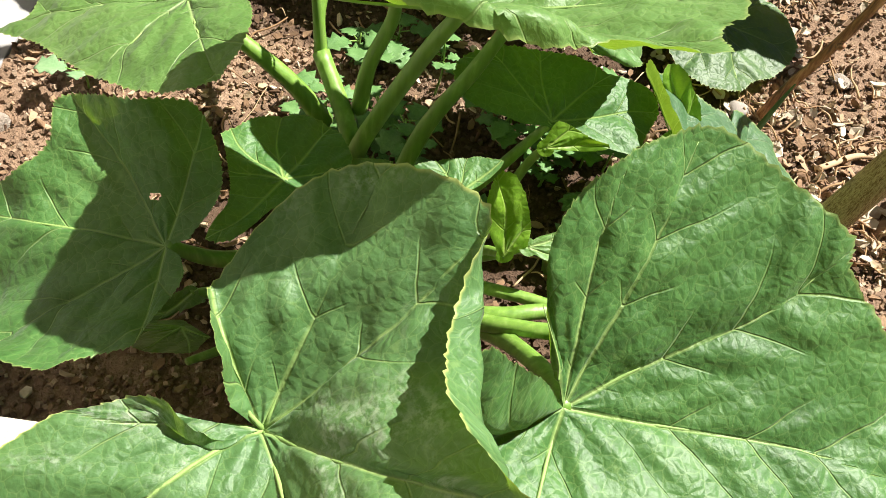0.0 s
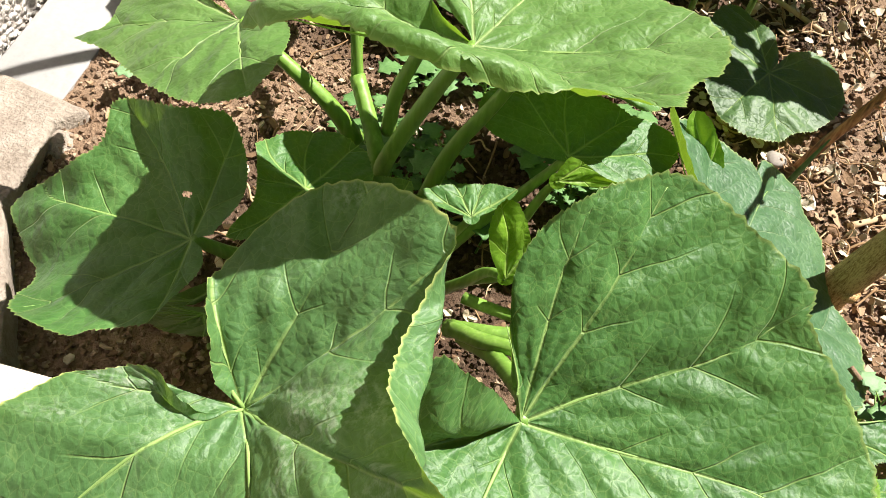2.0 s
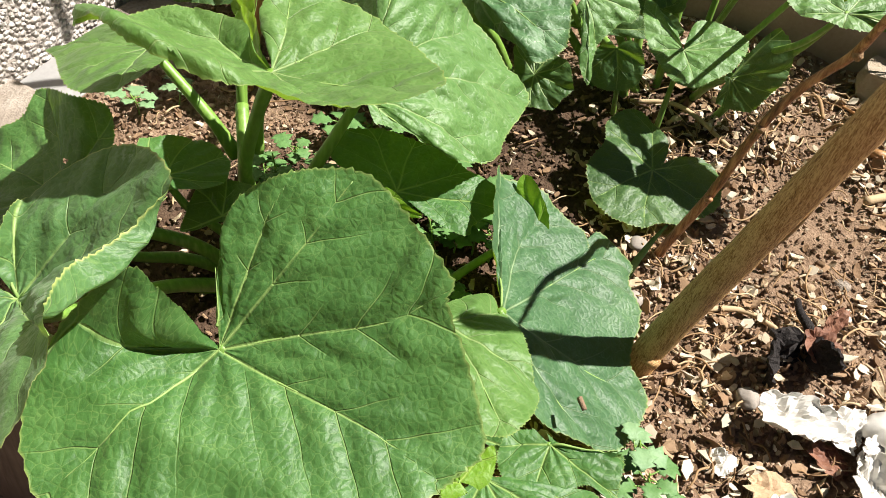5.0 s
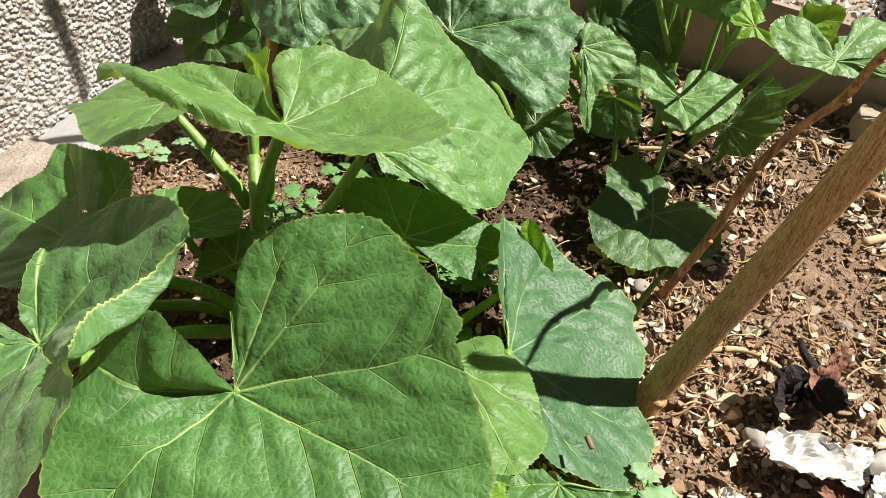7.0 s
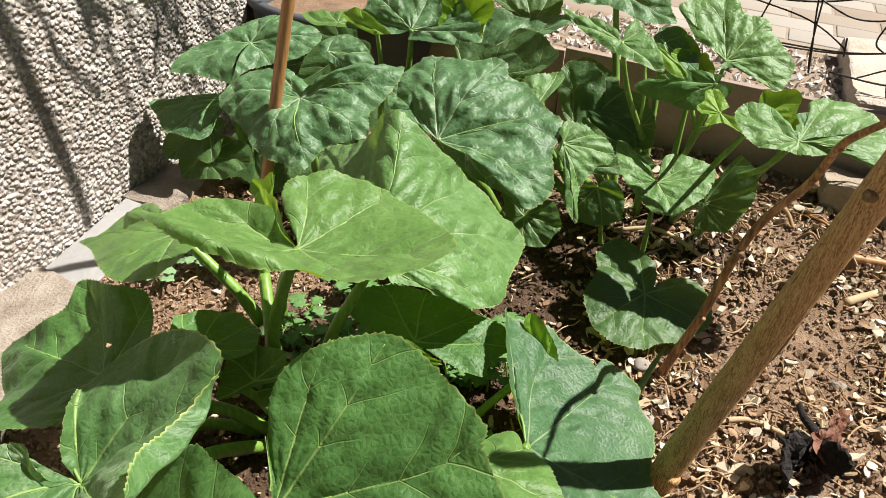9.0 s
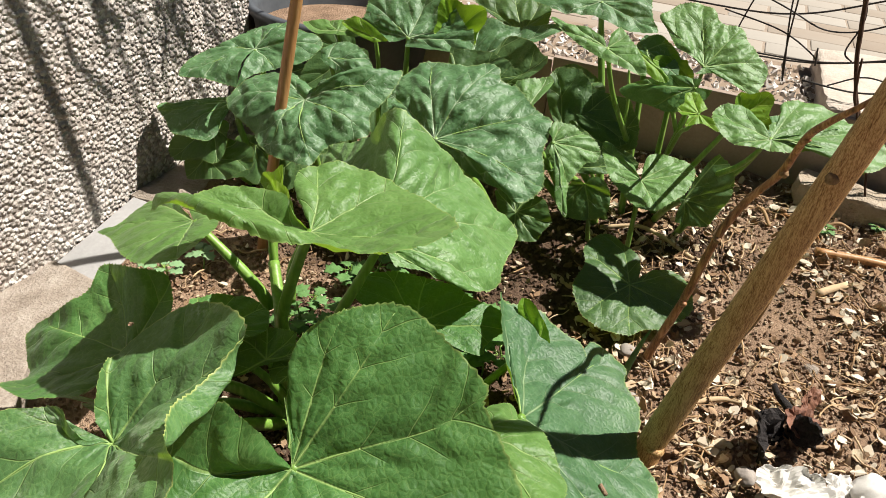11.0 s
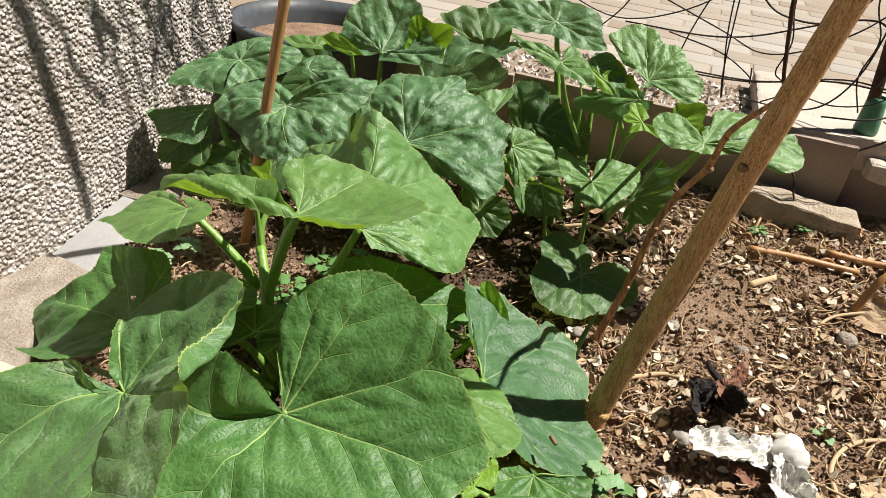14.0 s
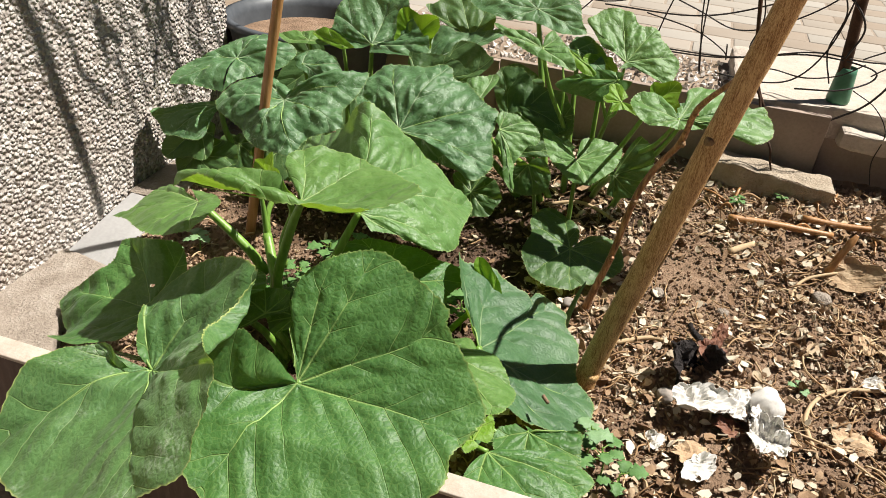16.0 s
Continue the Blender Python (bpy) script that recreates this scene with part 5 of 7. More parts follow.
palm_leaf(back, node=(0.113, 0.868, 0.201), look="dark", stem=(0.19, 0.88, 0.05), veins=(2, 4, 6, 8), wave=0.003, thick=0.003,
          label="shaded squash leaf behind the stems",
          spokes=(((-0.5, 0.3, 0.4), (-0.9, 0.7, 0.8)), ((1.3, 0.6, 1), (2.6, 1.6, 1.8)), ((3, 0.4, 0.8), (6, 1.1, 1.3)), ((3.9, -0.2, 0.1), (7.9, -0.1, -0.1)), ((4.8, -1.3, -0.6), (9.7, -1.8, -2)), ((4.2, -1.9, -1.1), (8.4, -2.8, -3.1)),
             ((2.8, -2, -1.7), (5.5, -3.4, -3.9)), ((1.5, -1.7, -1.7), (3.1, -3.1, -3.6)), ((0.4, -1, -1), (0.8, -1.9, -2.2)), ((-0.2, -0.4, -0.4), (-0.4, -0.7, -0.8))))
palm_leaf(back, node=(0.188, 0.846, 0.305), look="young", stem=(0.2, 0.845, 0.19), veins=(2, 4), wave=0.002, thick=0.002,
          label="thin yellow-green leaf edge lit from behind",
          spokes=(((-0.2, 0.2, 0.3), (-0.4, 0.3, 0.5)), ((0.4, 0, -0.1), (0.8, 0, -0.2)), ((1.4, -0.1, -0.5), (2.7, -0.2, -1.1)), ((2.4, -0.4, -1.1), (4.7, -0.7, -2.3)), ((2.7, -0.7, -1.5), (5.3, -1.2, -3.1)), ((1.9, -0.9, -1.5), (3.7, -1.6, -3.1)),
             ((0.9, -0.6, -1), (1.8, -1.2, -2)), ((0.1, -0.3, -0.4), (0.2, -0.7, -0.8))))
palm_leaf(back, node=(0.201, 0.888, 0.293), look="silver", stem=(0.266, 0.889, 0.19), veins=(1.5, 3.5, 5), wave=0.002, thick=0.003,
          label="light green squash leaf behind taller ones",
          spokes=(((-0.6, 0.3, 0.4), (-1.1, 0.6, 0.8)), ((0.5, 0.9, 1), (1, 1.9, 1.8)), ((1.8, 0.5, 0.3), (3.5, 1.1, 0.6)), ((2.4, -0.3, -0.4), (4.8, -0.3, -1)), ((1.8, -1, -1), (3.6, -1.8, -2.3)), ((0.8, -0.7, -0.7), (1.6, -1.3, -1.5)),
             ((-0.1, -0.3, -0.2), (-0.2, -0.5, -0.5))))
palm_leaf(back, node=(0.288, 0.779, 0.261), look="young", stem=(0.262, 0.866, 0.167), veins=(1.5, 4.3, 7, 9), wave=0.003, thick=0.003,
          label="yellow-green young squash leaf with a jagged edge",
          spokes=(((0.4, 0.4, 0.3), (0.8, 0.9, 0.5)), ((-0.4, 1, 0.9), (-0.8, 2.1, 1.7)), ((-1.1, 0.8, 0.8), (-2.1, 1.7, 1.6)), ((-1, 0.3, 0.4), (-2, 0.7, 0.7)), ((-1.3, -0.1, 0.1), (-2.6, -0.1, 0.2)), ((-1, -0.4, -0.1), (-1.9, -0.7, -0.3)),
             ((-0.6, -0.3, -0.2), (-1.1, -0.7, -0.3)), ((-0.6, -0.9, -0.6), (-1.1, -1.7, -1.2)), ((0.3, -0.5, -0.4), (0.7, -0.9, -0.8)), ((1.4, -0.6, -0.6), (2.8, -1.2, -1.2)), ((1, -0, -0.1), (2, -0, -0.3))))
leaf(front, node=(-0.075, 0.315, 0.12), tip=(-0.244, 0.969, 0.025), up=(0.174, 0.018, 0.985), bend=(0.0, 0.0, 0.0, 0.0, 0.0, 0.0, 0.0, 0.0), stem=(-0.03, 0.375, -0.01), look='deep', wave=0.003, label='shaded green squash leaf',
     rim=[1.9, 1.8, 1.7, 1.6, 1.6, 1.7, 1.8, 2.0, 2.3, 2.8, 3.6, 4.4, 5.0, 5.4, 5.9, 6.1, 5.9, 5.7, 5.4, 5.1, 5.0, 4.8, 4.8, 4.7, 3.9, 3.5, 3.2, 3.1, 3.1, 3.2, 3.5, 4.2, 6.4, 5.9, 3.1, 2.2])
leaf(front, node=(0.085, 0.42, 0.115), tip=(0.081, 0.961, 0.266), up=(0.201, -0.277, 0.94), bend=(0.0, 0.0, 0.0, 0.0, 0.0, 0.0, 0.0, 0.0), stem=(0, 0.38, -0.01), look='deep', wave=0.004, label='dark green squash leaf partly in shade', veins=(54.6, 20.0, -30.0, -59.9),
     rim=[0.6, 0.6, 0.6, 0.6, 0.6, 0.6, 0.6, 0.7, 0.8, 6.8, 7.1, 7.9, 9.3, 9.3, 8.3, 7.0, 6.5, 6.3, 6.0, 5.9, 6.0, 6.0, 6.2, 6.6, 6.9, 7.4, 7.6, 7.3, 6.2, 3.6, 2.5, 1.3, 0.9, 0.7, 0.6, 0.6])
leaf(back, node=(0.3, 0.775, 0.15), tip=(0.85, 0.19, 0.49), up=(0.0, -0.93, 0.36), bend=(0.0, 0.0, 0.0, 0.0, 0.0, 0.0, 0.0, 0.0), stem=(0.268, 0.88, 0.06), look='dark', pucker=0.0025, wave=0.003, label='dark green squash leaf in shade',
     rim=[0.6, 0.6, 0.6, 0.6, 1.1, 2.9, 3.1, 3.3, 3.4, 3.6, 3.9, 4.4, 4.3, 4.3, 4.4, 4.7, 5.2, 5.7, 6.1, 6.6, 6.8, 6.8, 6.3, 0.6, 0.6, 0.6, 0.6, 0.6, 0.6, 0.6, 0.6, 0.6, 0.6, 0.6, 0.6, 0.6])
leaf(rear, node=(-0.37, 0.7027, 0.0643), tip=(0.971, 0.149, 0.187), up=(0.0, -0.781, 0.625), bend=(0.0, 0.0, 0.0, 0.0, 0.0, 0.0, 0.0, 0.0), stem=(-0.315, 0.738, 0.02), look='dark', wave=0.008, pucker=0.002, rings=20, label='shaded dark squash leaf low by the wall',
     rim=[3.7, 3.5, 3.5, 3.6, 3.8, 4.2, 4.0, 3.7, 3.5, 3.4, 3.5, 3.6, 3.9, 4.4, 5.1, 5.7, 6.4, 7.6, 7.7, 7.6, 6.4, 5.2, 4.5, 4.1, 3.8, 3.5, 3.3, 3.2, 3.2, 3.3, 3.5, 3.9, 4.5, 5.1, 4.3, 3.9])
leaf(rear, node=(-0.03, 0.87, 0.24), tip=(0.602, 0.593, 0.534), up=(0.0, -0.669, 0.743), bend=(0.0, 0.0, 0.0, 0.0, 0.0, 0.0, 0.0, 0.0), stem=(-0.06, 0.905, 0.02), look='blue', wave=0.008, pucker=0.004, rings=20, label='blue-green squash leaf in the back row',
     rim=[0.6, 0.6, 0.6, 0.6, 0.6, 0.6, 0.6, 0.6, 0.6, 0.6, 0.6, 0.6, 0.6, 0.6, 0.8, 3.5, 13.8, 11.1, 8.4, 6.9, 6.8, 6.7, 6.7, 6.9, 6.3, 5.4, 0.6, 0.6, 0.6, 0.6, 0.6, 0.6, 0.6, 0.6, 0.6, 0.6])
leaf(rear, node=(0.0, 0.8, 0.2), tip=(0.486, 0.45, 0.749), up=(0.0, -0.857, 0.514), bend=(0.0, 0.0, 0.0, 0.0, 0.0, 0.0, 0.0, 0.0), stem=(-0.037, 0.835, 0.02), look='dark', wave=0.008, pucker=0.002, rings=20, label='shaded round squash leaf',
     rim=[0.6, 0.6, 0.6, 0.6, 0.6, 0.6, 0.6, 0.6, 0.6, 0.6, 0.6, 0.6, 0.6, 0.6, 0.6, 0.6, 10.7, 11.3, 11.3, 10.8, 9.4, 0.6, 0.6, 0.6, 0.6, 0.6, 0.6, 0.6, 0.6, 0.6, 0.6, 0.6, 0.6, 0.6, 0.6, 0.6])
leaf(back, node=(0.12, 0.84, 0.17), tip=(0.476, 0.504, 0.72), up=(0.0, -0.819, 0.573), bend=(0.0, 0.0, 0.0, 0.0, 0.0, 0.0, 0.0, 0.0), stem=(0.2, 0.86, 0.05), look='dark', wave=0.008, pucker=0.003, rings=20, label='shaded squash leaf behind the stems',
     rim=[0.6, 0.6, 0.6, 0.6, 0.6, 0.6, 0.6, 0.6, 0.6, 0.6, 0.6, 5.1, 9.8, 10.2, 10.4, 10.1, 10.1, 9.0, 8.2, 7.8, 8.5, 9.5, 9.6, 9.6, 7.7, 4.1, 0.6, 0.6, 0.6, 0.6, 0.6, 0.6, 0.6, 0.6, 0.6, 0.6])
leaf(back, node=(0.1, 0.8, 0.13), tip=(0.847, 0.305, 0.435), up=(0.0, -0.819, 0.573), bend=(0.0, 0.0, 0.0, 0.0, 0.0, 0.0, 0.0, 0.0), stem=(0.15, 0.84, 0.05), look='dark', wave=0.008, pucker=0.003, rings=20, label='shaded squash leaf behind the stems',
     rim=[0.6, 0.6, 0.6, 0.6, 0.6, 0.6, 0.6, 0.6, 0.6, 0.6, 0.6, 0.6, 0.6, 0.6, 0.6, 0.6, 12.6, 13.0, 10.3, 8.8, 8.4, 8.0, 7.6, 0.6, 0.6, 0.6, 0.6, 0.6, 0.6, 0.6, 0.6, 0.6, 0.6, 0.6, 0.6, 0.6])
leaf(back, node=(0.385, 0.86, 0.235), tip=(0.276, 0.921, 0.276), up=(0.0, -0.287, 0.958), bend=(0.0, 0.0, 0.0, 0.0, 0.0, 0.0, 0.0, 0.0), stem=(0.3, 0.86, 0.05), look='blue', wave=0.008, pucker=0.004, rings=20, label='blue-green squash leaf by the edging',
     rim=[2.4, 2.1, 1.9, 1.8, 1.7, 1.7, 1.8, 1.9, 2.1, 2.4, 2.6, 2.9, 3.3, 4.1, 5.6, 5.5, 5.4, 5.2, 4.2, 3.6, 3.3, 3.0, 2.9, 2.9, 2.9, 3.1, 3.3, 3.7, 4.3, 4.1, 3.6, 3.3, 3.1, 3.1, 3.1, 3.0])
leaf(back, node=(0.12, 0.95, 0.33), tip=(-0.188, -0.767, -0.614), up=(0.0, -0.625, 0.781), bend=(0.0, 0.0, 0.0, 0.0, 0.0, 0.0, 0.0, 0.0), stem=(0.18, 0.92, 0.05), look='blue', wave=0.008, pucker=0.004, rings=20, label='blue-green squash leaf in the back row',
     rim=[4.3, 4.3, 4.4, 4.4, 4.5, 4.8, 5.2, 6.0, 7.3, 9.7, 11.4, 9.8, 7.7, 6.3, 4.7, 3.9, 3.4, 3.0, 2.9, 2.8, 3.0, 3.3, 3.8, 4.6, 6.2, 7.6, 9.3, 7.9, 7.2, 6.9, 6.9, 6.4, 5.4, 4.8, 4.5, 4.3])
leaf(side, node=(0.24, 0.285, 0.04), tip=(0.985, 0.158, 0.063), up=(0.0, -0.371, 0.928), bend=(0.0, 0.0, 0.0, 0.0, 0.0, 0.0, 0.0, 0.0), stem=(0.035, 0.291, 0.05), via=((0.068, 0.283, 0.07), (0.116, 0.292, 0.07)), look='deep', wave=0.003, label='shaded green squash leaf beside the soil',
     rim=[0.6, 0.6, 0.6, 0.6, 0.6, 0.6, 0.6, 0.6, 0.6, 0.6, 0.6, 0.6, 0.6, 0.6, 0.6, 0.6, 0.6, 6.8, 10.9, 6.5, 3.8, 2.6, 2.0, 0.6, 0.6, 0.6, 0.6, 0.6, 0.6, 0.6, 0.6, 0.6, 0.6, 0.6, 0.6, 0.6])
leaf(front, node=(-0.03, 0.33, 0.09), tip=(-0.609, 0.709, 0.355), up=(0.0, -0.447, 0.894), bend=(0.0, 0.0, 0.0, 0.0, 0.0, 0.0, 0.0, 0.0), stem=(-0.02, 0.38, -0.01), look='dark', wave=0.002, label='small shaded squash leaf by the stem',
     rim=[0.6, 0.6, 0.6, 0.6, 0.7, 0.8, 1.1, 1.7, 2.6, 2.7, 3.0, 3.3, 3.8, 3.6, 3.4, 3.4, 3.4, 3.6, 3.5, 3.6, 3.8, 4.0, 3.6, 3.3, 3.2, 3.1, 3.2, 3.4, 3.7, 2.7, 1.1, 0.8, 0.7, 0.6, 0.6, 0.6])
leaf(front, node=(0.0, 0.345, 0.085), tip=(-0.984, 0.162, 0.081), up=(0.0, -0.447, 0.894), bend=(0.0, 0.0, 0.0, 0.0, 0.0, 0.0, 0.0, 0.0), stem=(-0.02, 0.38, -0.01), look='dark', wave=0.002, label='small shaded squash leaf by the stem',
     rim=[0.9, 1.0, 1.0, 1.1, 1.3, 1.4, 1.5, 1.5, 1.6, 1.8, 2.0, 2.0, 2.1, 2.3, 2.6, 3.0, 3.4, 3.7, 4.3, 4.1, 3.6, 3.4, 3.3, 3.2, 3.3, 3.1, 2.3, 1.9, 1.7, 1.5, 1.4, 1.4, 1.2, 1.0, 1.0, 0.9])
leaf(front, node=(0.03, 0.36, 0.09), tip=(-0.293, 0.888, 0.355), up=(0.0, -0.371, 0.928), bend=(0.0, 0.0, 0.0, 0.0, 0.0, 0.0, 0.0, 0.0), stem=(-0.01, 0.38, -0.01), look='deep', wave=0.003, label='small green squash leaf by the stem',
     rim=[0.6, 0.6, 0.6, 0.6, 0.6, 0.6, 0.6, 0.6, 0.6, 0.6, 0.8, 2.0, 3.9, 3.5, 3.2, 3.0, 2.7, 2.6, 2.5, 2.6, 2.7, 2.9, 3.1, 3.5, 4.0, 2.7, 0.6, 0.6, 0.6, 0.6, 0.6, 0.6, 0.6, 0.6, 0.6, 0.6])
leaf(rear, node=(-0.24, 0.86, 0.24), tip=(-0.931, 0.327, 0.164), up=(0.0, -0.447, 0.894), bend=(0.0, 0.0, 0.0, 0.0, 0.0, 0.0, 0.0, 0.0), stem=(-0.217, 0.895, 0.02), look='pale', wave=0.008, pucker=0.002, rings=20, label='lit squash leaf edge above the back row',
     rim=[1.7, 2.6, 3.5, 4.0, 3.9, 3.2, 2.9, 2.6, 2.5, 2.5, 2.5, 2.5, 2.5, 2.5, 2.6, 2.8, 3.2, 3.8, 4.3, 4.9, 5.8, 4.9, 3.6, 2.2, 1.6, 1.3, 1.1, 1.0, 0.9, 0.8, 0.8, 0.9, 0.9, 1.0, 1.1, 1.3])
leaf(rear, node=(-0.16, 0.82, 0.255), tip=(-0.933, 0.161, 0.322), up=(0.0, -0.894, 0.447), bend=(0.0, 0.0, 0.0, 0.0, 0.0, 0.0, 0.0, 0.0), stem=(-0.158, 0.855, 0.02), look='young', wave=0.008, pucker=0.002, rings=20, label='thin backlit yellow-green squash leaf',
     rim=[1.0, 1.3, 1.9, 1.6, 1.3, 1.2, 1.1, 1.0, 1.0, 1.0, 1.0, 1.1, 1.2, 1.4, 1.8, 2.3, 3.2, 4.5, 5.0, 5.8, 3.4, 2.1, 1.4, 1.1, 0.9, 0.8, 0.8, 0.7, 0.7, 0.7, 0.6, 0.6, 0.6, 0.7, 0.7, 0.8])
leaf(rear, node=(-0.02, 0.8, 0.22), tip=(0.585, 0.539, 0.606), up=(0.0, -0.747, 0.664), bend=(0.0, 0.0, 0.0, 0.0, 0.0, 0.0, 0.0, 0.0), stem=(-0.052, 0.835, 0.02), look='dark', wave=0.008, pucker=0.002, rings=20, label='shaded squash leaf behind a puckered one',
     rim=[0.6, 0.6, 0.6, 0.6, 0.6, 0.6, 0.6, 0.6, 0.6, 0.6, 0.6, 0.6, 0.6, 0.6, 0.6, 8.1, 7.5, 7.2, 6.6, 6.3, 5.9, 5.7, 5.6, 5.5, 5.6, 5.9, 0.6, 0.6, 0.6, 0.6, 0.6, 0.6, 0.6, 0.6, 0.6, 0.6])
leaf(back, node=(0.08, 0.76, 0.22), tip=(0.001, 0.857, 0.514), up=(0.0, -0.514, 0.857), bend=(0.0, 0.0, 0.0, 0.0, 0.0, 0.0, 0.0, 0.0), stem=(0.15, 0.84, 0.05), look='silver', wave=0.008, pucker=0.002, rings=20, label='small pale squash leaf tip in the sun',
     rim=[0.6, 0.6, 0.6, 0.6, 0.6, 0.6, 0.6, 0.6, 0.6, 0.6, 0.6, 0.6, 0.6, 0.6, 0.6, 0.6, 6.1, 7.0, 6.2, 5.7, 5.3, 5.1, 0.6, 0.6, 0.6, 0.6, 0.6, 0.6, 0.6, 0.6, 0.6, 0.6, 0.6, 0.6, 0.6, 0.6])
leaf(back, node=(0.1, 0.72, 0.1), tip=(1.0, 0.0, 0.0), up=(0.0, -0.819, 0.573), bend=(0.0, 0.0, 0.0, 0.0, 0.0, 0.0, 0.0, 0.0), stem=(0.12, 0.78, 0.04), look='dark', wave=0.008, pucker=0.003, rings=20, label='shaded squash leaf in a dark gap',
     rim=[2.5, 2.3, 2.3, 2.2, 2.2, 2.3, 2.4, 2.6, 3.0, 3.7, 3.8, 3.8, 4.0, 4.3, 4.6, 4.5, 4.4, 4.6, 4.8, 4.5, 4.3, 4.2, 4.0, 3.5, 3.2, 3.1, 3.0, 2.9, 2.9, 2.9, 3.1, 3.4, 3.9, 4.0, 3.2, 2.8])
leaf(back, node=(0.2, 0.9, 0.3), tip=(0.681, -0.572, -0.457), up=(0.0, -0.625, 0.781), bend=(0.0, 0.0, 0.0, 0.0, 0.0, 0.0, 0.0, 0.0), stem=(0.22, 0.88, 0.05), look='blue', wave=0.008, pucker=0.004, rings=20, label='dark blue-green squash leaf between taller ones',
     rim=[1.2, 1.1, 1.1, 1.1, 1.1, 1.1, 1.3, 1.4, 1.8, 1.9, 1.9, 2.0, 2.1, 2.3, 2.7, 3.2, 4.0, 5.6, 6.8, 6.2, 4.6, 3.4, 2.8, 2.4, 2.1, 2.0, 1.9, 1.8, 1.5, 1.4, 1.3, 1.2, 1.2, 1.2, 1.3, 1.3])
leaf(back, node=(0.02, 0.93, 0.27), tip=(-0.41, 0.712, 0.57), up=(0.0, -0.625, 0.781), bend=(0.0, 0.0, 0.0, 0.0, 0.0, 0.0, 0.0, 0.0), stem=(0.08, 0.92, 0.05), look='dark', wave=0.008, pucker=0.004, rings=20, label='shaded squash leaf by the paving',
     rim=[0.6, 0.6, 0.6, 0.6, 0.6, 0.6, 0.6, 0.6, 0.6, 0.6, 3.8, 4.4, 5.3, 6.1, 6.8, 7.9, 8.1, 8.3, 8.7, 9.5, 9.6, 9.8, 10.2, 0.6, 0.6, 0.6, 0.6, 0.6, 0.6, 0.6, 0.6, 0.6, 0.6, 0.6, 0.6, 0.6])
leaf(front, node=(0.1975, 0.4836, 0.085), tip=(-0.434, 0.297, 0.851), up=(0.092, -0.925, 0.37), bend=(0.0, 0.0, 0.0, 0.0, 0.0, 0.0, 0.0, 0.0), stem=(0.12, 0.4, 0), look='young', wave=0.003, label='small upright yellow-green young leaf',
     rim=[0.6, 0.6, 0.6, 0.6, 0.6, 0.6, 0.6, 0.6, 0.6, 1.3, 1.4, 1.5, 1.6, 1.9, 2.1, 2.5, 3.0, 4.1, 5.0, 5.0, 3.7, 2.1, 1.5, 1.2, 0.6, 0.6, 0.6, 0.6, 0.6, 0.6, 0.6, 0.6, 0.6, 0.6, 0.6, 0.6])
leaf(front, node=(0.0808, 0.3882, 0.118), tip=(0.872, 0.252, 0.42), up=(0.0, -0.857, 0.514), bend=(0.0, 0.0, 0.0, 0.0, 0.0, 0.0, 0.0, 0.0), stem=(0.06, 0.41, 0.02), look='young', wave=0.002, label='small folded yellow-green young leaf',
     rim=[0.6, 0.6, 0.6, 0.6, 0.6, 0.6, 0.6, 0.6, 0.6, 0.6, 0.6, 0.6, 0.6, 0.6, 0.6, 0.7, 4.2, 3.3, 2.7, 2.4, 2.2, 2.1, 2.0, 1.9, 1.2, 0.8, 0.6, 0.6, 0.6, 0.6, 0.6, 0.6, 0.6, 0.6, 0.6, 0.6])
leaf(front, node=(0.0641, 0.3186, 0.085), tip=(-0.148, 0.293, 0.944), up=(0.23, -0.919, 0.322), bend=(0.0, 0.0, 0.0, 0.0, 0.0, 0.0, 0.0, 0.0), stem=(0.02, 0.36, 0), look='young', wave=0.004, pucker=0.002, label='young yellow-green squash leaf growing upright',
     rim=[0.6, 0.6, 0.6, 0.6, 0.6, 0.6, 0.6, 0.6, 0.6, 0.6, 0.9, 1.5, 1.7, 2.0, 2.5, 2.9, 3.6, 4.7, 5.8, 5.6, 4.4, 2.5, 1.2, 0.8, 0.6, 0.6, 0.6, 0.6, 0.6, 0.6, 0.6, 0.6, 0.6, 0.6, 0.6, 0.6])
leaf(front, node=(0.0779, 0.3243, 0.09), tip=(0.964, 0.26, 0.06), up=(0.085, -0.513, 0.854), bend=(0.0, 0.0, 0.0, 0.0, 0.0, 0.0, 0.0, 0.0), stem=(0.02, 0.36, 0), look='pale', wave=0.002, label='tiny light green squash leaf',
     rim=[0.6, 0.6, 0.6, 0.6, 0.6, 0.6, 0.6, 0.6, 0.6, 0.6, 0.6, 0.6, 0.6, 0.7, 1.4, 1.7, 1.9, 2.2, 2.5, 2.7, 2.6, 1.5, 1.0, 0.6, 0.6, 0.6, 0.6, 0.6, 0.6, 0.6, 0.6, 0.6, 0.6, 0.6, 0.6, 0.6])
leaf(front, node=(-0.0321, 0.3852, 0.215), tip=(-0.786, 0.617, -0.03), up=(-0.596, -0.745, 0.298), bend=(0.0, 0.0, 0.0, 0.0, 0.0, 0.0, 0.0, 0.0), stem=(-0.045, 0.4, 0.11), look='young', wave=0.003, pucker=0.003, rings=18, label='bright yellow-green young squash leaf',
     rim=[0.6, 0.6, 0.6, 0.6, 0.6, 0.6, 0.6, 0.6, 0.6, 0.6, 0.6, 0.9, 1.5, 1.9, 2.7, 3.9, 4.9, 6.8, 7.5, 5.7, 0.6, 0.6, 0.6, 0.6, 0.6, 0.6, 0.6, 0.6, 0.6, 0.6, 0.6, 0.6, 0.6, 0.6, 0.6, 0.6])
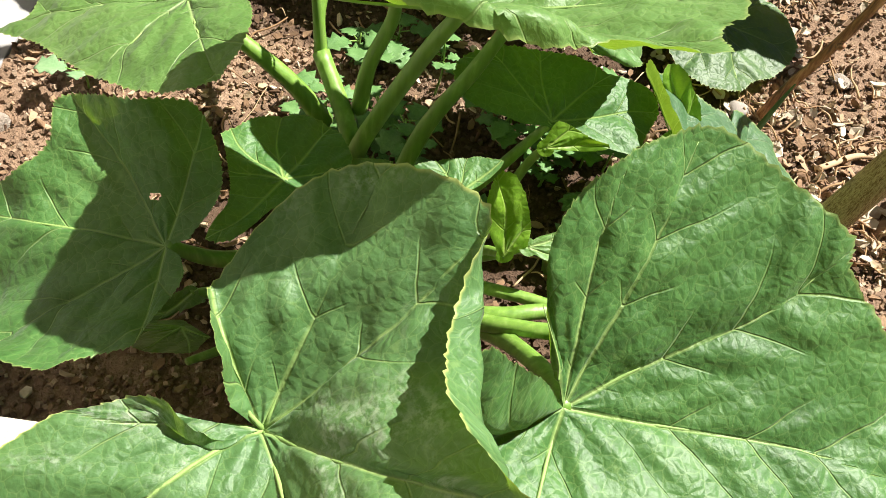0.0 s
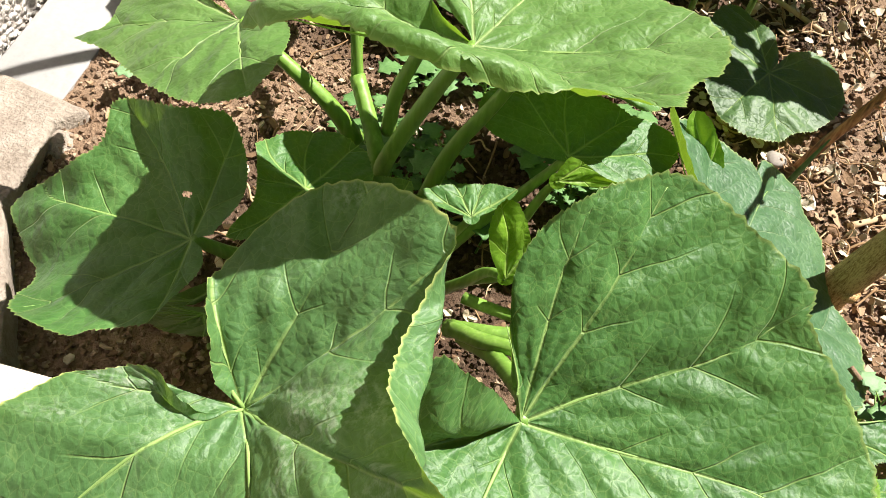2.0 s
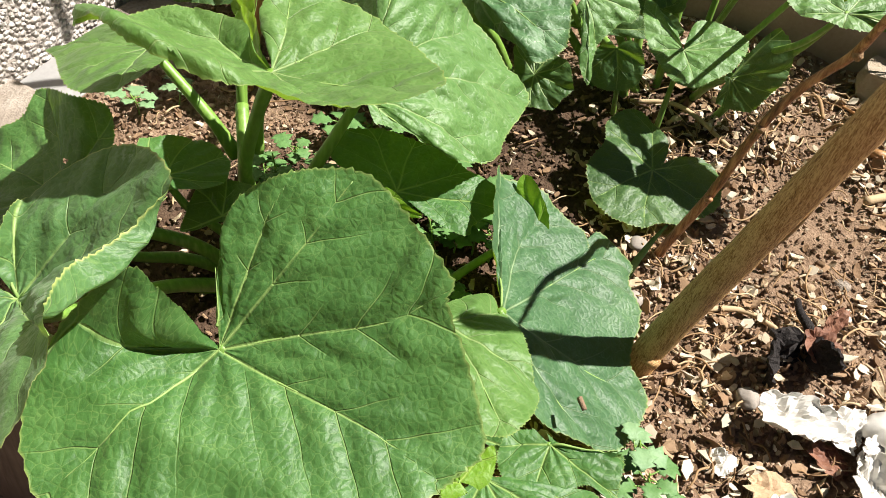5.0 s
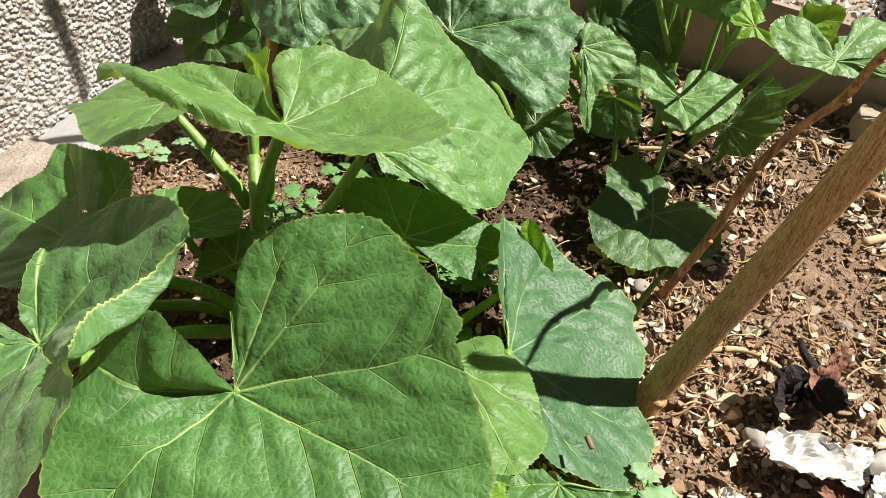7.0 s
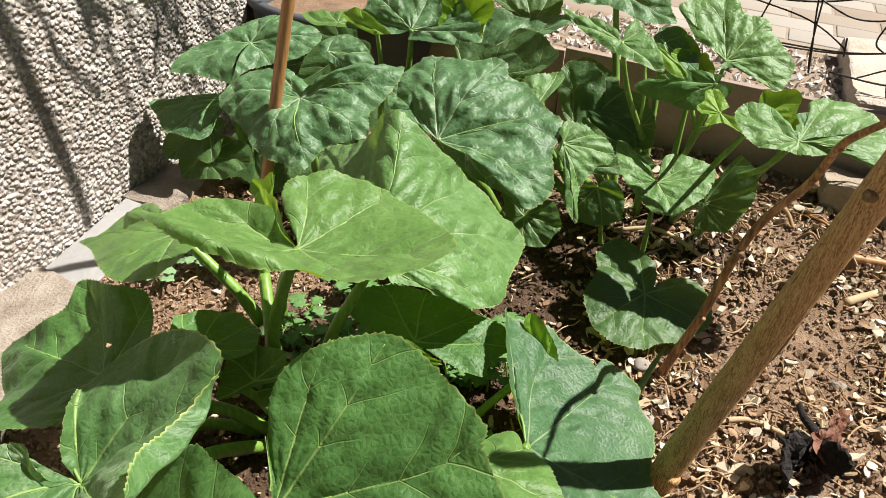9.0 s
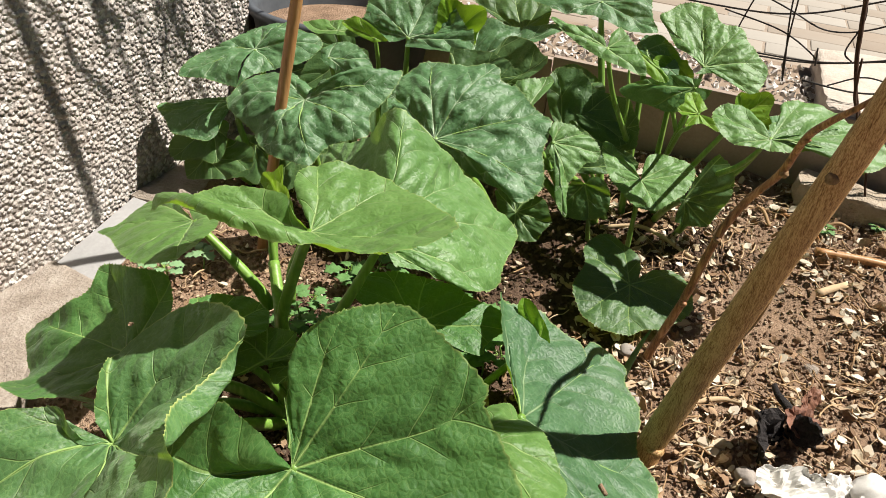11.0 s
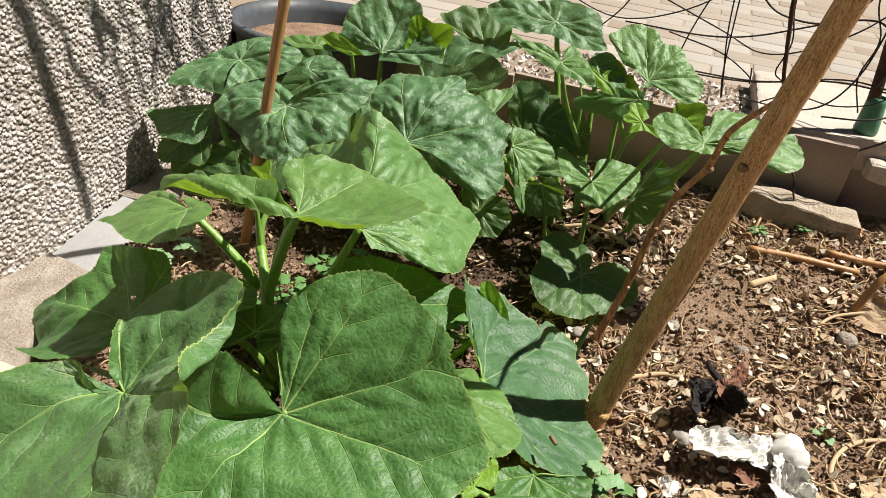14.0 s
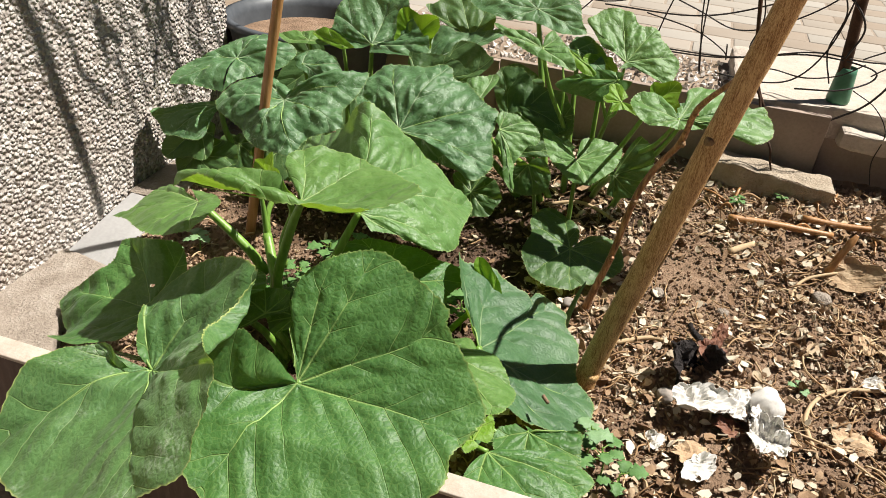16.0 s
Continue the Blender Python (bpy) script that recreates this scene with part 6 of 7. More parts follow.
# filler leaves that hide the soil, shade put into their dark green
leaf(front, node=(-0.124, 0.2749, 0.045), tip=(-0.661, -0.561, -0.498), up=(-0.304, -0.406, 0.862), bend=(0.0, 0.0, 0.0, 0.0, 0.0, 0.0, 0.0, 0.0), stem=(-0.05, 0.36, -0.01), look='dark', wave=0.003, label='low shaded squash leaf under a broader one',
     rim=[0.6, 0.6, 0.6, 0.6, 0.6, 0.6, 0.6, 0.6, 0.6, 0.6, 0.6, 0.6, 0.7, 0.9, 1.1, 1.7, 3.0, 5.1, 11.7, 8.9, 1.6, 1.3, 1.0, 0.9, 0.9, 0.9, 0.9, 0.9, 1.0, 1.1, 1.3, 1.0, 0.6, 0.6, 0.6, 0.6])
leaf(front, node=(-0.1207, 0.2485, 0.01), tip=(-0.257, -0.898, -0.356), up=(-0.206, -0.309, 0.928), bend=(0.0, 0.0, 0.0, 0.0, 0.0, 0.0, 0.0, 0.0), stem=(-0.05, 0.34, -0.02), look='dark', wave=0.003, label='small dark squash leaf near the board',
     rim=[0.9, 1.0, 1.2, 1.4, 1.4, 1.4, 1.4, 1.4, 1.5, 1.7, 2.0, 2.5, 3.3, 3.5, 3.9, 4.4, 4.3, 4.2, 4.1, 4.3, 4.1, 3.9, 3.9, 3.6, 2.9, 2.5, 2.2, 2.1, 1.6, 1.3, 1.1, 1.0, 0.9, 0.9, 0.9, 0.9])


# ---- young leaves and buds ----
def young_leaf(plant, at, tip, up, size, cup, foot, look="young", label="bright yellow-green young squash leaf"):
    """A small leaf still folded along its middle, with a crinkled edge."""
    rim = []
    for i in range(24):
        a = -math.pi + 2 * math.pi * i / 24
        r = size * (0.62 + 0.38 * math.cos(a)) * (1 + 0.16 * math.cos(5 * a + at[0] * 50))
        rim.append(max(r, 0.18 * size) * 100)
    return leaf(plant, node=at, tip=tip, up=up, bend=(cup * 0.3, 0.0, cup, 0, 0, 0, 0, 0), rim=rim, stem=foot, look=look, wave=0.004, label=label, rings=8)


young_leaf(front, (-0.085, 0.440, 0.200), (-0.2, 0.3, 0.8), (-0.5, -0.8, 0.3), 0.030, 10.0, (-0.075, 0.418, 0.135))
young_leaf(back, (0.335, 0.77, 0.275), (0.55, 0.0, 0.3), (0.1, -0.8, 0.6), 0.034, 14.0, (0.268, 0.89, 0.07))
young_leaf(back, (0.245, 0.88, 0.285), (-0.2, -0.4, -0.4), (0.0, -0.8, 0.6), 0.035, 12.0, (0.25, 0.90, 0.06))
young_leaf(rear, (-0.065, 0.88, 0.265), (0.2, 0.1, 0.9), (0.4, -0.9, 0.2), 0.050, 12.0, (-0.07, 0.89, 0.05))

# filler leaves below the sunlit ones, their shade put into a darker green
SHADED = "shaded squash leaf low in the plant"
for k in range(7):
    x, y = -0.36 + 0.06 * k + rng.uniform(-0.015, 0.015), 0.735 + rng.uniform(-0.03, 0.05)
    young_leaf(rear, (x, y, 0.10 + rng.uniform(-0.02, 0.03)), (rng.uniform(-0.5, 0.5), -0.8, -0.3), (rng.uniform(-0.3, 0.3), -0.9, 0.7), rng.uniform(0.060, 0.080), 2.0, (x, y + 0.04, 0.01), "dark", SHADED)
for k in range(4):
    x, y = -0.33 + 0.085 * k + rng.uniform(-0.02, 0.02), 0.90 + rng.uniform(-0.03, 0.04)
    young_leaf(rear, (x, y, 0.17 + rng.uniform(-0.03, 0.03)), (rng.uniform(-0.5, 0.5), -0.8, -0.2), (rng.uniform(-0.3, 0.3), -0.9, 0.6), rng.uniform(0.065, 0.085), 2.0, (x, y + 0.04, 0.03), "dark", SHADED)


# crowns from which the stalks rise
child("crown", tube([(-0.03, 0.385, -0.05), (-0.036, 0.378, 0.0), (-0.040, 0.378, 0.05), (-0.045, 0.380, 0.085)], [0.012, 0.011, 0.009, 0.006], 16, 6, 0.08, 0.05), STALK, front, "thick pale green crown stem")
child("stalk", tube([(-0.041, 0.373, 0.05), (-0.048, 0.385, 0.10), (-0.0752, 0.4176, 0.137)], [0.007, 0.0065, 0.006], 16, 8, 0.10, 0.04), STALK, front)
child("stalk", tube([(-0.0752, 0.4176, 0.133), (-0.078, 0.418, 0.16), (-0.083, 0.418, 0.20)], [0.0045, 0.0035, 0.002], 12, 6, 0.10, 0.04), STALK, front)
child("crown", tube([(0.13, 0.40, -0.05), (0.12, 0.392, -0.01), (0.11, 0.385, 0.02)], [0.011, 0.010, 0.006], 14, 6, 0.08, 0.05), STALK, side, "thick pale green crown stem")
child("crown", tube([(0.252, 0.90, 0.0), (0.250, 0.90, 0.06), (0.248, 0.90, 0.10)], [0.011, 0.010, 0.006], 14, 6, 0.08, 0.05), STALK, back, "thick pale green crown stem")
child("crown", tube([(-0.14, 0.83, -0.02), (-0.14, 0.83, 0.04), (-0.13, 0.84, 0.10)], [0.012, 0.011, 0.006], 14, 6, 0.08, 0.05), STALK, rear, "thick pale green crown stem")

# ---- edging and walls of the bed ----


def rough_prism(outline, z0, z1, rough=0.004, cell=0.012, seed=0.0):
    """A worn slab with the given outline, its top and sides uneven and its edges rounded."""
    bm = bmesh.new()
    top = [bm.verts.new((x, y, z1)) for x, y in outline]
    face = bm.faces.new(top)
    if face.normal.z < 0 or face.calc_area() and face.normal.length == 0:
        face.normal_flip()
    side = bmesh.ops.extrude_face_region(bm, geom=[face])
    bmesh.ops.translate(bm, vec=(0, 0, z0 - z1), verts=[v for v in side["geom"] if isinstance(v, bmesh.types.BMVert)])
    bmesh.ops.recalc_face_normals(bm, faces=bm.faces[:])
    bmesh.ops.bevel(bm, geom=bm.edges[:], offset=0.005, segments=2, affect="EDGES", profile=0.6)
    bmesh.ops.triangulate(bm, faces=bm.faces[:])
    for _ in range(9):
        far = [e for e in bm.edges if e.calc_length() > cell]
        if not far:
            break
        bmesh.ops.subdivide_edges(bm, edges=far, cuts=1)
        bmesh.ops.triangulate(bm, faces=[f for f in bm.faces if len(f.verts) > 3])
    for v in bm.verts:
        q = v.co * 26 + Vector((seed, seed * 1.7, 0))
        v.co += Vector((noise.noise(q), noise.noise(q + Vector((9, 0, 0))), noise.noise(q + Vector((0, 9, 0))) + 0.4 * noise.noise(q * 4))) * rough
    return bm


thing("kerb", rough_prism([(-0.455, -0.10), (-0.225, 0.115), (-0.252, 0.212), (-0.290, 0.268), (-0.331, 0.33), (-0.348, 0.425), (-0.33, 0.455), (-0.455, 0.47)], -0.13, -0.008, seed=2), CONCRETE, "worn pinkish concrete kerb at the foot of the wall", "kerb", kind="structure")
thing("kerb", block((0.075, 0.30, 0.10), (-0.405, 0.765, -0.028), 0.004, 0.004, 6, seed=5), CONCRETE, "worn concrete kerb at the foot of the wall", "kerb", kind="structure")
slab = tagged(new("marble_slab"), "grey-white marble offcut lying along the wall", "stone slab")
slab.matrix_world = Matrix.Translation((-0.395, 0.53, -0.02))
child("slab_top", block((0.078, 0.165, 0.006), (-0.3985, 0.532, -0.0015), 0.0015, 0, 0, turn=(14, 0, -4)), MARBLE, slab)
child("slab_body", block((0.0775, 0.1645, 0.011), (-0.3985, 0.5339, -0.0097), 0.001, 0, 0, turn=(14, 0, -4)), CUTSTONE, slab, "rough cut brown edge")

board = tagged(new("timber_board"), "weathered dark timber board with a pale sawn top", "timber board")
board.matrix_world = Matrix.Translation((0.4, 0.14, 0.0))
child("board_face", block((1.32, 0.021, 0.245), (0.452, 0.156, -0.017), 0.0015, 0.0006, 3, turn=(0, 2.8, 2.9)), BOARD, board)
child("board_top", block((1.321, 0.0225, 0.004), (0.458, 0.156, 0.1074), 0.0012, 0, 0, turn=(0, 2.8, 2.9)), BOARDTOP, board, "pale sawn top edge")

for at, size, turn, seed in (((0.33, 1.083, 0.12), (0.575, 0.012, 0.165), (4, 0, 0), 1), ((-0.10, 1.088, 0.115), (0.28, 0.012, 0.16), (3, 0, 1), 2), ((0.69, 1.115, 0.115), (0.135, 0.012, 0.17), (0, 0, 4), 3), ((0.87, 1.06, 0.115), (0.24, 0.014, 0.18), (-3, 0, -24), 4)):
    thing("edging_panel", block(size, at, 0.0015, 0.001, 5, turn=turn, seed=seed), PANEL, "thin grey-brown edging panel holding the soil", "edging panel", "panels along the back", "structure")
thing("concrete_cap", block((0.80, 0.36, 0.055), (0.86, 1.285, 0.188), 0.006, 0.006, 14, turn=(0, -1.5, 1), seed=3), PALECAP, "rough pale concrete strip behind the edging", "concrete strip", kind="structure")
thing("concrete_cap", block((0.12, 0.03, 0.03), (0.70, 1.088, 0.165), 0.005, 0.006, 6, turn=(3, 5, 5), seed=8), PALECAP, "broken pale mortar piece under the concrete strip", "mortar", kind="structure")
thing("rough_block", block((0.195, 0.060, 0.040), (0.548, 1.025, 0.092), 0.004, 0.008, 13, turn=(2, 4, -3), seed=4), STONE, "rough limestone block lying on the soil", "stone block")

# ---- paving beyond the bed ----
bed = bmesh.new()
for x0, x1, y0, y1 in ((-6, 8, 1.40, 12),):
    bed.faces.new([bed.verts.new(p) for p in ((x0, y0, 0.1105), (x1, y0, 0.1105), (x1, y1, 0.1105), (x0, y1, 0.1105))])
paving = thing("pavement", bed, JOINT, "pale beige paving with brownish joints", "pavement", kind="structure")
paver_mesh = as_mesh(block((0.194, 0.094, 0.02), (0, 0, 0), 0.003), "paver", PAVER)
for j in range(17):
    for i in range(13):
        ob = new("paver", paver_mesh)
        ob.matrix_world = pose(-0.62 + i * 0.2 + (0.1 if j % 2 else 0) + rng.uniform(-0.001, 0.001), 1.46 + j * 0.1, 0.102 + rng.uniform(-0.001, 0.001), 0, 0, rng.uniform(-0.5, 0.5) + (180 if rng.random() < 0.5 else 0))
        put(ob, paving)


def gravel(name, count, x0, x1, y0, y1, z, size, mat, label):
    verts, faces = [], []
    for _ in range(count):
        c = Vector((rng.uniform(x0, x1), rng.uniform(y0, y1), z + rng.uniform(-0.004, 0.004)))
        r = size * rng.uniform(0.5, 1.2)
        base = len(verts)
        for p in ((1, 0, 0), (-1, 0, 0), (0, 1, 0), (0, -1, 0), (0, 0, 0.7), (0, 0, -0.7)):
            q = Vector(p) * r * rng.uniform(0.7, 1.2)
            q.rotate(Euler((rng.random() * 6, rng.random() * 6, rng.random() * 6)))
            verts.append(c + q)
        faces += [tuple(base + k for k in f) for f in ((0, 2, 4), (2, 1, 4), (1, 3, 4), (3, 0, 4), (2, 0, 5), (1, 2, 5), (3, 1, 5), (0, 3, 5))]
    me = bpy.data.meshes.new(name)
    me.from_pydata([v[:] for v in verts], [], faces)
    me.materials.append(mat)
    return tagged(new(name, me), label, "gravel", kind="stuff")


WHITE = rough_material("pale_gravel", [(0.2, (0.45, 0.40, 0.36)), (0.8, (0.72, 0.68, 0.64))], 60, 0.3, 0.001, 0.8, island=True)
shelf = bmesh.new()
shelf.faces.new([shelf.verts.new(p) for p in ((-0.9, 1.09, 0.165), (0.47, 1.09, 0.165), (0.47, 1.45, 0.165), (-0.9, 1.45, 0.165))])
thing("gravel_bed", shelf, MORTAR, "flat strip behind the edging under pale gravel", "gravel bed", kind="structure")
gravel("gravel", 1400, -0.3, 0.46, 1.095, 1.42, 0.168, 0.009, WHITE, "pale gravel strewn behind the back edging")

# ---- pot behind the wall's corner ----
pot = empty("plant_pot", (-0.335, 1.07, -0.02), "grey plastic pot of dry soil beyond the wall", "plant pot")


def lathe(profile, at, sides=40):
    bm = bmesh.new()
    rings = [[bm.verts.new((at[0] + r * math.cos(2 * math.pi * k / sides), at[1] + r * math.sin(2 * math.pi * k / sides), at[2] + z)) for k in range(sides)] for r, z in profile]
    for a, b in zip(rings, rings[1:]):
        for k in range(sides):
            bm.faces.new((a[k], a[(k + 1) % sides], b[(k + 1) % sides], b[k]))
    return bm


child("pot_wall", lathe([(0.12, 0.0), (0.160, 0.225), (0.170, 0.228), (0.172, 0.240), (0.160, 0.242), (0.153, 0.22), (0.145, 0.17)], (-0.335, 1.07, -0.02)), POT, pot)
earth = bmesh.new()
bmesh.ops.create_circle(earth, cap_ends=True, radius=0.152, segments=32, matrix=Matrix.Translation((-0.335, 1.07, 0.178)))
child("pot_soil", earth, SOIL, pot, "dry brown soil in the pot")

# ---- rod, bottle and wire ----
rod = thing("iron_rod", tube([(0.628, 1.145, 0.208), (0.621, 1.142, 0.30), (0.610, 1.14, 0.45), (0.60, 1.14, 0.8)], [0.0095, 0.0095, 0.009, 0.009], 12, 5, 0, 0.08), RUSTY, "rusty iron fence rod set in a cut bottle", "rod")
bottle = thing("cut_bottle", lathe([(0.0, 0.0), (0.0185, 0.001), (0.0195, 0.006), (0.0178, 0.028), (0.0160, 0.052), (0.0148, 0.062), (0.0138, 0.062), (0.0150, 0.050), (0.0165, 0.028), (0.018, 0.008)], (0.630, 1.145, 0.209), 28), BOTTLE, "cut green plastic bottle round the iron rod", "bottle")
fence = empty("wire_fence", (0.6, 1.16, 0.21), "tangled black wire fence along the paving", "wire fence")


def wire(points, r=0.0012):
    child("wire", tube(points, [r * 1.3, r * 1.3], 6, 7), WIRE, fence)


wire([(0.28, 1.17, 0.245), (0.44, 1.16, 0.252), (0.57, 1.15, 0.285), (0.66, 1.13, 0.288), (0.80, 1.16, 0.30)])
wire([(0.26, 1.18, 0.238), (0.42, 1.17, 0.245), (0.56, 1.15, 0.279), (0.655, 1.125, 0.280), (0.668, 1.12, 0.262), (0.62, 1.10, 0.242), (0.55, 1.10, 0.232)])
wire([(0.20, 1.20, 0.30), (0.36, 1.17, 0.31), (0.47, 1.16, 0.345), (0.56, 1.15, 0.40), (0.60, 1.14, 0.52)])
wire([(0.36, 1.15, 0.52), (0.372, 1.15, 0.34), (0.388, 1.15, 0.25), (0.394, 1.15, 0.215), (0.385, 1.15, 0.26), (0.378, 1.15, 0.36), (0.37, 1.15, 0.52)], 0.001)
wire([(0.28, 1.16, 0.305), (0.37, 1.15, 0.29), (0.425, 1.15, 0.262), (0.432, 1.15, 0.248), (0.428, 1.15, 0.275)], 0.001)
wire([(0.20, 1.2, 0.37), (0.36, 1.16, 0.325), (0.44, 1.16, 0.30), (0.52, 1.15, 0.33), (0.60, 1.14, 0.40), (0.66, 1.13, 0.52)], 0.0011)
wire([(0.42, 1.14, 0.225), (0.50, 1.13, 0.225), (0.55, 1.12, 0.245), (0.585, 1.12, 0.30), (0.60, 1.12, 0.38), (0.61, 1.12, 0.52)])
wire([(0.455, 1.12, 0.23), (0.50, 1.11, 0.255), (0.56, 1.11, 0.25), (0.61, 1.10, 0.265), (0.645, 1.10, 0.29)], 0.001)
wire([(0.54, 1.09, 0.145), (0.62, 1.085, 0.195), (0.67, 1.09, 0.235), (0.70, 1.10, 0.30), (0.71, 1.11, 0.42), (0.69, 1.12, 0.55)], 0.0015)
wire([(0.615, 1.12, 0.29), (0.63, 1.125, 0.34), (0.60, 1.13, 0.38), (0.565, 1.13, 0.385), (0.50, 1.14, 0.365), (0.44, 1.15, 0.37), (0.40, 1.15, 0.40)], 0.0013)
wire([(0.64, 1.11, 0.295), (0.685, 1.11, 0.33), (0.69, 1.11, 0.40), (0.665, 1.12, 0.47)], 0.001)
wire([(0.66, 1.11, 0.27), (0.72, 1.11, 0.33), (0.725, 1.11, 0.42), (0.70, 1.12, 0.52)], 0.001)
wire([(0.47, 1.14, 0.52), (0.46, 1.14, 0.40), (0.475, 1.14, 0.33), (0.465, 1.14, 0.28), (0.48, 1.14, 0.265)], 0.001)
wire([(0.58, 1.13, 0.52), (0.575, 1.13, 0.42), (0.595, 1.12, 0.36), (0.585, 1.12, 0.30), (0.60, 1.10, 0.25)], 0.001)
wire([(0.64, 1.10, 0.245), (0.68, 1.09, 0.225), (0.705, 1.075, 0.19), (0.70, 1.07, 0.14), (0.71, 1.068, 0.10)], 0.0008)
wire([(0.05, 1.25, 0.33), (0.18, 1.22, 0.30), (0.30, 1.2, 0.34), (0.40, 1.18, 0.42)], 0.001)
wire([(0.13, 1.22, 0.25), (0.20, 1.2, 0.34), (0.235, 1.19, 0.46)], 0.001)
wire([(0.30, 1.18, 0.24), (0.32, 1.17, 0.33), (0.36, 1.17, 0.45)], 0.001)

vine = empty("dry_vine", (0.567, 1.03, 0.06), "dead brown vine climbing past the edging", "vine")
child("vine_stem", tube([(0.569, 1.025, 0.05), (0.556, 1.015, 0.085), (0.540, 1.012, 0.12), (0.531, 1.022, 0.15), (0.511, 1.028, 0.175), (0.507, 1.034, 0.205), (0.488, 1.035, 0.24), (0.468, 1.04, 0.30), (0.452, 1.04, 0.38), (0.42, 1.03, 0.52), (0.34, 1.0, 0.70), (0.22, 0.96, 0.86)], [0.0012, 0.0014, 0.0018, 0.0024, 0.0026, 0.003, 0.0035, 0.003, 0.002], 9, 8, 0, 0.35), RUSTY, vine)
child("vine_stem", tube([(0.511, 1.028, 0.175), (0.502, 1.024, 0.20), (0.494, 1.032, 0.225), (0.482, 1.03, 0.25), (0.474, 1.03, 0.30)], [0.0012, 0.0016, 0.002, 0.0024, 0.0015], 8, 8, 0, 0.3), RUSTY, vine)
# unseen branches added to the vine's upper end to cast shadows on the wall
for pts, r in (([(0.37, 1.01, 0.64), (0.28, 0.98, 0.60), (0.20, 0.93, 0.64), (0.13, 0.88, 0.60)], 0.0022), ([(0.32, 0.99, 0.73), (0.22, 0.93, 0.72), (0.14, 0.90, 0.76), (0.06, 0.86, 0.73)], 0.0024), ([(0.25, 0.97, 0.82), (0.18, 0.9, 0.78), (0.10, 0.88, 0.70), (0.05, 0.84, 0.66)], 0.0020), ([(0.22, 0.96, 0.86), (0.12, 0.92, 0.84), (0.02, 0.88, 0.87), (-0.06, 0.83, 0.84)], 0.0022), ([(0.28, 0.98, 0.60), (0.24, 0.93, 0.53), (0.17, 0.9, 0.50)], 0.0018)):
    child("shadow_branch", tube(pts, [r, r * 0.5], 7, 8, 0, 0.2), RUSTY, vine)

# unseen bare branches added overhead in the sun's path, to shade the wall
child("shadow_branch", tube([Vector((-0.442, y, z)) + to_sun * far for y, z, far in ((0.445, 0.46, 0.95), (0.477, 0.349, 0.93), (0.508, 0.23, 0.92), (0.535, 0.11, 0.90), (0.556, 0.015, 0.88))], [0.008, 0.009, 0.009, 0.007], 10, 6, 0, 0.15), RUSTY, vine)
r2 = random.Random(12)
for k in range(27):
    y, z = r2.uniform(0.585, 0.93), r2.uniform(0.10, 0.30)
    far = r2.uniform(0.78, 0.98)
    pts = []
    for q in range(6):
        pts.append(Vector((-0.442, y, z)) + to_sun * far)
        y, z, far = y - 0.012 + r2.gauss(0, 0.012), z + r2.uniform(0.02, 0.055), far + r2.gauss(0, 0.02)
    r = r2.choice((0.0016, 0.0022, 0.003, 0.004))
    child("shadow_branch", tube(pts, [r, r, r * 0.6], 7, 5, 0, 0.2), RUSTY, vine)

# twig on the cane
thing("curled_twig", tube([(0.366, 0.451, 0.165), (0.378, 0.450, 0.19), (0.386, 0.453, 0.215), (0.392, 0.459, 0.255)], [0.0018, 0.0013, 0.0008], 8, 6, 0, 0.2), STRAW, "thin pale dry twig curling off the cane", "twig")

# ---- litter on the soil ----
CREAM = rough_material("cream_flake", [(0.2, (0.38, 0.31, 0.22)), (0.8, (0.66, 0.58, 0.46))], 60, 0.3, 0.001, 0.8, island=True)
def drop(x, y, lift=0.0):
    return (x, y, soil_z(x, y) + lift)


def stick_on_soil(name, pts, r, mat, label, category, sides=10):
    line = [drop(x, y, r * 0.7 + h) for x, y, h in pts]
    return thing(name, tube(line, [r, r * 0.95, r * 0.8], sides, 7, 0, 0.12, pts[0][0]), mat, label, category)


stick_on_soil("dry_stalk", [(0.485, 0.885, 0.004), (0.56, 0.895, 0.005), (0.645, 0.905, 0.006)], 0.0062, BAMBOO, "dry reddish hollow stalk lying on the soil", "stalk")
stick_on_soil("dry_stalk", [(0.60, 0.935, 0.004), (0.68, 0.935, 0.010), (0.78, 0.945, 0.010)], 0.0055, BAMBOO, "dry reddish hollow stalk lying on the soil", "stalk")
stick_on_soil("dry_stalk", [(0.49, 0.80, 0.002), (0.525, 0.83, 0.004)], 0.0055, STRAW, "short pale broken stalk on the soil", "stalk")
thing("stalk_stump", tube([drop(0.628, 0.80, -0.01), drop(0.633, 0.80, 0.02), drop(0.648, 0.81, 0.055), drop(0.654, 0.815, 0.068)], [0.007, 0.006, 0.006, 0.003], 9, 6, 0.1, 0.2), BAMBOO, "splintered brown stalk stump standing in the soil", "stump")
stick_on_soil("bare_twig", [(0.575, 0.70, 0.002), (0.59, 0.76, 0.006), (0.63, 0.79, 0.012), (0.72, 0.83, 0.02)], 0.0024, STRAW, "thin pale bent twig on the litter", "twig")
stick_on_soil("bare_twig", [(0.60, 0.44, 0.002), (0.592, 0.505, 0.003), (0.625, 0.555, 0.006), (0.70, 0.585, 0.006), (0.80, 0.62, 0.004)], 0.0028, STRAW, "thin brown twig on the litter", "twig")
stick_on_soil("bare_twig", [(0.565, 0.475, 0.006), (0.62, 0.455, 0.006), (0.68, 0.42, 0.006)], 0.0016, STRAW, "thin brown twig on the litter", "twig")
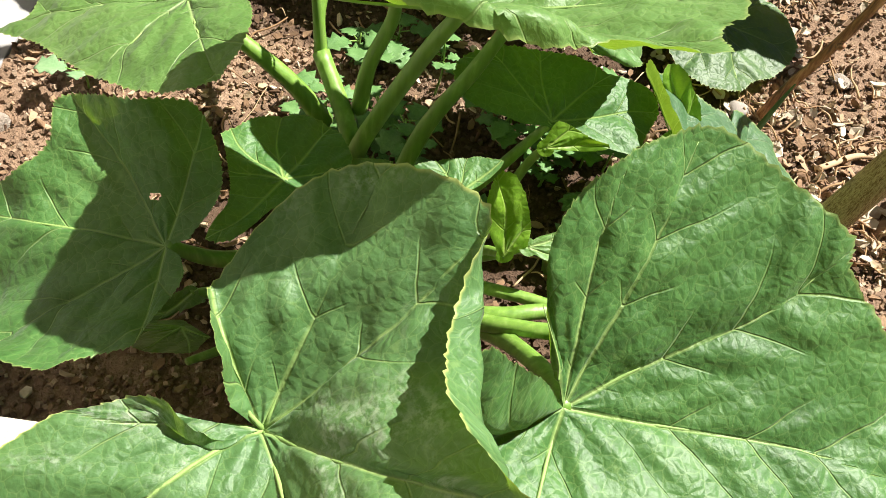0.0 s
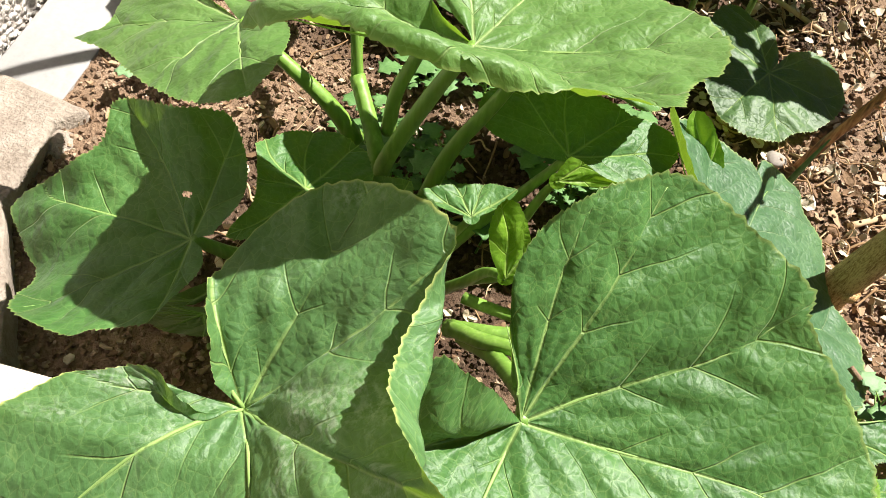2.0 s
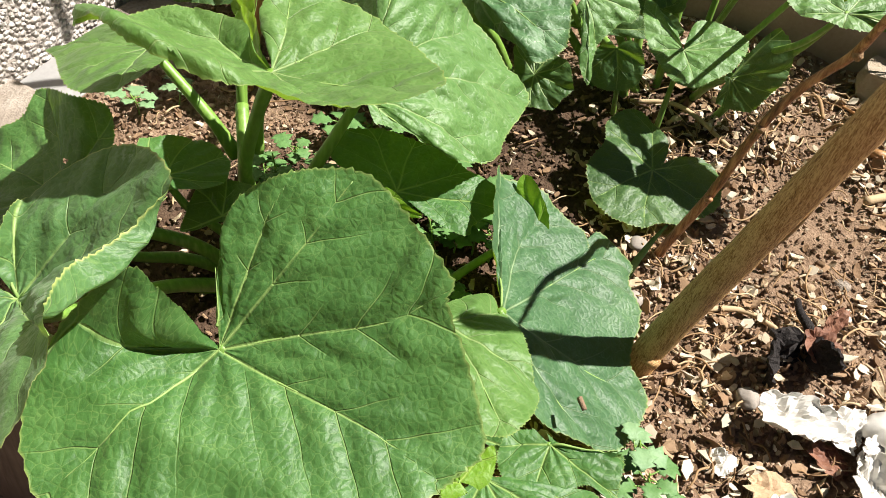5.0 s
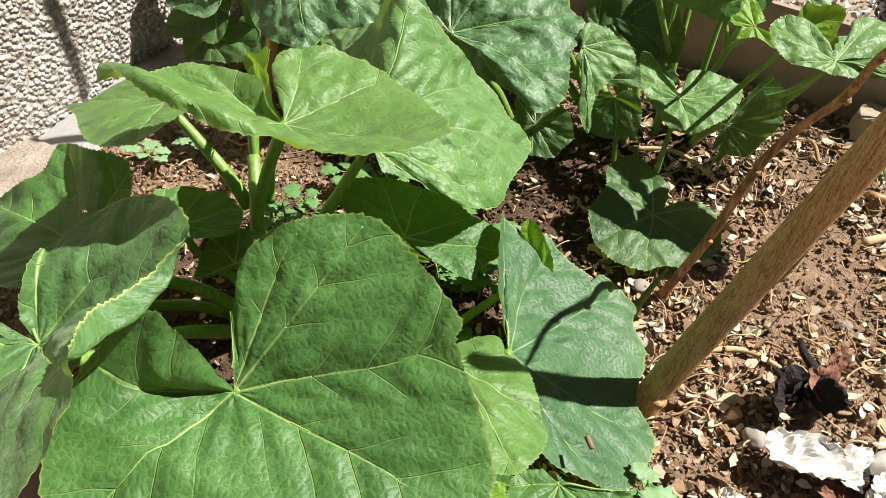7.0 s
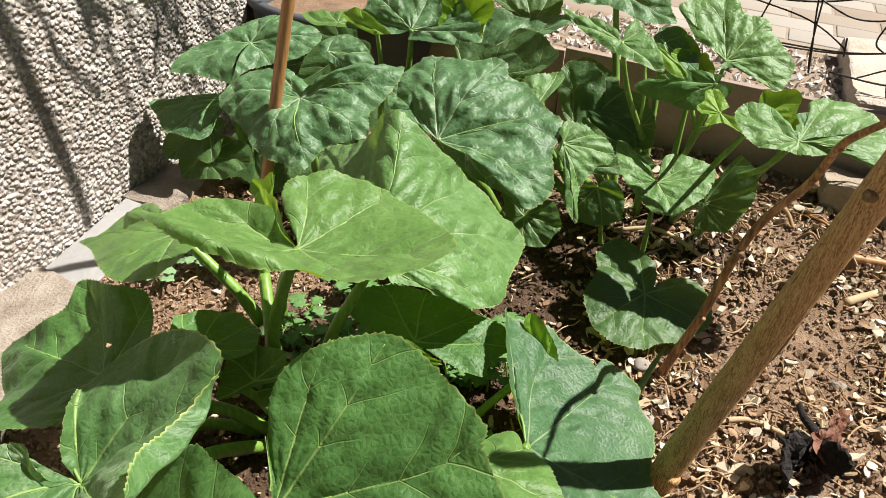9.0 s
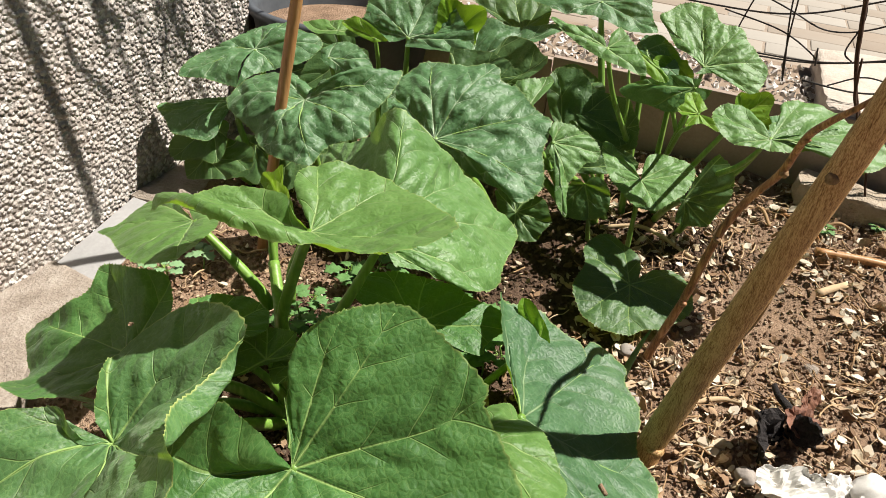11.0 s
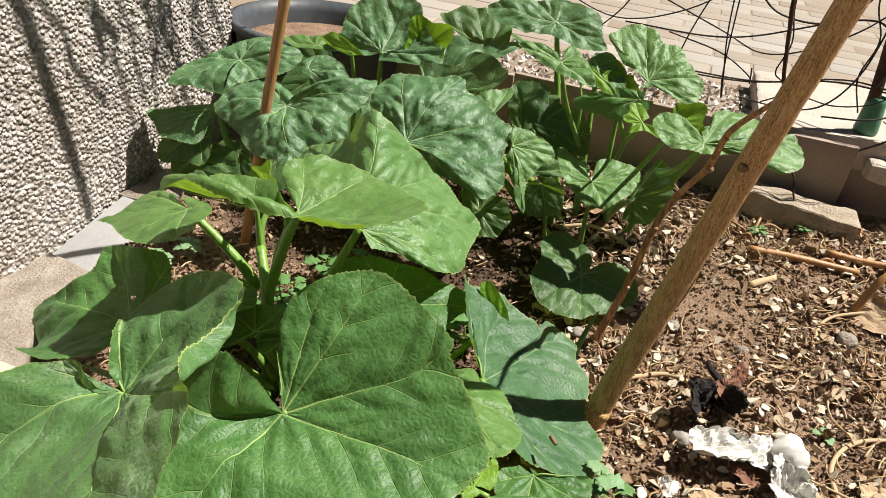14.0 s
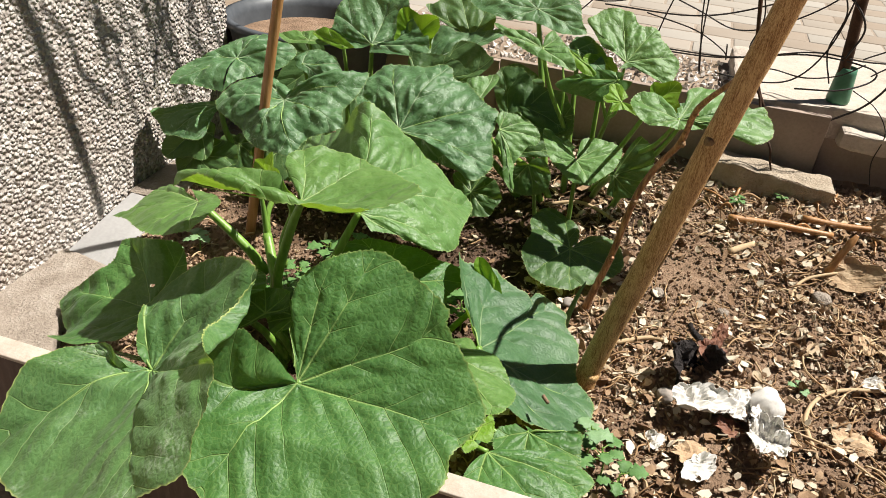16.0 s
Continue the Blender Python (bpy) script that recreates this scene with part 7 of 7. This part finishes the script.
stick_on_soil("bare_twig", [(0.355, 0.545, 0.003), (0.40, 0.57, 0.006), (0.44, 0.565, 0.004)], 0.0032, STRAW, "short dry root on the soil", "twig")
stick_on_soil("bare_twig", [(0.20, 0.83, 0.003), (0.26, 0.84, 0.008), (0.33, 0.80, 0.006)], 0.0032, STRAW, "dry brown stem on shaded soil", "twig")
stick_on_soil("bare_twig", [(0.66, 0.50, 0.003), (0.72, 0.47, 0.005), (0.80, 0.44, 0.004)], 0.005, REDBARK, "reddish brown branch end on the soil", "branch")


def crumpled(name, at, size, mat, label, category, turn=(0, 0, 0), crease=0.35, seed=0.0, cup=0.0, thin=0.0008):
    """A torn sheet creased along a few sharp folds: dead leaf, peel or crushed shell."""
    bm = bmesh.new()
    n = 17 if name == "eggshell" else 11
    r = random.Random(int(seed * 10))
    folds = [(r.uniform(0, 6.28), r.uniform(-0.5, 0.5), r.uniform(0.3, 1.0) * r.choice((-1, 1))) for _ in range(4)]
    grid = []
    for j in range(n + 1):
        row = []
        for i in range(n + 1):
            x, y = i / n * 2 - 1, j / n * 2 - 1
            k = max(abs(x), abs(y)) / max(math.hypot(x, y), 1e-6)
            x, y = x * k, y * k
            edge = 1 + 0.30 * noise.noise((x * 2.6 + seed, y * 2.6, seed)) + 0.10 * noise.noise((x * 7, y * 7, seed))
            h = sum(w * abs(x * math.cos(a) + y * math.sin(a) - c) for a, c, w in folds) * 0.6
            h += 0.5 * abs(noise.noise((x * 1.9, y * 1.9, seed))) + 0.22 * abs(noise.noise((x * 4.5, y * 4.5, seed + 3)))
            row.append(bm.verts.new((x * size[0] * edge, y * size[1] * edge, (h * crease + cup * (x * x + y * y)) * min(size))))
        grid.append(row)
    for j in range(n):
        for i in range(n):
            bm.faces.new((grid[j][i], grid[j][i + 1], grid[j + 1][i + 1], grid[j + 1][i]))
    bm.transform(Matrix.Translation(at) @ pose(0, 0, 0, *turn))
    ob = thing(name, bm, mat, label, category, flat=True)
    ob.modifiers.new("thickness", "SOLIDIFY").thickness = thin
    return ob


crumpled("dead_leaf", drop(0.660, 0.790, 0.018), (0.046, 0.027), DRYLEAF, "curled dry beige leaf on the litter", "dead leaf", (42, -10, -28), 0.22, 1.3, cup=0.35)
crumpled("dead_leaf", drop(0.474, 0.548, 0.020), (0.020, 0.017), REDLEAF, "crumpled shiny red-brown dead leaf", "dead leaf", (50, 20, 30), 0.7, 2.1)
crumpled("dead_leaf", drop(0.482, 0.585, 0.018), (0.018, 0.013), REDLEAF, "crumpled brown dead leaf on the soil", "dead leaf", (60, -30, 70), 0.7, 4.1)
crumpled("dead_leaf", drop(0.725, 0.93, 0.030), (0.03, 0.022), DRYLEAF, "brown dry leaf against the edging", "dead leaf", (70, 10, 10), 0.5, 6.0)
crumpled("dead_leaf", drop(0.505, 0.450, 0.010), (0.018, 0.014), REDLEAF, "dark red scrap of dead leaf by the shells", "dead leaf", (15, 20, 0), 0.6, 7.3)
crumpled("dead_leaf", drop(0.465, 0.395, 0.010), (0.024, 0.015), DRYLEAF, "yellowish torn dry leaf scrap", "dead leaf", (20, 10, 30), 0.8, 8.4)
crumpled("dead_leaf", drop(0.665, 0.66, 0.010), (0.022, 0.018), DRYLEAF, "beige dry leaf on the litter", "dead leaf", (15, -20, 50), 0.6, 9.9)
crumpled("dead_leaf", drop(0.640, 0.475, 0.010), (0.024, 0.018), DRYLEAF, "beige dry leaf on the litter", "dead leaf", (10, 15, 0), 0.6, 11.2)
crumpled("fruit_peel", drop(0.437, 0.522, 0.012), (0.036, 0.027), PEEL, "blackened rotten fruit peel on the soil", "fruit peel", (35, 30, 20), 1.4, 3.3, thin=0.003)
crumpled("fruit_peel", drop(0.462, 0.53, 0.014), (0.022, 0.016), PEEL, "blackened rotten fruit peel on the soil", "fruit peel", (50, 25, 80), 1.3, 5.5, thin=0.003)
thing("peel_stalk", tube([drop(0.470, 0.545, 0.012), drop(0.462, 0.562, 0.020), drop(0.449, 0.576, 0.026), drop(0.446, 0.598, 0.020)], [0.008, 0.006, 0.0045, 0.0035], 9, 6, 0.1, 0.25), PEEL, "shrivelled black stalk end of the peel", "fruit peel")


def eggshell(at, r, turn, open_share, seed, label="broken white eggshell on the litter"):
    """Part of an egg's shell with a jagged, partly crushed rim."""
    bm = bmesh.new()
    sides, rings = 30, 12
    last = None
    for j in range(rings + 1):
        ring = []
        for k in range(sides):
            a = 2 * math.pi * k / sides
            stop = open_share * (1 + 0.16 * noise.noise((math.cos(a) * 2.5 + seed, math.sin(a) * 2.5, seed)) + 0.05 * math.sin(k * 2.3))
            lat = stop * math.pi * j / rings + 0.02
            p = Vector((math.sin(lat) * math.cos(a) * r, math.sin(lat) * math.sin(a) * r, -math.cos(lat) * r * 1.25))
            p += Vector((noise.noise(p * 60 + Vector((seed, 0, 0))), noise.noise(p * 60 + Vector((0, seed, 3))), noise.noise(p * 60 + Vector((3, 0, seed))))) * r * 0.22
            p *= 1 - 0.16 * abs(noise.noise(p * 45 + Vector((seed, 5, 0)))) - 0.12 * abs(noise.noise(p * 110 + Vector((0, seed, 0))))
            ring.append(bm.verts.new(p))
        if last:
            for k in range(sides):
                bm.faces.new((last[k], last[(k + 1) % sides], ring[(k + 1) % sides], ring[k]))
        else:
            bm.faces.new(ring[::-1])
        last = ring
    bm.transform(Matrix.Translation(at) @ pose(0, 0, 0, *turn))
    ob = tagged(part("eggshell", bm, SHELL), label, "eggshell", "broken eggshells")
    ob.modifiers.new("thickness", "SOLIDIFY").thickness = 0.0005
    return ob


eggshell(drop(0.543, 0.494, 0.010), 0.0225, (165, 25, 20), 0.52, 3.0)
for at, size, turn, crease, seed, note in (
        ((0.462, 0.455, 0.018), (0.032, 0.021), (8, 14, 8), 1.0, 21.0, "crumpled white eggshell on the litter"),
        ((0.487, 0.470, 0.016), (0.017, 0.015), (25, 20, 40), 1.0, 22.0, "crumpled white eggshell on the litter"),
        ((0.512, 0.478, 0.016), (0.020, 0.018), (30, 10, 60), 1.15, 23.0, "crumpled cream eggshell on the litter"),
        ((0.545, 0.428, 0.012), (0.022, 0.029), (15, -12, 15), 1.15, 24.0, "crushed creamy eggshell on the litter"),
        ((0.540, 0.474, 0.014), (0.019, 0.013), (40, 5, 10), 0.9, 31.0, "crushed white eggshell on the litter"),
        ((0.532, 0.455, 0.010), (0.016, 0.013), (20, 15, 70), 1.15, 25.0, "crushed creamy eggshell on the litter"),
        ((0.472, 0.375, 0.008), (0.014, 0.022), (12, 14, -35), 0.6, 26.0, "small grey-white shell fragment"),
        ((0.420, 0.398, 0.007), (0.014, 0.011), (20, -10, 20), 0.7, 27.0, "small white shell fragment"),
        ((0.677, 0.585, 0.007), (0.015, 0.011), (18, 12, 10), 0.7, 28.0, "small white shell fragment")):
    shell = crumpled("eggshell", drop(*at), size, SHELL, note, "eggshell", turn, crease, seed, 0.25, 0.0006)
    tagged(shell, group="broken eggshells")


def pebble(at, r, mat, seed, label, squash=0.75):
    bm = bmesh.new()
    bmesh.ops.create_icosphere(bm, subdivisions=3, radius=r)
    for v in bm.verts:
        v.co *= 1 + 0.22 * noise.noise(v.co * (1.4 / r) + Vector((seed, 0, 0)))
        v.co.z *= squash
    bm.transform(Matrix.Translation(at) @ pose(0, 0, 0, 0, 0, seed * 40))
    return tagged(part("pebble", bm, mat), label, "stone", "stones on the soil")


GREYSTONE = rough_material("grey_stone", [(0.3, (0.20, 0.17, 0.15)), (0.7, (0.36, 0.32, 0.28))], 60, 0.4, 0.001, 0.85)
pebble(drop(0.428, 0.47, 0.008), 0.0105, GREYSTONE, 1.0, "small round grey-brown pebble")
pebble(drop(0.302, 0.535, 0.004), 0.0115, GREYSTONE, 2.0, "grey-brown stone by the red shoot", 0.5)
pebble(drop(0.285, 0.60, 0.004), 0.011, GREYSTONE, 3.0, "grey-brown stone near the grass blade", 0.6)
pebble(drop(0.40, 0.67, 0.004), 0.011, CONCRETE, 4.0, "pale stone on bare soil", 0.5)
pebble(drop(0.335, 0.395, 0.006), 0.011, CONCRETE, 5.0, "pale stone by the cane", 0.7)
pebble(drop(0.49, 0.67, 0.003), 0.009, CONCRETE, 6.0, "pale stone on bare soil", 0.5)
pebble(drop(0.62, 0.735, 0.006), 0.014, CONCRETE, 7.0, "pale stone under the dry leaf", 0.6)
pebble((-0.345, 0.42, -0.03), 0.02, CONCRETE, 8.0, "broken pale stone beside the kerb", 0.7)
pebble((-0.335, 0.60, -0.01), 0.022, STONE, 9.0, "broken reddish stone by the marble slab", 0.8)


def litter(name, count, area, size, mat, label, category, flatness=0.22, longer=1.0, lift=0.002, tilt=0.6, thin_out=None):
    """Loose bits as one mesh: bent six-sided chips lying at all angles on the soil."""
    verts, faces = [], []
    x0, x1, y0, y1 = area
    for _ in range(count):
        x, y = rng.uniform(x0, x1), rng.uniform(y0, y1)
        if thin_out and rng.random() < thin_out(x, y):
            continue
        s = size * rng.uniform(0.35, 1.0) ** 1.4 * 1.3
        c = Vector((x, y, soil_z(x, y) + lift + s * 0.2))
        turn = Euler((rng.gauss(0, tilt), rng.gauss(0, tilt), rng.uniform(0, 6.28))).to_matrix()
        base, h = len(verts), s * flatness
        around = [(math.cos(a + rng.uniform(-0.3, 0.3)) * s * longer * rng.uniform(0.7, 1.1), math.sin(a) * s * rng.uniform(0.5, 0.9)) for a in (0, 1.1, 2.1, 3.14, 4.2, 5.2)]
        cup = rng.uniform(-0.35, 0.5)
        for up in (h, -h):
            for px, py in around:
                verts.append(c + turn @ Vector((px, py, up + cup * px * px / (s * longer))))
        faces += [tuple(base + k for k in range(6)), tuple(base + 11 - k for k in range(6))]
        faces += [(base + k, base + 6 + k, base + 6 + (k + 1) % 6, base + (k + 1) % 6) for k in range(6)]
    me = bpy.data.meshes.new(name)
    me.from_pydata([v[:] for v in verts], [], faces)
    me.materials.append(mat)
    return tagged(new(name, me), label, category, kind="stuff")


def bare_patch(x, y):
    """Share of litter missing on the bare mound of soil and in scattered bare spots."""
    spots = min(max(noise.noise((x * 13, y * 13, 6.0)) * 1.6, 0.0), 0.75)
    return max(spots, 0.94 * math.exp(-(((x - 0.44) / 0.085) ** 4 + ((y - 0.735) / 0.075) ** 4)))


def under_plants(x, y):
    """Chips were strewn on the open part of the bed; few lie among the stems."""
    return max(bare_patch(x, y), 0.62 * min(max((0.27 - x) / 0.08, 0.0), 1.0))


litter("wood_chips", 17000, (-0.36, 1.0, 0.18, 1.07), 0.0037, CHIP, "brown and cream wood chips covering the soil", "wood chips", 0.2, 1.5, 0.003, 0.55, under_plants)
litter("large_chips", 420, (0.22, 1.0, 0.2, 1.06), 0.0070, CHIP, "large brown and cream bark chips on the soil", "bark chips", 0.10, 1.6, 0.006, 0.6, bare_patch)
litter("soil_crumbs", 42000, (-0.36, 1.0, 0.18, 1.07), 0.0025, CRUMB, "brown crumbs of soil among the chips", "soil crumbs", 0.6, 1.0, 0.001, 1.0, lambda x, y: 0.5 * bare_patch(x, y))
litter("pale_chips", 1500, (0.2, 1.0, 0.2, 1.06), 0.0065, CREAM, "pale shell and wood flakes on the soil", "shell flakes", 0.06, 1.1, 0.007, 0.5, bare_patch)


def husks(count, area):
    """Curled dry scraps of leaf and peel, joined."""
    verts, faces = [], []
    x0, x1, y0, y1 = area
    for _ in range(count):
        x, y = rng.uniform(x0, x1), rng.uniform(y0, y1)
        if rng.random() < bare_patch(x, y):
            continue
        s, thin = rng.uniform(0.004, 0.011), rng.uniform(0.35, 0.8)
        turn = Euler((rng.gauss(0, 0.7), rng.gauss(0, 0.7), rng.uniform(0, 6.28))).to_matrix()
        c, curl, twist = Vector(drop(x, y, 0.006)), rng.uniform(-1.6, 1.6), rng.gauss(0, 0.6)
        base = len(verts)
        for i in range(6):
            for j in range(4):
                a, b = i / 5 * 2 - 1, j / 3 * 2 - 1
                b *= (1 - 0.5 * a * a) * thin * rng.uniform(0.75, 1.15)
                p = Vector((a * s, b * s, s * (curl * b * b + 0.35 * curl * a * a + twist * a * b) + rng.uniform(-0.0005, 0.0005)))
                verts.append(c + turn @ p)
        for i in range(5):
            for j in range(3):
                q = base + i * 4 + j
                faces.append((q, q + 1, q + 5, q + 4))
    me = bpy.data.meshes.new("dry_husks")
    me.from_pydata([v[:] for v in verts], [], faces)
    me.materials.append(CHIP)
    me.shade_smooth()
    tagged(new("dry_husks", me), "curled dry scraps of leaf and husk on the soil", "dry husks", kind="stuff")


husks(1500, (0.15, 1.0, 0.22, 1.06))


def fibres(name, count, area, mat, label, category):
    bm = bmesh.new()
    x0, x1, y0, y1 = area
    for _ in range(count):
        x, y, a = rng.uniform(x0, x1), rng.uniform(y0, y1), rng.uniform(0, 6.28)
        if rng.random() < bare_patch(x, y):
            continue
        n, step, pts = rng.randint(3, 5), rng.uniform(0.005, 0.014), []
        for k in range(n):
            pts.append(drop(x, y, rng.uniform(0.004, 0.012)))
            a += rng.gauss(0, 0.33)
            x, y = x + math.cos(a) * step, y + math.sin(a) * step
        r = rng.uniform(0.0004, 0.0014)
        tube(pts, [r, r * 0.7], 5, 3, 0, 0, 0, bm)
    return thing(name, bm, mat, label, category, kind="stuff")


fibres("root_fibres", 1700, (0.2, 0.95, 0.25, 1.05), STRAW, "dry roots and stalk fibres on the soil", "dry fibres")
fibres("root_fibres", 160, (-0.3, 0.2, 0.3, 0.9), STRAW, "dry roots and stalk fibres on shaded soil", "dry fibres")


for k in range(26):
    x, y = rng.uniform(0.42, 0.78), rng.uniform(0.86, 1.03)
    a, length = rng.uniform(0, 3.14), rng.uniform(0.02, 0.05)
    stick_on_soil("dry_stalk", [(x, y, 0.003), (x + math.cos(a) * length * 0.5, y + math.sin(a) * length * 0.5, rng.uniform(0.003, 0.02)), (x + math.cos(a) * length, y + math.sin(a) * length, 0.006)], rng.uniform(0.0012, 0.0028), rng.choice((STRAW, STRAW, BAMBOO)), "short dry broken stalk in the litter by the edging", "stalk", 7)


# ---- weeds ----
WEED = rough_material("weed_leaf", [(0.3, (0.060, 0.14, 0.04)), (0.7, (0.13, 0.24, 0.08))], 90, 0.4, 0.001, 0.5)
WEEDPALE = rough_material("pale_weed_leaf", [(0.3, (0.11, 0.21, 0.09)), (0.7, (0.22, 0.33, 0.17))], 90, 0.4, 0.001, 0.5)


def seedling(x, y, height, size, count, mat, label, seed, base=None):
    r = random.Random(seed)
    foot = Vector(drop(x, y)) if base is None else Vector(base)
    plant = empty("weed_seedling", foot, label, "weed", "weeds on the soil")
    top = foot + Vector((r.uniform(-0.01, 0.01), r.uniform(-0.01, 0.01), height))
    child("stem", tube([foot - Vector((0, 0, 0.005)), foot.lerp(top, 0.5) + Vector((0.003, 0, 0)), top], [0.0012, 0.001, 0.0008], 7, 5), STALK, plant)
    for k in range(count):
        a = 6.283 * k / count + r.uniform(-0.4, 0.4)
        start = foot.lerp(top, r.uniform(0.55, 1.0))
        way = Vector((math.cos(a), math.sin(a), r.uniform(0.1, 0.6))).normalized()
        across = way.cross(Vector((0, 0, 1))).normalized()
        bm = bmesh.new()
        rows = []
        s = size * r.uniform(0.7, 1.15)
        for i in range(9):
            t = i / 8
            w = s * 0.42 * math.sin(math.pi * min(t * 0.9 + 0.06, 1.0)) * (1 + 0.4 * math.sin(t * 19))
            c = start + way * (s * 0.35 + t * s) - Vector((0, 0, 0.35 * s * t * t))
            rows.append([bm.verts.new(c + across * w * q + Vector((0, 0, 0.15 * w * abs(q)))) for q in (-1, -0.5, 0, 0.5, 1)])
        for p, q in zip(rows, rows[1:]):
            for i in range(4):
                bm.faces.new((p[i], p[i + 1], q[i + 1], q[i]))
        one = child("leaf", bm, mat, plant)
        one.modifiers.new("thickness", "SOLIDIFY").thickness = 0.0004
        child("stalk", tube([start, start + way * s * 0.4], [0.0007, 0.0006], 6, 3), STALK, one)


seedling(0.372, 0.330, 0.045, 0.027, 5, WEED, "small green weed seedling beside the squash leaves", 3)
seedling(0.388, 0.312, 0.03, 0.022, 4, WEED, "small green weed seedling beside the squash leaves", 5)
seedling(0.352, 0.352, 0.05, 0.022, 5, WEEDPALE, "pale green weed seedling near the cane", 9)
seedling(0.588, 0.552, 0.012, 0.012, 5, WEEDPALE, "tiny pale weed seedling among the litter", 4)
seedling(0.492, 0.93, 0.02, 0.011, 9, WEED, "small green weed near the stone block", 6)
seedling(0.57, 0.985, 0.012, 0.009, 7, WEED, "small green weed near the stone block", 16)
seedling(-0.285, 0.50, 0.03, 0.024, 5, WEEDPALE, "pale grey-green seedling by the marble slab", 7)
seedling(-0.255, 0.53, 0.028, 0.022, 5, WEEDPALE, "pale grey-green seedling by the marble slab", 8)
for k in range(26):
    seedling(rng.uniform(-0.10, 0.16), rng.uniform(0.40, 0.60), rng.uniform(0.02, 0.06), rng.uniform(0.014, 0.028), rng.randint(5, 9), WEED, "small weed in the shade of the squash leaves", 20 + k)


def grass_blade(points, width, label):
    bm = bmesh.new()
    line = path_points(points, 8)
    rows = []
    for i, c in enumerate(line):
        w = width * math.sin(math.pi * (0.12 + 0.88 * (1 - i / (len(line) - 1))) * 0.5)
        rows.append([bm.verts.new(c + Vector((w * q, 0.25 * w * q, -0.4 * w * (1 - abs(q))))) for q in (-1, 0, 1)])
    for p, q in zip(rows, rows[1:]):
        for i in range(2):
            bm.faces.new((p[i], p[i + 1], q[i + 1], q[i]))
    ob = thing("grass_blade", bm, WEED, label, "grass")
    ob.modifiers.new("thickness", "SOLIDIFY").thickness = 0.0004


grass_blade([(0.287, 0.556, 0.0), (0.289, 0.556, 0.03), (0.296, 0.560, 0.065), (0.303, 0.565, 0.088)], 0.0045, "single green grass blade by the red shoot")
# droppings on a leaf and bits lying on the blades
thing("leaf_litter_bit", tube([(0.296, 0.325, 0.0865), (0.303, 0.318, 0.0850)], [0.0022, 0.002], 8, 3, 0, 0.3, 1, smooth_path=True), CRUMB, "small brown husk lying on a leaf", "husk")
